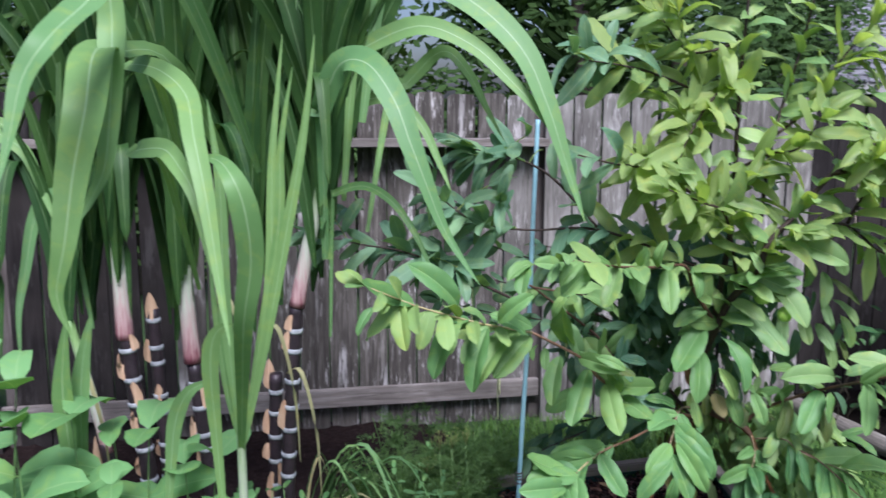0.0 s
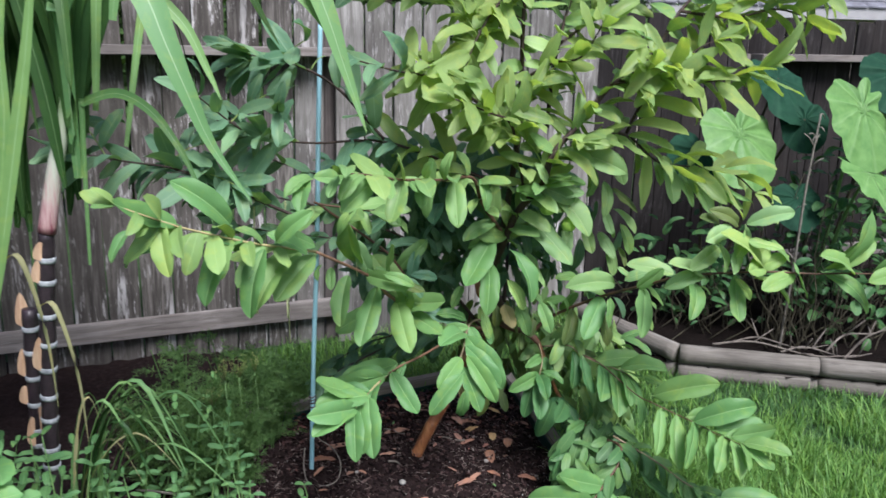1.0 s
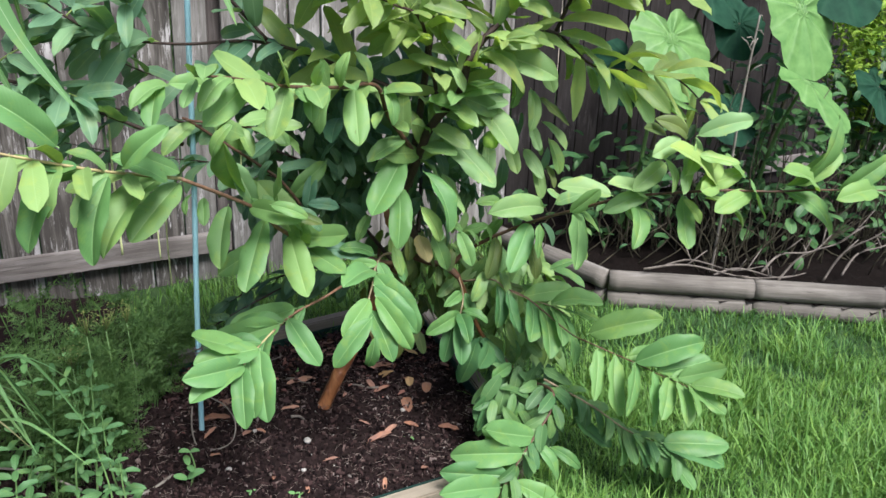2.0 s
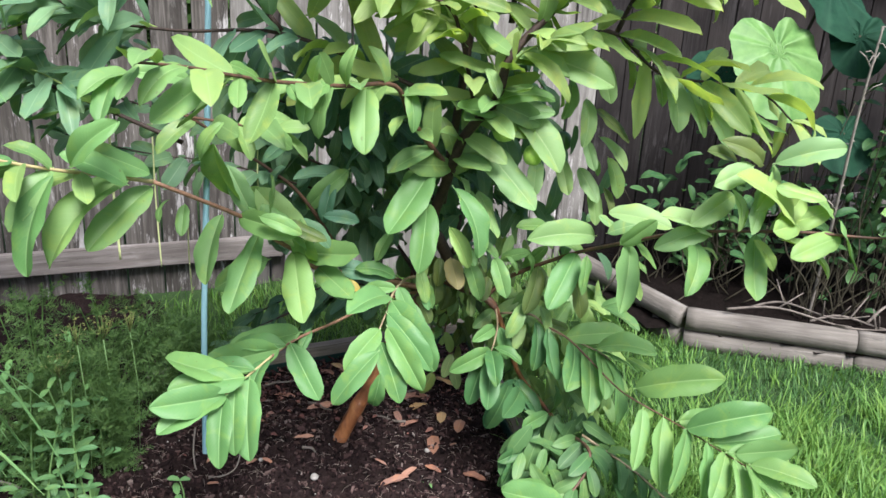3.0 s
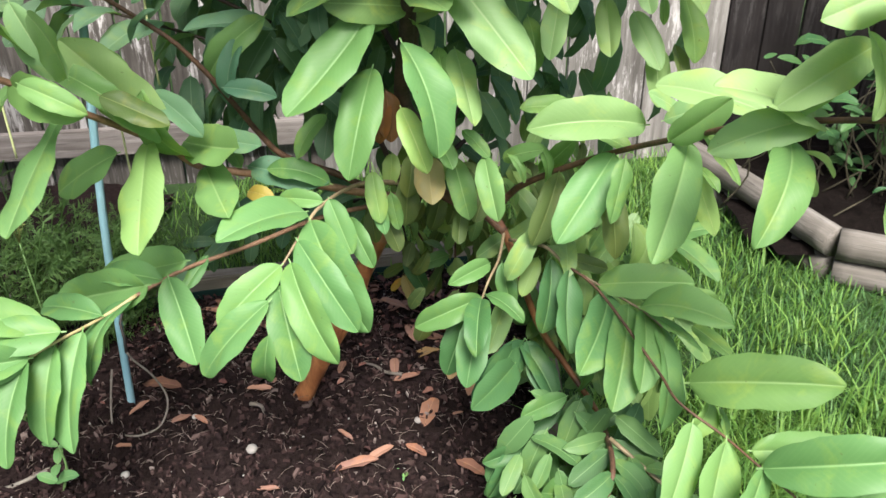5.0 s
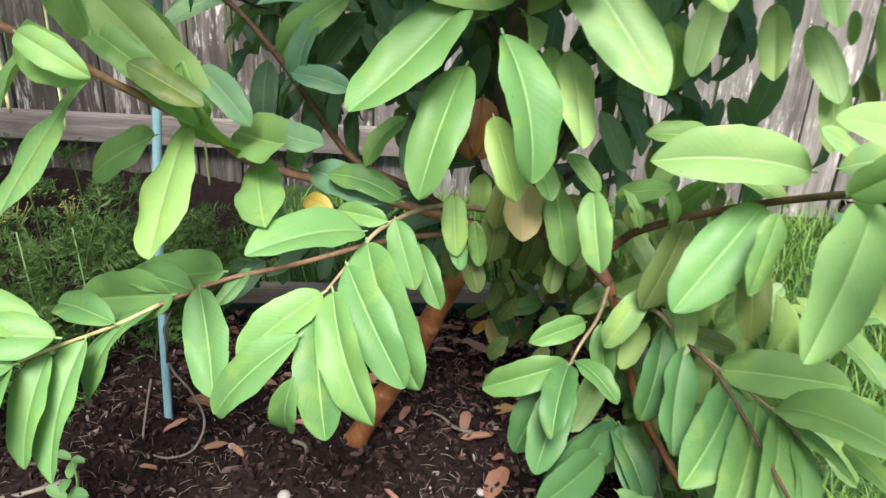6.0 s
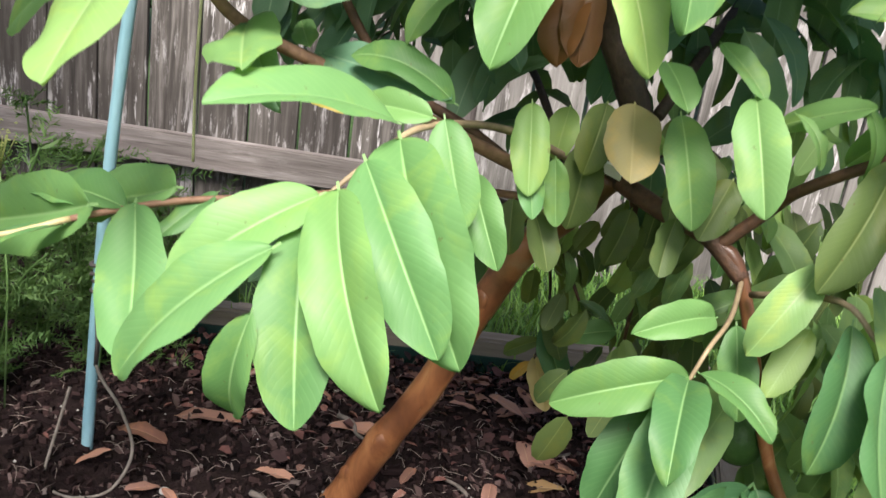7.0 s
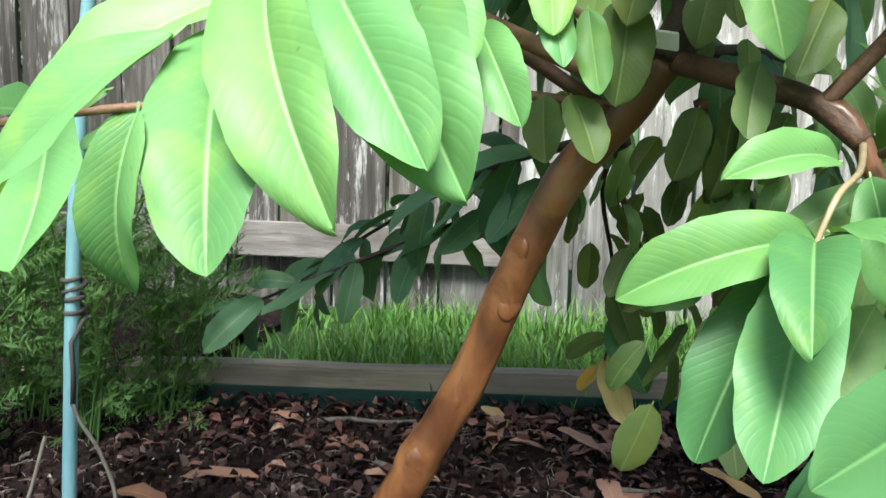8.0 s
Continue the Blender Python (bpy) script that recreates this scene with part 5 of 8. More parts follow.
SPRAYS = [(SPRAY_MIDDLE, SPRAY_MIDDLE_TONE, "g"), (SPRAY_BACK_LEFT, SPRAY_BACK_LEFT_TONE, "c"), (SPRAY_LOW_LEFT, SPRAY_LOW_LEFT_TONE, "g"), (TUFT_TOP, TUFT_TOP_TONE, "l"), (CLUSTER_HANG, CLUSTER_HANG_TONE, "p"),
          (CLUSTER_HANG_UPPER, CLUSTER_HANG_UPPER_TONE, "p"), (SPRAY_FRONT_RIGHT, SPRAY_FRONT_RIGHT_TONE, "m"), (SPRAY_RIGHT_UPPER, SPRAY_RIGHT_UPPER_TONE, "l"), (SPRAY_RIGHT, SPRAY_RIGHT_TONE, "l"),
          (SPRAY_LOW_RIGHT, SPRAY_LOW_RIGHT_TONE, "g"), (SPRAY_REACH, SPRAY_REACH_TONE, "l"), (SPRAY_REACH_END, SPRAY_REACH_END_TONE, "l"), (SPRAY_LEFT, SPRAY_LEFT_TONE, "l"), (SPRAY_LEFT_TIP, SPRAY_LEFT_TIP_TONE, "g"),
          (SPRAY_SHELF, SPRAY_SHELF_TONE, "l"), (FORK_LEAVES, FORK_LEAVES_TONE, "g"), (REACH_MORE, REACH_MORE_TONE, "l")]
# front leaves that take the shade-coloured green
SHADED_FRONT = (4, 5, 7, 11, 14, 17, 18, 23)
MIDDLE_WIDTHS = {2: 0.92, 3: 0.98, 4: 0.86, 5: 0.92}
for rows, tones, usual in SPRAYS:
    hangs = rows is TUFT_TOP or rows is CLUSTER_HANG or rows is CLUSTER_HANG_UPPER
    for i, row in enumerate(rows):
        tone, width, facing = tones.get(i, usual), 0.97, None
        if rows is SPRAY_FRONT_RIGHT and i in SHADED_FRONT or rows is SPRAY_RIGHT_UPPER and i in (0, 9):
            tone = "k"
        if rows is SPRAY_MIDDLE:
            width = MIDDLE_WIDTHS.get(i, 1.02)
        elif rows is FORK_LEAVES:
            width = 1.34
        elif rows is TUFT_TOP and i in (10, 12, 18):
            width = 1.5
        if hangs:
            facing = Vector((0.12, -0.75, 0.55))
        elif rows is SPRAY_MIDDLE or rows is SPRAY_FRONT_RIGHT and i < 9:
            facing = Vector((-0.02, -0.62, 0.62))
        elif rows is SPRAY_FRONT_RIGHT and i == 9:
            facing = Vector((-0.25, -0.85, 0.15))
        hang_leaf(row[:3], row[3:], tone, width, facing)

# a thin twig with withered leaves, drooping behind the fork
limb("twig", (0.0034, 0.0014, [(0.950, 2.690, 0.500), (0.905, 2.800, 0.420), (0.908, 2.900, 0.324), (0.914, 2.900, 0.275), (0.910, 2.900, 0.222), (0.902, 2.900, 0.186)]), M_STEM, 6)
for base, tip, tone in (((0.903, 2.90, 0.196), (0.878, 2.90, 0.163), "o"), ((0.909, 2.90, 0.232), (0.862, 2.90, 0.200), "d"), ((0.906, 2.90, 0.205), (0.938, 2.88, 0.135), "t"), ((0.912, 2.90, 0.255), (0.958, 2.88, 0.175), "k"), ((0.911, 2.90, 0.290), (0.945, 2.86, 0.225), "d")):
    hang_leaf(base, tip, tone, 1.05, Vector((-0.1, -0.8, 0.3)))

rest, crown, side_leaves, shade, dusk = Heap(), Heap(), Heap(), Heap(), Heap()


def before_stake(p):
    """The gap in the foliage in front of the stake's upper half."""
    return p.z > 0.98 and p.y < 2.80 and abs(p.x - 0.385 + 0.078 * (2.78 - p.y)) < 0.034


def rest_leaf(base, tip, k, roll, heap=None, width=1.0):
    a, b = Vector(base), Vector(tip)
    if any(before_stake(a.lerp(b, f)) for f in (0.0, 0.3, 0.6, 1.0)):
        return
    me = LEAF_REST[k]
    out = Vector(base) - HEART
    out.z = 0
    m = leaf_pose(base, tip, roll, width, out.normalized() * 0.28 + Vector((0.15, -0.60, 0.85)))
    (heap or rest).add([m @ v.co for v in me.vertices], [tuple(p.vertices) for p in me.polygons], REST_UV[k])


REST_UV = []
for me in LEAF_REST:
    uv = [(0.5, 0.5)] * len(me.vertices)
    for lp, d in zip(me.loops, me.uv_layers[0].data):
        uv[lp.vertex_index] = tuple(d.uv)
    REST_UV.append(uv)


def leaf_pairs(twig, start, gap, size, droop, r, spread=1.0):
    """Opposite leaves along a twig, each pair turned against the one before."""
    line = smooth_line(twig[2], 6)
    total = sum((b - a).length for a, b in zip(line, line[1:]))
    walked, nxt, turn = 0.0, start * total, r.uniform(0, 3)
    for a, b in zip(line, line[1:]):
        d = (b - a)
        while nxt <= walked + d.length and d.length > 1e-6:
            p = a + d * ((nxt - walked) / d.length)
            along = d.normalized()
            side = along.cross(UP)
            side = side.normalized() if side.length > 0.2 else along.orthogonal().normalized()
            lift_dir = side.cross(along)
            for s in (-1, 1):
                if r.random() < 0.08:
                    continue
                ang = turn + r.uniform(-0.4, 0.4)
                way = (side * math.cos(ang) + lift_dir * math.sin(ang) * 0.7) * s * spread + along * r.uniform(0.35, 0.9) - UP * r.uniform(droop * 0.4, droop * 1.5)
                ln = size * r.uniform(0.7, 1.2)
                yield p, p + way.normalized() * ln
            turn += math.pi / 2 + r.uniform(-0.3, 0.3)
            nxt += gap * r.uniform(0.7, 1.3)
        walked += d.length
    end = line[-1]
    along = (line[-1] - line[-3]).normalized()
    for _ in range(3):
        way = along + Vector((r.uniform(-0.6, 0.6), r.uniform(-0.6, 0.6), r.uniform(-0.5, 0.3)))
        yield end, end + way.normalized() * size * r.uniform(0.5, 0.9)


r_tree = random.Random(21)
r_side = random.Random(33)
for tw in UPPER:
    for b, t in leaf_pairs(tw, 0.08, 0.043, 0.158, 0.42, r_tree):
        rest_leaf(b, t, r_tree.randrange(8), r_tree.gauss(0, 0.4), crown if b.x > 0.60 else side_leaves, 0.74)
# thin side shoots with small cool leaves between the stake and the canes
for tw in ((0.0040, 0.0014, [(0.700, 2.740, 0.800), (0.447, 2.750, 0.907), (0.212, 2.750, 0.968), (0.006, 2.750, 1.031), (-0.144, 2.750, 1.054)]),
           (0.0036, 0.0014, [(0.640, 2.780, 0.930), (0.527, 2.800, 0.982), (0.269, 2.800, 1.060), (0.147, 2.800, 1.134), (0.029, 2.800, 1.214)]),
           (0.0034, 0.0014, [(0.640, 2.720, 0.760), (0.420, 2.700, 0.830), (0.230, 2.690, 0.860), (0.060, 2.680, 0.905)])):
    limb("twig", tw, M_STEM, 6)
    for b, t in leaf_pairs(tw, 0.12, 0.040, 0.092, 0.7, r_side):
        rest_leaf(b, t, r_side.randrange(8), r_side.gauss(0, 0.4), side_leaves, 1.15)
for tw in BACK:
    for b, t in leaf_pairs(tw, 0.2, 0.052, 0.105, 0.9, r_tree):
        rest_leaf(b, t, r_tree.randrange(8), r_tree.gauss(0, 0.4), shade)
for tw, s in ((TWIG_LEADER, 0.25), (TWIG_STEM, 0.2), (TWIG_STEM_B, 0.1), (TWIG_LIMB_LEFT, 0.75)):
    for b, t in leaf_pairs(tw, s, 0.042, 0.12, 0.5, r_tree):
        rest_leaf(b, t, r_tree.randrange(8), r_tree.gauss(0, 0.35))
for b, t in leaf_pairs((0.004, 0.002, TWIG_LEFT[2][9:]), 0.05, 0.045, 0.10, 0.7, r_tree):
    rest_leaf(b, t, r_tree.randrange(8), r_tree.gauss(0, 0.4))
for tw in (TWIG_HANG_A, TWIG_HANG_B, TWIG_HANG_C):
    limb("twig", tw, M_LIMB, 5)
    for b, t in leaf_pairs(tw, 0.15, 0.055, 0.062, 1.3, r_tree, 0.7):
        rest_leaf(b, t, r_tree.randrange(8), r_tree.gauss(0, 0.4))
# short side shoots that fill the crown
for tw in [TWIG_UP_A, TWIG_UP_B, TWIG_UP_C, TWIG_UP_E, TWIG_UP_F, TWIG_UP_G, TWIG_UP_H, TWIG_UP_I, TWIG_UP_J, TWIG_UP_K, TWIG_UP_M, TWIG_UP_O, TWIG_STEM, TWIG_LEADER]:
    line = smooth_line(tw[2], 6)
    for _ in range(3):
        p = line[r_tree.randrange(len(line) // 4, len(line))]
        q = p + Vector((r_tree.uniform(-0.13, 0.13), r_tree.uniform(-0.10, 0.12), r_tree.uniform(-0.04, 0.12)))
        shoot = (0.003, 0.0015, [p, p.lerp(q, 0.5) + Vector((0, 0, 0.012)), q])
        verts, faces = tube(smooth_line(shoot[2], 3), [0.002] * 7, 5)
        crown.add(verts, faces)
        for b, t in leaf_pairs(shoot, 0.2, 0.042, 0.135, 0.40, r_tree):
            rest_leaf(b, t, r_tree.randrange(8), r_tree.gauss(0, 0.4), crown if b.x > 0.60 else side_leaves, 0.76)
# inner leaves, whose shade under the crown is put into their colour
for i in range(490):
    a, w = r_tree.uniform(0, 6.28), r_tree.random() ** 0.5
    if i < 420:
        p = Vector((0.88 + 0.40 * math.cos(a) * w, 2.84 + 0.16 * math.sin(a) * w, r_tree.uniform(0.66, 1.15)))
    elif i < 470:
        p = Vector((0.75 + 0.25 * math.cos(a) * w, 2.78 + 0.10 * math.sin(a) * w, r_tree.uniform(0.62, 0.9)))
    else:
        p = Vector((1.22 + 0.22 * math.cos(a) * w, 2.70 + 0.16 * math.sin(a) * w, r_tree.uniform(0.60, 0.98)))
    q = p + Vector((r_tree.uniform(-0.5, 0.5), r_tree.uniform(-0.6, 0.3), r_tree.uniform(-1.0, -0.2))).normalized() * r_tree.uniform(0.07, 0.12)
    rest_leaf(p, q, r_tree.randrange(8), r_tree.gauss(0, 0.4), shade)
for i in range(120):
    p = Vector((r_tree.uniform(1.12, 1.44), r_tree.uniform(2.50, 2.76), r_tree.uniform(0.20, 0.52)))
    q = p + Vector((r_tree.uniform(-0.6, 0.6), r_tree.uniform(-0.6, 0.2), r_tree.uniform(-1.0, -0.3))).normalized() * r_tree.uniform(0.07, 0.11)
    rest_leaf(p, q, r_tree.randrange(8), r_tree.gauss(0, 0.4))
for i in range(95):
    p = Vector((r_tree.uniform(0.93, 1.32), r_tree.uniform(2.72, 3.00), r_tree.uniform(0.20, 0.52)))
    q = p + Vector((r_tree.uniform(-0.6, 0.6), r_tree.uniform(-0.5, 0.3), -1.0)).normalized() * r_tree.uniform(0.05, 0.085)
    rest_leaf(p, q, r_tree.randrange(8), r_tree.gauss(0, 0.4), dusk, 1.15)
for i in range(40):
    p = Vector((r_tree.uniform(0.92, 1.32), r_tree.uniform(2.71, 2.92), r_tree.uniform(0.42, 0.68)))
    q = p + Vector((r_tree.uniform(-0.5, 0.5), r_tree.uniform(-0.5, 0.3), -1.0)).normalized() * r_tree.uniform(0.045, 0.078)
    rest_leaf(p, q, r_tree.randrange(8), r_tree.gauss(0, 0.4))
r_shelf = random.Random(5)
for b, t in leaf_pairs(TWIG_SHELF, 0.1, 0.075, 0.11, 0.5, r_shelf):
    rest_leaf(b, t, r_shelf.randrange(8), r_shelf.gauss(0, 0.35))
low = Heap()
for tw, s in ((TWIG_LOW_RIGHT, 0.05), (TWIG_LOW_RIGHT_B, 0.1)):
    for b, t in leaf_pairs(tw, s, 0.030, 0.085, 0.9, r_tree):
        rest_leaf(b, t, r_tree.randrange(8), r_tree.gauss(0, 0.35), low)
for i in range(60):
    p = Vector((r_tree.uniform(1.12, 1.34), r_tree.uniform(2.26, 2.50), r_tree.uniform(0.06, 0.28)))
    q = p + Vector((r_tree.uniform(-0.6, 0.6), r_tree.uniform(-0.6, 0.2), r_tree.uniform(-1.0, -0.1))).normalized() * r_tree.uniform(0.06, 0.10)
    rest_leaf(p, q, r_tree.randrange(8), r_tree.gauss(0, 0.35), low)
ob = part("back_leaves", shade.mesh("back_leaves", M_LEAF_BACK_SHADE), TREE, "blue-green leaves of the back branches and inner crown, shade in their colour")
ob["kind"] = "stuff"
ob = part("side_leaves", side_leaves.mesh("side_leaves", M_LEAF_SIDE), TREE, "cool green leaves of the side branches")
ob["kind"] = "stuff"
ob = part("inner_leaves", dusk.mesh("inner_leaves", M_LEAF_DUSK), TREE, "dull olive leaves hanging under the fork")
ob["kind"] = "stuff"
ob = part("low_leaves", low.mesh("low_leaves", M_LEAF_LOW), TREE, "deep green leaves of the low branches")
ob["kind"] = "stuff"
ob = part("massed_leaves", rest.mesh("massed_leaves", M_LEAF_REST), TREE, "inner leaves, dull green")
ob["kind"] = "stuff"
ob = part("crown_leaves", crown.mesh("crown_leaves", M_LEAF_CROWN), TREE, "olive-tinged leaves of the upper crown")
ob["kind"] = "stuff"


def fruit(place, r, seed, skin=None):
    bm = bmesh.new()
    bmesh.ops.create_uvsphere(bm, u_segments=20, v_segments=14, radius=r)
    for v in bm.verts:
        v.co.z *= 1.12
        v.co *= 1 + 0.03 * noise.noise(v.co * 40 + Vector((seed, 0, 0)))
        if v.co.z < -0.9 * r:
            v.co.z += 0.10 * r
    bmesh.ops.create_cone(bm, cap_ends=True, segments=6, radius1=0.0022, radius2=0.0016, depth=0.04, matrix=Matrix.Translation((0, 0, 1.1 * r + 0.016)))
    bm.transform(Matrix.Translation(place))
    return bm_part("guava_fruit", bm, skin or M_FRUIT, TREE, "unripe green guava fruit", True)


fruit((1.049, 2.42, 0.985), 0.0275, 1)
fruit((1.120, 2.42, 0.926), 0.0225, 2)
fruit((1.250, 2.60, 0.919), 0.023, 3, M_FRUIT_SHADED)
fruit((1.148, 2.60, 0.302), 0.026, 4, M_FRUIT_SHADED)
tag = bm_part("plant_tag", box_bm((0.022, 0.003, 0.015), pose(0.968, 2.635, 0.542, 20, 10, -30), 0.001), M_TAPE, TREE, "small white plastic tag")


# ---- sugar cane ----
def strip(points, width, cup, taper_in=0.25, twist=0.0, segments=5, face=None):
    """A long blade: a ribbon with a keel, wide in the middle and pointed at its end."""
    line = smooth_line(points, segments)
    n = len(line)
    verts, faces, uvs = [], [], []
    for i, p in enumerate(line):
        t = i / (n - 1)
        d = (line[min(i + 1, n - 1)] - line[max(i - 1, 0)]).normalized()
        side = d.cross(face if face is not None else UP)
        if side.length < 0.15:
            side = Vector((1, 0.2, 0))
        side = side.normalized()
        side = Matrix.Rotation(twist * t, 3, d) @ side
        nor = side.cross(d)
        half = 0.5 * width * min(1.0, 0.20 + t / taper_in * 0.80) * (1 - max(0, (t - 0.30) / 0.70) ** 1.7) + 0.0006
        for c in (-1, -0.5, 0, 0.5, 1):
            verts.append(p + side * (c * half) + nor * (cup * abs(c) * half))
            uvs.append((0.5 + 0.5 * c, t))
    for i in range(n - 1):
        for c in range(4):
            a = i * 5 + c
            faces.append((a, a + 1, a + 6, a + 5))
    return verts, faces, uvs


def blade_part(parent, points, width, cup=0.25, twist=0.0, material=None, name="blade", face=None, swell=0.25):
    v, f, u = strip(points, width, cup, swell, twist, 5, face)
    return part(name, mesh_of(name, v, f, material or M_CANE_SHADE, u), parent)


CANES = group_at("sugar_cane", (-0.6, 2.3, 0.0), "clump of dark purple sugar cane with long arching green leaves", "plant")
r_cane = random.Random(5)


def cane_stalk(points, r, name="cane"):
    """A jointed dark stalk with pale wax rings and scraps of dry husk."""
    line = smooth_line(points, 10)
    rings, pts, radii = [], [], []
    acc, nxt = 0.0, 0.05
    for a, b in zip(line, line[1:]):
        pts.append(a)
        acc += (b - a).length
        k = (acc % 0.075) / 0.075
        radii.append(r * (1.0 - 0.10 * math.sin(math.pi * k)))
        if acc > nxt:
            rings.append((a, (b - a).normalized()))
            nxt += 0.075
    stalk = part(name, mesh_of(name, *tube(pts, radii, 12), M_CANE), CANES, "dark purple jointed cane")
    for p, d in rings:
        v, f = tube([p - d * 0.010, p - d * 0.005, p + d * 0.003, p + d * 0.005], [r * 1.0, r * 1.04, r * 1.07, r * 1.0], 12)
        part("node_ring", mesh_of("node_ring", v, f, M_RING), stalk, "pale waxy ring")
    for p, d in rings[2:]:
        if r_cane.random() < 0.55:
            a = r_cane.uniform(2.6, 5.6)
            off = Vector((math.cos(a), math.sin(a), 0)) * r * 1.12
            ln = r_cane.uniform(0.05, 0.10)
            v, f, u = strip([p + off * 0.96, p + off * 1.0 + d * ln * 0.5, p + off * 1.12 + d * ln], 0.036, -0.75, 0.12)
            part("husk", mesh_of("husk", v, f, M_HUSK, u), stalk, "scrap of dry tan husk")
    return stalk


def cane_sheath(points, r0, r1):
    line = smooth_line(points, 6)
    n = len(line)
    v, f = tube(line, [r0 + (r1 - r0) * i / (n - 1) for i in range(n)], 12)
    uvs = [(0.5, (i // 12) / (n - 1)) for i in range(n * 12)] + [(0.5, 0), (0.5, 1)]
    return part("sheath", mesh_of("sheath", v, f, M_SHEATH, uvs), CANES, "pale green and pink leaf sheath")


def fan(base, count, reach, rise, lean=(0, 0), width=0.055):
    """The leaves at a cane's top: some stand, some arch over."""
    base = Vector(base)
    for i in range(count):
        a = 2 * math.pi * (i / count) + r_cane.uniform(-0.4, 0.4)
        out = Vector((math.cos(a) + lean[0], 0.75 * math.sin(a) + lean[1], 0))
        h = rise * r_cane.uniform(0.75, 1.15)
        o = reach * r_cane.uniform(0.35, 1.0)
        drop = r_cane.uniform(-0.1, 0.55) * o
        p = [base, base + out * o * 0.10 + UP * h * 0.40, base + out * o * 0.35 + UP * h * 0.82, base + out * o * 0.70 + UP * h * 1.0, base + out * o * 1.05 + UP * (h - drop)]
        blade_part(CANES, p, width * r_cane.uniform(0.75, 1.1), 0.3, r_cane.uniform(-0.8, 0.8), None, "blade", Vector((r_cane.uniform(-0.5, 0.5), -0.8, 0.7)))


def droop(base, count, reach, rise, width=0.062):
    """Outer leaves that rise a little and then hang far down."""
    base = Vector(base)
    for i in range(count):
        a = math.pi * (1.05 + 0.95 * (i + r_cane.uniform(-0.3, 0.3)) / max(1, count - 1))
        out = Vector((math.cos(a), 0.8 * math.sin(a), 0))
        h, o, fall = rise * r_cane.uniform(0.5, 1.1), reach * r_cane.uniform(0.6, 1.1), r_cane.uniform(0.25, 0.6)
        p = [base, base + out * o * 0.25 + UP * h * 0.75, base + out * o * 0.6 + UP * h, base + out * o * 0.85 + UP * (h - fall * 0.35), base + out * o + UP * (h - fall)]
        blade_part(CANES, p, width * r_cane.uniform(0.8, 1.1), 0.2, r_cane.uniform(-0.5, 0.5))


cane_stalk([(-0.41, 2.33, -0.03), (-0.385, 2.31, 0.45), (-0.365, 2.30, 0.72), (-0.345, 2.30, 0.99)], 0.022)
cane_sheath([(-0.345, 2.30, 0.97), (-0.31, 2.30, 1.14), (-0.275, 2.30, 1.28), (-0.25, 2.31, 1.46)], 0.023, 0.013)
cane_stalk([(-0.60, 2.33, -0.03), (-0.62, 2.30, 0.45), (-0.655, 2.30, 0.82)], 0.022)
cane_sheath([(-0.655, 2.30, 0.80), (-0.665, 2.30, 1.0), (-0.66, 2.30, 1.17), (-0.655, 2.31, 1.36)], 0.026, 0.013)
cane_stalk([(-0.79, 2.32, -0.03), (-0.80, 2.30, 0.40), (-0.83, 2.30, 0.70), (-0.85, 2.30, 0.90)], 0.025)
cane_sheath([(-0.85, 2.30, 0.87), (-0.855, 2.30, 1.05), (-0.86, 2.30, 1.16), (-0.86, 2.31, 1.36)], 0.026, 0.013)
cane_stalk([(-0.76, 2.42, -0.03), (-0.79, 2.42, 0.5), (-0.81, 2.42, 0.96)], 0.021)
cane_stalk([(-0.46, 2.45, -0.03), (-0.45, 2.44, 0.4), (-0.44, 2.44, 0.74)], 0.022)
cane_stalk([(-0.80, 2.22, -0.03), (-0.86, 2.2, 0.4), (-0.89, 2.2, 0.60)], 0.018)
cane_sheath([(-0.88, 2.2, 0.56), (-0.92, 2.2, 0.75), (-0.965, 2.2, 0.95)], 0.016, 0.012)



def upright(base, count, spread, rise, width):
    """Crowded young leaves that stand nearly straight up and part towards their tips."""
    base = Vector(base)
    for i in range(count):
        k = (i + r_cane.uniform(0.2, 0.8)) / count * 2 - 1
        h = rise * r_cane.uniform(0.7, 1.15)
        o = Vector((k * spread, r_cane.uniform(-0.12, 0.16), 0))
        b = base + Vector((r_cane.uniform(-0.02, 0.02), r_cane.uniform(-0.02, 0.05), r_cane.uniform(-0.12, 0.10)))
        bow = r_cane.uniform(0.2, 0.45)
        p = [b, b + o * bow * 0.5 + UP * h * 0.35, b + o * (0.35 + bow * 0.5) + UP * h * 0.7, b + o * 1.1 + UP * h]
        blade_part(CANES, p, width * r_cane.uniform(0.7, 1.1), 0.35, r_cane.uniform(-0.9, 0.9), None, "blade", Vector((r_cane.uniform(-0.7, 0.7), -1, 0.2)))


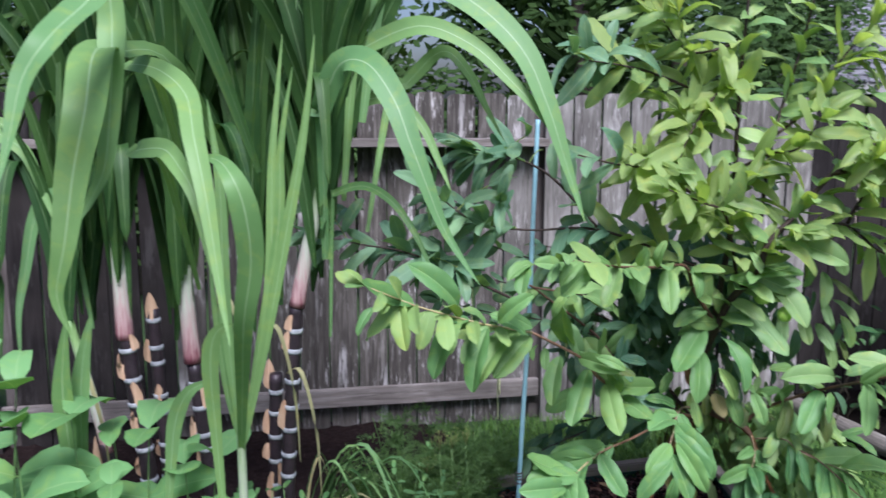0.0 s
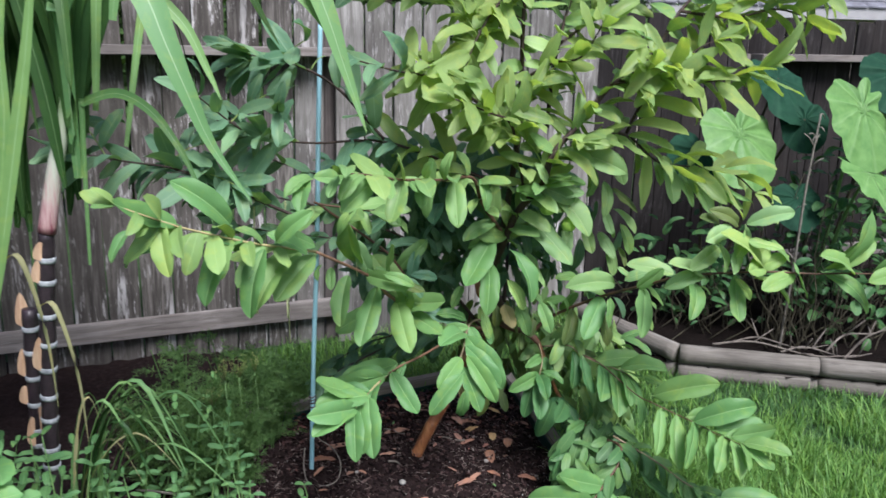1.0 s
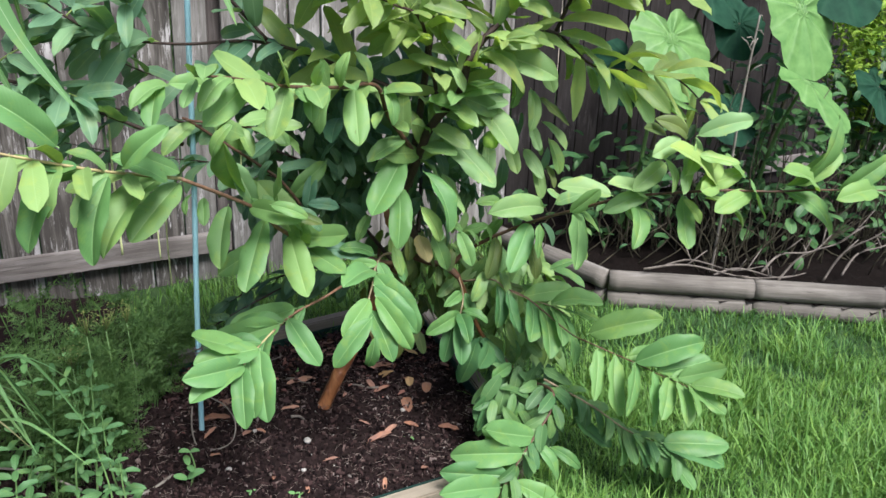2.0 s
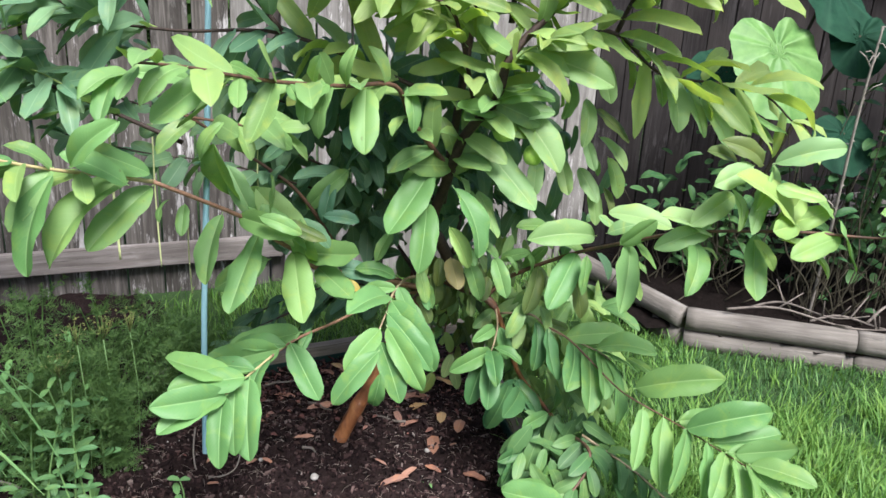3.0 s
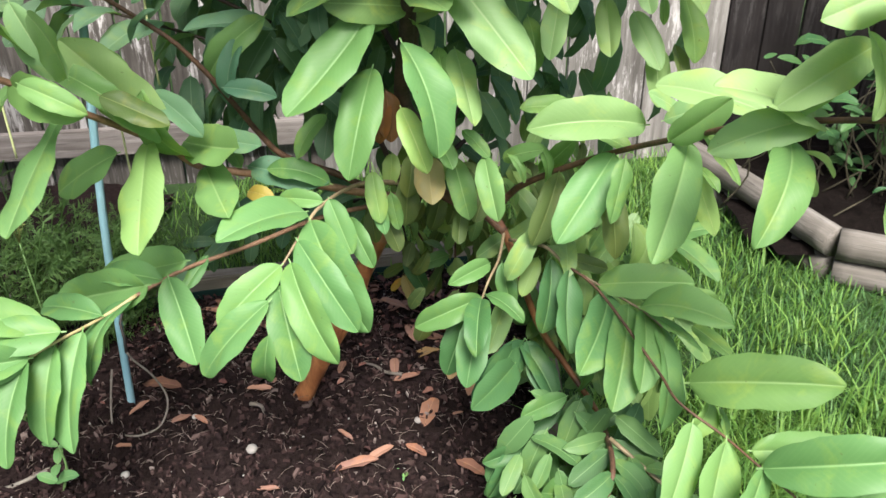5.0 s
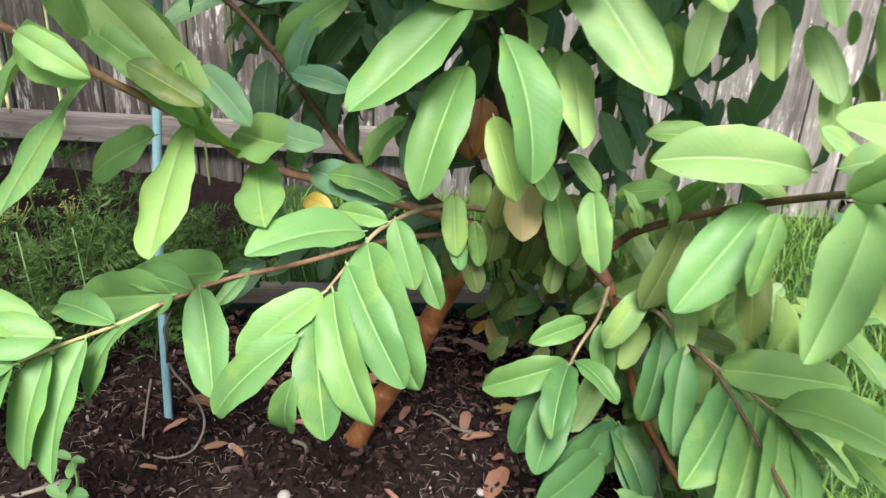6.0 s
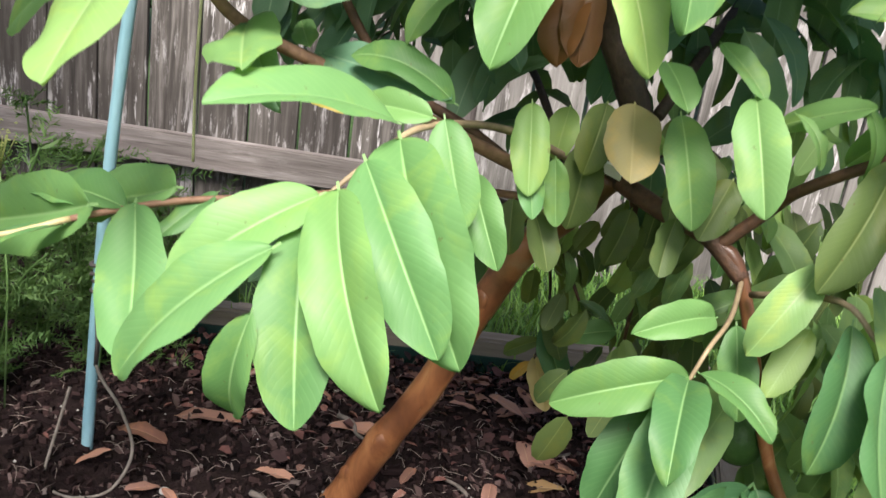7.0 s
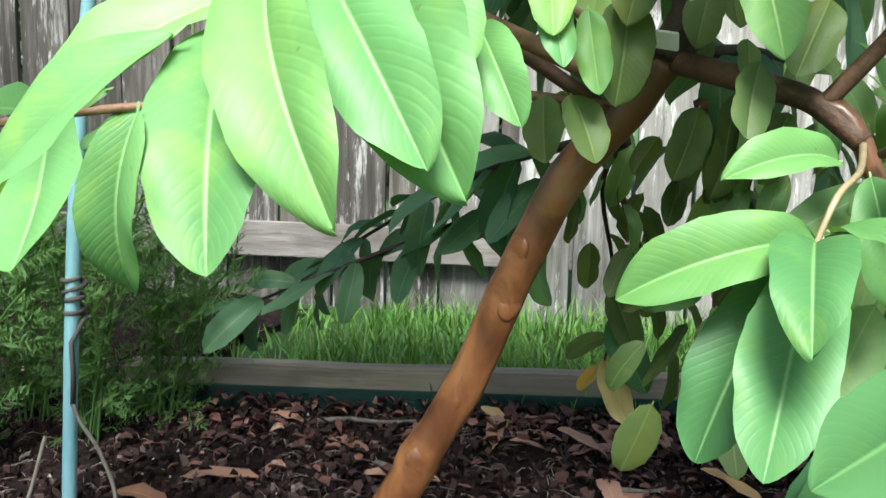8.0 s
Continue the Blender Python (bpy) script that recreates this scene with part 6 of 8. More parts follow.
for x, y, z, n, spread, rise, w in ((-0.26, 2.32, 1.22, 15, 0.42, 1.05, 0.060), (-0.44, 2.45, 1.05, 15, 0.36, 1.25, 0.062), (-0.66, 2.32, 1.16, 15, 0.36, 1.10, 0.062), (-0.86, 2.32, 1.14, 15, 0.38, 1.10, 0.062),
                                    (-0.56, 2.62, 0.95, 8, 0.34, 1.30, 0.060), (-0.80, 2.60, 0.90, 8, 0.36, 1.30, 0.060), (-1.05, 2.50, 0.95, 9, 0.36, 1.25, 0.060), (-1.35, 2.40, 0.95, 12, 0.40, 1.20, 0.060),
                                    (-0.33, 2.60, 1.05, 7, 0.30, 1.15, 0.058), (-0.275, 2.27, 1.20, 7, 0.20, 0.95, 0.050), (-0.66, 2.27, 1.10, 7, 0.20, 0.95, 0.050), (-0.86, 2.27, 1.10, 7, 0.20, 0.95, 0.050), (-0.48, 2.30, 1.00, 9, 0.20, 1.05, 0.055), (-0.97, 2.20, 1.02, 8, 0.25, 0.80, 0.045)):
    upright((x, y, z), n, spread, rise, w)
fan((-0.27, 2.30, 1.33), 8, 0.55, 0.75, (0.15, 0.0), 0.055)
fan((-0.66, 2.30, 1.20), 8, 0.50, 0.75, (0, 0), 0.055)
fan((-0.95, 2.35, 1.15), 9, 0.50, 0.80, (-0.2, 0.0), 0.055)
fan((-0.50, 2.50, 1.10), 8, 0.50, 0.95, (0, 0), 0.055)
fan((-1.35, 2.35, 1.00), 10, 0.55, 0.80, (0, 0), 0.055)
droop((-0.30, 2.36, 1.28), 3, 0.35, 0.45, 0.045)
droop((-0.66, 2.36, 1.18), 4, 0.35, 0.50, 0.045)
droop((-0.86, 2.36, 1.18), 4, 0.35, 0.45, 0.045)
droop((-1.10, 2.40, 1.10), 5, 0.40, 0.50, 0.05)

CANE_BLADES = [
    (0.062, [(-0.48, 1.50, 1.80), (-0.51, 1.35, 1.71), (-0.52, 1.24, 1.65), (-0.55, 1.21, 1.59), (-0.56, 1.18, 1.51), (-0.57, 1.15, 1.43)]),
    (0.055, [(-0.55, 1.60, 1.83), (-0.55, 1.57, 1.70), (-0.54, 1.53, 1.62), (-0.54, 1.50, 1.51), (-0.55, 1.49, 1.43), (-0.58, 1.49, 1.37), (-0.60, 1.48, 1.33)]),
    (0.082, [(-0.56, 1.60, 1.65), (-0.56, 1.50, 1.64), (-0.54, 1.40, 1.54), (-0.56, 1.38, 1.43), (-0.57, 1.35, 1.31), (-0.59, 1.35, 1.22), (-0.57, 1.35, 1.15)]),
    (0.049, [(-0.59, 1.75, 1.63), (-0.50, 1.66, 1.62), (-0.42, 1.58, 1.57), (-0.38, 1.49, 1.49), (-0.35, 1.44, 1.40), (-0.33, 1.41, 1.31), (-0.31, 1.38, 1.21), (-0.29, 1.35, 1.13)]),
]
CANE_BLADES += [
    (0.045, [(-0.57, 1.70, 1.45), (-0.49, 1.64, 1.46), (-0.44, 1.58, 1.43), (-0.40, 1.54, 1.38), (-0.38, 1.52, 1.31), (-0.36, 1.50, 1.23)]),
    (0.081, [(-0.25, 2.20, 1.53), (-0.19, 2.14, 1.65), (-0.11, 2.07, 1.65), (-0.04, 2.01, 1.56), (-0.00, 1.97, 1.46), (0.04, 1.95, 1.36), (0.09, 1.94, 1.24), (0.17, 1.92, 1.12)]),
    (0.086, [(-0.05, 2.30, 1.92), (0.14, 2.24, 1.83), (0.28, 2.18, 1.70), (0.35, 2.14, 1.55), (0.40, 2.12, 1.40), (0.45, 2.10, 1.25)]),
    (0.060, [(-0.15, 2.30, 1.70), (0.01, 2.26, 1.76), (0.15, 2.22, 1.71), (0.25, 2.18, 1.62), (0.34, 2.15, 1.52), (0.40, 2.12, 1.42)]),
]
CANE_BLADES += [
    (0.026, [(-0.23, 2.30, 1.30), (-0.14, 2.22, 1.33), (-0.06, 2.14, 1.30), (0.00, 2.09, 1.23), (0.04, 2.07, 1.15), (0.08, 2.05, 1.04)]),
    (0.042, [(-0.03, 2.40, 1.61), (0.07, 2.38, 1.70), (0.14, 2.35, 1.65), (0.20, 2.33, 1.54), (0.25, 2.30, 1.45)]),
    (0.042, [(-0.23, 2.40, 1.53), (-0.09, 2.38, 1.57), (0.01, 2.35, 1.50), (0.07, 2.32, 1.38), (0.10, 2.30, 1.31)]),
    (0.043, [(-1.01, 2.25, 1.32), (-1.06, 2.24, 1.23), (-1.09, 2.23, 1.09), (-1.11, 2.21, 0.96), (-1.11, 2.20, 0.80)]),
]
CANE_BLADES += [
    (0.046, [(-1.17, 2.25, 1.48), (-1.07, 2.23, 1.42), (-1.02, 2.22, 1.31), (-0.97, 2.20, 1.19)]),
]
CANE_SHOOT = [
    (0.064, [(-0.38, 1.75, 0.76), (-0.34, 1.62, 0.95), (-0.30, 1.49, 1.13), (-0.27, 1.44, 1.26), (-0.27, 1.41, 1.36), (-0.29, 1.41, 1.42), (-0.33, 1.46, 1.45), (-0.38, 1.50, 1.45)]),
    (0.031, [(-0.39, 1.80, 0.74), (-0.33, 1.80, 0.99), (-0.28, 1.80, 1.23), (-0.23, 1.80, 1.48), (-0.20, 1.80, 1.70)]),
    (0.031, [(-0.39, 1.80, 0.74), (-0.34, 1.80, 0.96), (-0.31, 1.80, 1.19), (-0.30, 1.80, 1.43), (-0.27, 1.80, 1.70)]),
    (0.038, [(-0.39, 1.80, 0.74), (-0.41, 1.80, 0.95), (-0.42, 1.80, 1.15), (-0.42, 1.80, 1.37), (-0.44, 1.80, 1.56)]),
]
CANE_SHOOT += [
    (0.026, [(-0.39, 1.80, 0.74), (-0.34, 1.80, 1.02), (-0.29, 1.80, 1.28), (-0.28, 1.80, 1.46), (-0.25, 1.80, 1.63)]),
    (0.020, [(-0.39, 1.80, 0.74), (-0.42, 1.80, 0.88), (-0.44, 1.80, 1.07), (-0.45, 1.80, 1.19)]),
    (0.047, [(-0.41, 1.70, 0.59), (-0.42, 1.69, 0.84), (-0.42, 1.67, 1.00), (-0.40, 1.66, 1.07), (-0.36, 1.65, 1.09)]),
    (0.046, [(-0.56, 1.75, 0.56), (-0.54, 1.74, 0.74), (-0.52, 1.73, 0.85), (-0.48, 1.71, 0.92), (-0.42, 1.70, 0.95)]),
]
CANE_SHOOT += [
    (0.063, [(-0.84, 1.90, 0.48), (-0.84, 1.88, 0.73), (-0.84, 1.87, 0.88), (-0.81, 1.85, 1.05)]),
    (0.056, [(-0.84, 1.95, 0.45), (-0.83, 1.93, 0.74), (-0.81, 1.92, 0.91), (-0.77, 1.90, 1.05)]),
]

CANE_HEADS = [Vector(h) for h in ((-0.27, 2.30, 1.33), (-0.66, 2.30, 1.20), (-0.86, 2.30, 1.20), (-0.97, 2.20, 1.02), (-0.62, 2.30, 0.60), (-0.80, 2.30, 0.62), (-0.44, 2.44, 0.72))]
for width, pts in CANE_BLADES:
    first = Vector(pts[0])
    head = min(CANE_HEADS, key=lambda h: (h - first).length)
    foot = Vector((first.x + 0.45 * (head.x - first.x), min(head.y, first.y + 0.55), first.z - 0.42))
    lead = [foot, foot.lerp(first, 0.6) + UP * 0.14]
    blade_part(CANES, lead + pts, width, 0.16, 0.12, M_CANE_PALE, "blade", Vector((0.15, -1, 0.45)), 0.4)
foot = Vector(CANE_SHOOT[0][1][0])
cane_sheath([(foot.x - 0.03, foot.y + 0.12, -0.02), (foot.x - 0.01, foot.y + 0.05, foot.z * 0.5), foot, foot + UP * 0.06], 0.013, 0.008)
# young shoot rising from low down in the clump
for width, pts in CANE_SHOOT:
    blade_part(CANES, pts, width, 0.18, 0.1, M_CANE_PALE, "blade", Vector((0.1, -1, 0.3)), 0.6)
for a in ((-0.40, 2.10, 0.95), (-0.55, 2.2, 1.0), (-0.93, 2.15, 0.8), (-0.36, 2.2, 0.8)):
    a = Vector(a)
    blade_part(CANES, [a, a + Vector((0.05, -0.05, 0.02)), a + Vector((0.09, -0.06, -0.15)), a + Vector((0.10, -0.05, -0.35))], 0.012, 0.3, 0.8, M_STRAW, "dry_blade")


# ---- weeds and small plants ----
def plant_leaf(heap, base, way, size, width, k=0):
    """One simple broad leaf added to a heap."""
    m = leaf_pose(base, Vector(base) + Vector(way).normalized() * size, 0.0, width / 0.44, UP + Vector((0, -0.4, 0)))
    me = LEAF_REST[k]
    heap.add([m @ v.co for v in me.vertices], [tuple(p.vertices) for p in me.polygons], REST_UV[k])


def weed(place, height, leaves, size, width, r, material, label, category, group, name="weed"):
    """A leafy upright weed: a stem with leaves in turning pairs."""
    thing = group_at(name, place, label, category, group)
    base = Vector(place)
    top = base + Vector((r.uniform(-0.06, 0.06), r.uniform(-0.06, 0.04), height))
    line = smooth_line([base - UP * 0.02, base.lerp(top, 0.5) + Vector((r.uniform(-0.02, 0.02), 0, 0)), top], 5)
    v, f = tube(line, [0.0035 - 0.002 * i / (len(line) - 1) for i in range(len(line))], 6)
    part("stem", mesh_of("stem", v, f, M_STALK), thing)
    heap = Heap()
    for i in range(leaves):
        t = 0.25 + 0.75 * i / max(1, leaves - 1)
        p = base.lerp(top, t)
        a = i * 1.57 + r.uniform(-0.4, 0.4)
        for s in (0, math.pi):
            way = Vector((math.cos(a + s), math.sin(a + s), r.uniform(-0.25, 0.45)))
            plant_leaf(heap, p, way, size * r.uniform(0.7, 1.15) * (1.1 - 0.45 * t), width, r.randrange(4))
    part("foliage", heap.mesh("foliage", material), thing)
    return thing


r_weed = random.Random(31)
for x, y, h, s in ((-0.42, 1.98, 0.42, 0.075), (-0.30, 2.08, 0.34, 0.07), (-0.18, 2.05, 0.28, 0.06), (-0.06, 2.12, 0.30, 0.065), (-0.40, 2.22, 0.42, 0.07), (-0.25, 2.30, 0.30, 0.06),
                   (-0.10, 2.28, 0.26, 0.06), (0.03, 2.10, 0.24, 0.055), (0.02, 2.35, 0.36, 0.06), (0.10, 2.22, 0.30, 0.055), (-0.55, 2.15, 0.36, 0.07), (-0.02, 1.95, 0.22, 0.06), (0.06, 2.40, 0.40, 0.06)):
    weed((x, y, 0.0), h, 6, s, 0.40, r_weed, M_WEED_DARK, "pale green leafy weed growing out of the soil", "weed", "leafy weeds by the cane")
for x, y, h, s in ((0.14, 2.34, 0.34, 0.055), (-0.04, 2.44, 0.40, 0.06), (0.17, 2.26, 0.22, 0.05), (0.08, 2.12, 0.20, 0.055), (-0.14, 2.18, 0.32, 0.06), (-0.36, 1.90, 0.48, 0.08), (-0.26, 1.94, 0.42, 0.075), (-0.16, 1.90, 0.36, 0.07), (-0.46, 1.94, 0.52, 0.08), (-0.32, 2.00, 0.46, 0.075), (-0.10, 2.02, 0.36, 0.07), (-0.48, 2.08, 0.50, 0.08), (-0.42, 2.05, 0.52, 0.09), (-0.34, 2.12, 0.48, 0.09), (-0.38, 1.98, 0.46, 0.085), (-0.28, 2.20, 0.40, 0.075)):
    weed((x, y, 0.0), h, 6, s, 0.40, r_weed, M_WEED_DARK, "pale green leafy weed growing out of the soil", "weed", "leafy weeds by the cane")
for x, y, h, s in ((-0.98, 1.80, 0.88, 0.26), (-0.80, 1.82, 0.82, 0.26), (-0.68, 1.90, 0.74, 0.24), (-0.54, 1.86, 0.68, 0.20), (-1.12, 1.92, 0.92, 0.20), (-0.88, 1.70, 0.82, 0.24), (-0.62, 1.74, 0.70, 0.16), (-0.74, 1.95, 0.72, 0.17), (-0.46, 1.80, 0.60, 0.19), (-0.52, 1.95, 0.66, 0.19), (-0.40, 1.90, 0.55, 0.15)):
    weed((x, y, 0.0), h, 4, s, 0.62, r_weed, M_WEED, "broad-leaved green plant in front of the cane", "plant", "broad-leaved plants", "broad_leaf_plant")
weed((0.285, 2.42, 0.0), 0.10, 3, 0.05, 0.55, r_weed, M_WEED, "small pale green seedling in the mulch", "seedling", "seedlings", "seedling")
for x, y in ((0.56, 2.32), (0.90, 2.50), (0.45, 2.36), (0.62, 2.95)):
    weed((x, y, 0.0), 0.025, 2, 0.018, 0.5, r_weed, M_WEED, "tiny green seedling in the mulch", "seedling", "seedlings", "seedling")

r_sow = random.Random(44)
for x, y, h, s in ((-0.48, 2.62, 0.22, 0.06), (-0.40, 2.52, 0.24, 0.065), (-0.32, 2.60, 0.22, 0.06), (-0.24, 2.50, 0.22, 0.06), (-0.15, 2.58, 0.20, 0.055), (-0.08, 2.50, 0.20, 0.06), (-0.55, 2.50, 0.28, 0.07), (-0.44, 2.42, 0.28, 0.065),
                   (-0.02, 2.56, 0.38, 0.06), (0.06, 2.52, 0.35, 0.055), (0.02, 2.62, 0.40, 0.06), (-0.20, 2.42, 0.24, 0.06), (0.09, 2.60, 0.30, 0.055)):
    weed((x, y, 0.0), h, 6, s, 0.42, r_sow, M_WEED, "fresh green leafy weed at the foot of the fence", "weed", "leafy weeds by the fence")

grass_clump = group_at("grass_clump", (-0.30, 2.36, 0.0), "clump of arching green grass with some dry blades", "grass")
r_gr = random.Random(17)
for i in range(22):
    a = r_gr.uniform(-0.5, 1.4)
    d = Vector((math.cos(a), -0.35 + 0.5 * math.sin(a), 0))
    b = Vector((-0.34 + r_gr.uniform(-0.05, 0.06), 2.37 + r_gr.uniform(-0.05, 0.05), 0.0))
    reach, h = r_gr.uniform(0.18, 0.42), r_gr.uniform(0.30, 0.55)
    pts = [b, b + d * reach * 0.25 + UP * h * 0.7, b + d * reach * 0.65 + UP * h, b + d * reach * 1.05 + UP * h * r_gr.uniform(0.5, 0.85)]
    blade_part(grass_clump, pts, r_gr.uniform(0.009, 0.022), 0.3, r_gr.uniform(-0.6, 0.6), M_STRAW if i % 5 == 3 else M_CANE_SHADE if i % 5 == 1 else M_CANE_PALE)


def dill(place, height, spread, count, seed, label):
    """Feathery dill: thin stems set with plumes, each plume a fine rib with forked threads in pairs."""
    r = random.Random(seed)
    thing = group_at("dill_plant", place, label, "herb", "feathery dill")
    base = Vector(place)
    for s in range(count):
        heap = Heap()
        a = r.uniform(0, 6.28)
        tip = base + Vector((math.cos(a) * spread * r.uniform(0.1, 1), math.sin(a) * spread * r.uniform(0.1, 1), height * r.uniform(0.55, 1.0)))
        line = smooth_line([base + Vector((r.uniform(-0.02, 0.02), r.uniform(-0.02, 0.02), -0.01)), base.lerp(tip, 0.5) + UP * 0.05, tip], 6)
        heap.add(*tube(line, [0.0018] * len(line), 4))
        for q in range(15):
            p = line[min(int(r.uniform(0.12, 1.0) * (len(line) - 1)), len(line) - 1)]
            out = Vector((r.gauss(0, 1), r.gauss(0, 1), r.uniform(0.1, 1.1))).normalized()
            ln = r.uniform(0.05, 0.11)
            side = out.orthogonal().normalized()
            w = side * 0.0007
            heap.add([p - w, p + w, p + out * ln], [(0, 1, 2)])
            for k in range(12):
                c = p + out * (ln * (0.15 + 0.85 * k / 12)) - UP * (0.10 * ln * (k / 12) ** 2)
                for sg in (-1, 1):
                    d = (side * sg + out * 0.7 + Vector((r.gauss(0, 0.35), r.gauss(0, 0.35), r.gauss(0, 0.35)))).normalized()
                    t = ln * 0.26 * (1.15 - 0.7 * k / 12) * r.uniform(0.7, 1.2)
                    u = d.orthogonal().normalized() * 0.00075
                    mid = c + d * t * 0.45
                    fork = (d + Vector((r.gauss(0, 0.5), r.gauss(0, 0.5), r.gauss(0, 0.5)))).normalized() * t * 0.5
                    heap.add([c - u, c + u, c + d * t, mid + fork, mid - u], [(0, 1, 2), (1, 3, 4)])
        part("frond", heap.mesh("frond", M_DILL), thing)
    return thing


k = 0
for x, y, h in ((0.02, 2.58, 0.50), (0.10, 2.74, 0.52), (0.20, 2.86, 0.46), (-0.08, 2.72, 0.55), (0.06, 2.92, 0.50), (-0.02, 2.45, 0.42), (0.24, 2.98, 0.38), (-0.18, 2.60, 0.50), (0.13, 2.62, 0.36)):
    k += 1
    dill((x, y, 0.0), 0.88 * h, 0.13, 9, 60 + k, "dark green feathery dill plant")
r_fl = random.Random(3)
for x, y, z in ((0.07, 2.55, 0.47), (0.11, 2.64, 0.44), (0.03, 2.52, 0.40), (0.16, 2.72, 0.42)):
    head = Heap()
    for q in range(34):
        p = Vector((x, y, z)) + Vector((r_fl.gauss(0, 0.02), r_fl.gauss(0, 0.02), r_fl.gauss(0, 0.012)))
        s = r_fl.uniform(0.0015, 0.003)
        head.add([p + Vector((s, 0, 0)), p + Vector((-s, s, 0)), p + Vector((-s, -s, 0)), p + Vector((0, 0, s))], [(0, 1, 2), (0, 1, 3), (1, 2, 3), (2, 0, 3)])
    for q in range(8):
        a = Vector((x, y, z - 0.05))
        b = Vector((x, y, z)) + Vector((r_fl.gauss(0, 0.02), r_fl.gauss(0, 0.02), 0))
        head.add(*tube([a, a.lerp(b, 0.5), b], [0.0008] * 3, 3))
    flower = group_at("dill_flower", (x, y, 0.0), "small yellow dill flower head on a thin stem", "flower", "dill flowers")
    part("stem", mesh_of("stem", *tube([Vector((x, y, -0.01)), Vector((x + 0.01, y, z * 0.5)), Vector((x, y, z - 0.05))], [0.0014] * 3, 4), M_STALK), flower)
    ob = part("flower_head", head.mesh("flower_head", M_DILL_FLOWER), flower, "yellow umbel")
    ob["kind"] = "stuff"


# ---- stake, twine and cords ----
stake = group_at("garden_stake", (0.341, 2.667, 0.0), "tall blue-green garden stake pushed into the soil", "stake")
POLE_LINE = [Vector((0.338, 2.665, -0.05)), Vector((0.352, 2.685, 0.40)), Vector((0.372, 2.73, 0.80)), Vector((0.385, 2.79, 1.15)), Vector((0.40, 2.85, 1.50))]
pl = smooth_line(POLE_LINE, 10)
part("pole", mesh_of("pole", *tube(pl, [0.0078 * (1 + 0.03 * math.sin(i * 2.4)) for i in range(len(pl))], 12), M_POLE), stake)
coil = [Vector((0.347, 2.681, 0.243 + 0.00105 * q + 0.002 * math.sin(q * 0.37))) + Vector((math.cos(q * math.pi / 6), math.sin(q * math.pi / 6), 0)) * (0.0105 + 0.0015 * math.sin(q * 0.9)) for q in range(49)]
coil = [Vector((0.354, 2.664, 0.150)), Vector((0.356, 2.664, 0.185)), Vector((0.353, 2.666, 0.220))] + coil
tie_bm = Heap()
tie_bm.add(*tube(coil, [0.0030] * len(coil), 5, 0.2, 4))
part("tie", tie_bm.mesh("tie", M_POST), stake, "dark wound tie")
twine = smooth_line([(0.354, 2.664, 0.152), (0.372, 2.655, 0.135), (0.41, 2.64, 0.11), (0.435, 2.63, 0.06), (0.425, 2.60, 0.018), (0.39, 2.575, 0.010), (0.35, 2.58, 0.008), (0.322, 2.605, 0.012), (0.312, 2.64, 0.05), (0.318, 2.66, 0.11)], 6)
tagged(new("loose_twine", mesh_of("loose_twine", *tube(twine, [0.0022] * len(twine), 6, 0.2, 3), M_WIRE)), "dry brown twine curling at the foot of the stake", "twine")
for x, y, z0, z1, w in ((0.175, 2.60, 0.62, 1.00, 0.006), (0.268, 2.60, 0.60, 0.98, 0.004), (0.29, 3.0, 0.36, 0.62, 0.005), (0.50, 2.70, 0.70, 0.90, 0.004)):
    c = smooth_line([(x, y, z0), (x - 0.003, y, (z0 + z1) / 2), (x, y, z1)], 6)
    tagged(new("hanging_cord", mesh_of("hanging_cord", *tube(c, [w / 2] * len(c), 6), M_CORD)), "pale green cord hanging from the tree", "cord", "hanging cords")


# ---- raised bed plants ----
def taro_mesh(name, material, waves):
    """A big heart-shaped leaf with raised veins and a rippled rim, one unit long."""
    verts, faces, uvs = [(0, 0, 0)], [], [(0.5, 0.25)]
    rings, n = 5, 40
    for j in range(1, rings + 1):
        for i in range(n):
            a = 2 * math.pi * i / n
            notch = 0.62 * math.exp(-((a - math.pi) / 0.30) ** 2)
            rr = (0.38 + 0.13 * abs(math.sin(a)) ** 1.2 + 0.38 * max(0, math.cos(a)) ** 2.4) * (1 - notch)
            q = j / rings
            x, y = rr * math.sin(a) * q, rr * math.cos(a) * q
            z = -0.16 * (q * rr) ** 2 + 0.03 * q * math.sin(a * waves) + 0.015 * q * math.sin(a * 15)
            verts.append((x, y, z))
            uvs.append((0.5 + 0.5 * x / 0.6, 0.35 + y * 0.7))
    for i in range(n):
        faces.append((0, 1 + i, 1 + (i + 1) % n))
    for j in range(rings - 1):
        for i in range(n):
            a, b = 1 + j * n + i, 1 + j * n + (i + 1) % n
            faces.append((a, a + n, b + n, b))
    return mesh_of(name, verts, faces, material, uvs)


TARO_PALE, TARO_DARK = taro_mesh("taro_blade", M_TARO, 9), taro_mesh("taro_blade", M_TARO_DARK, 7)


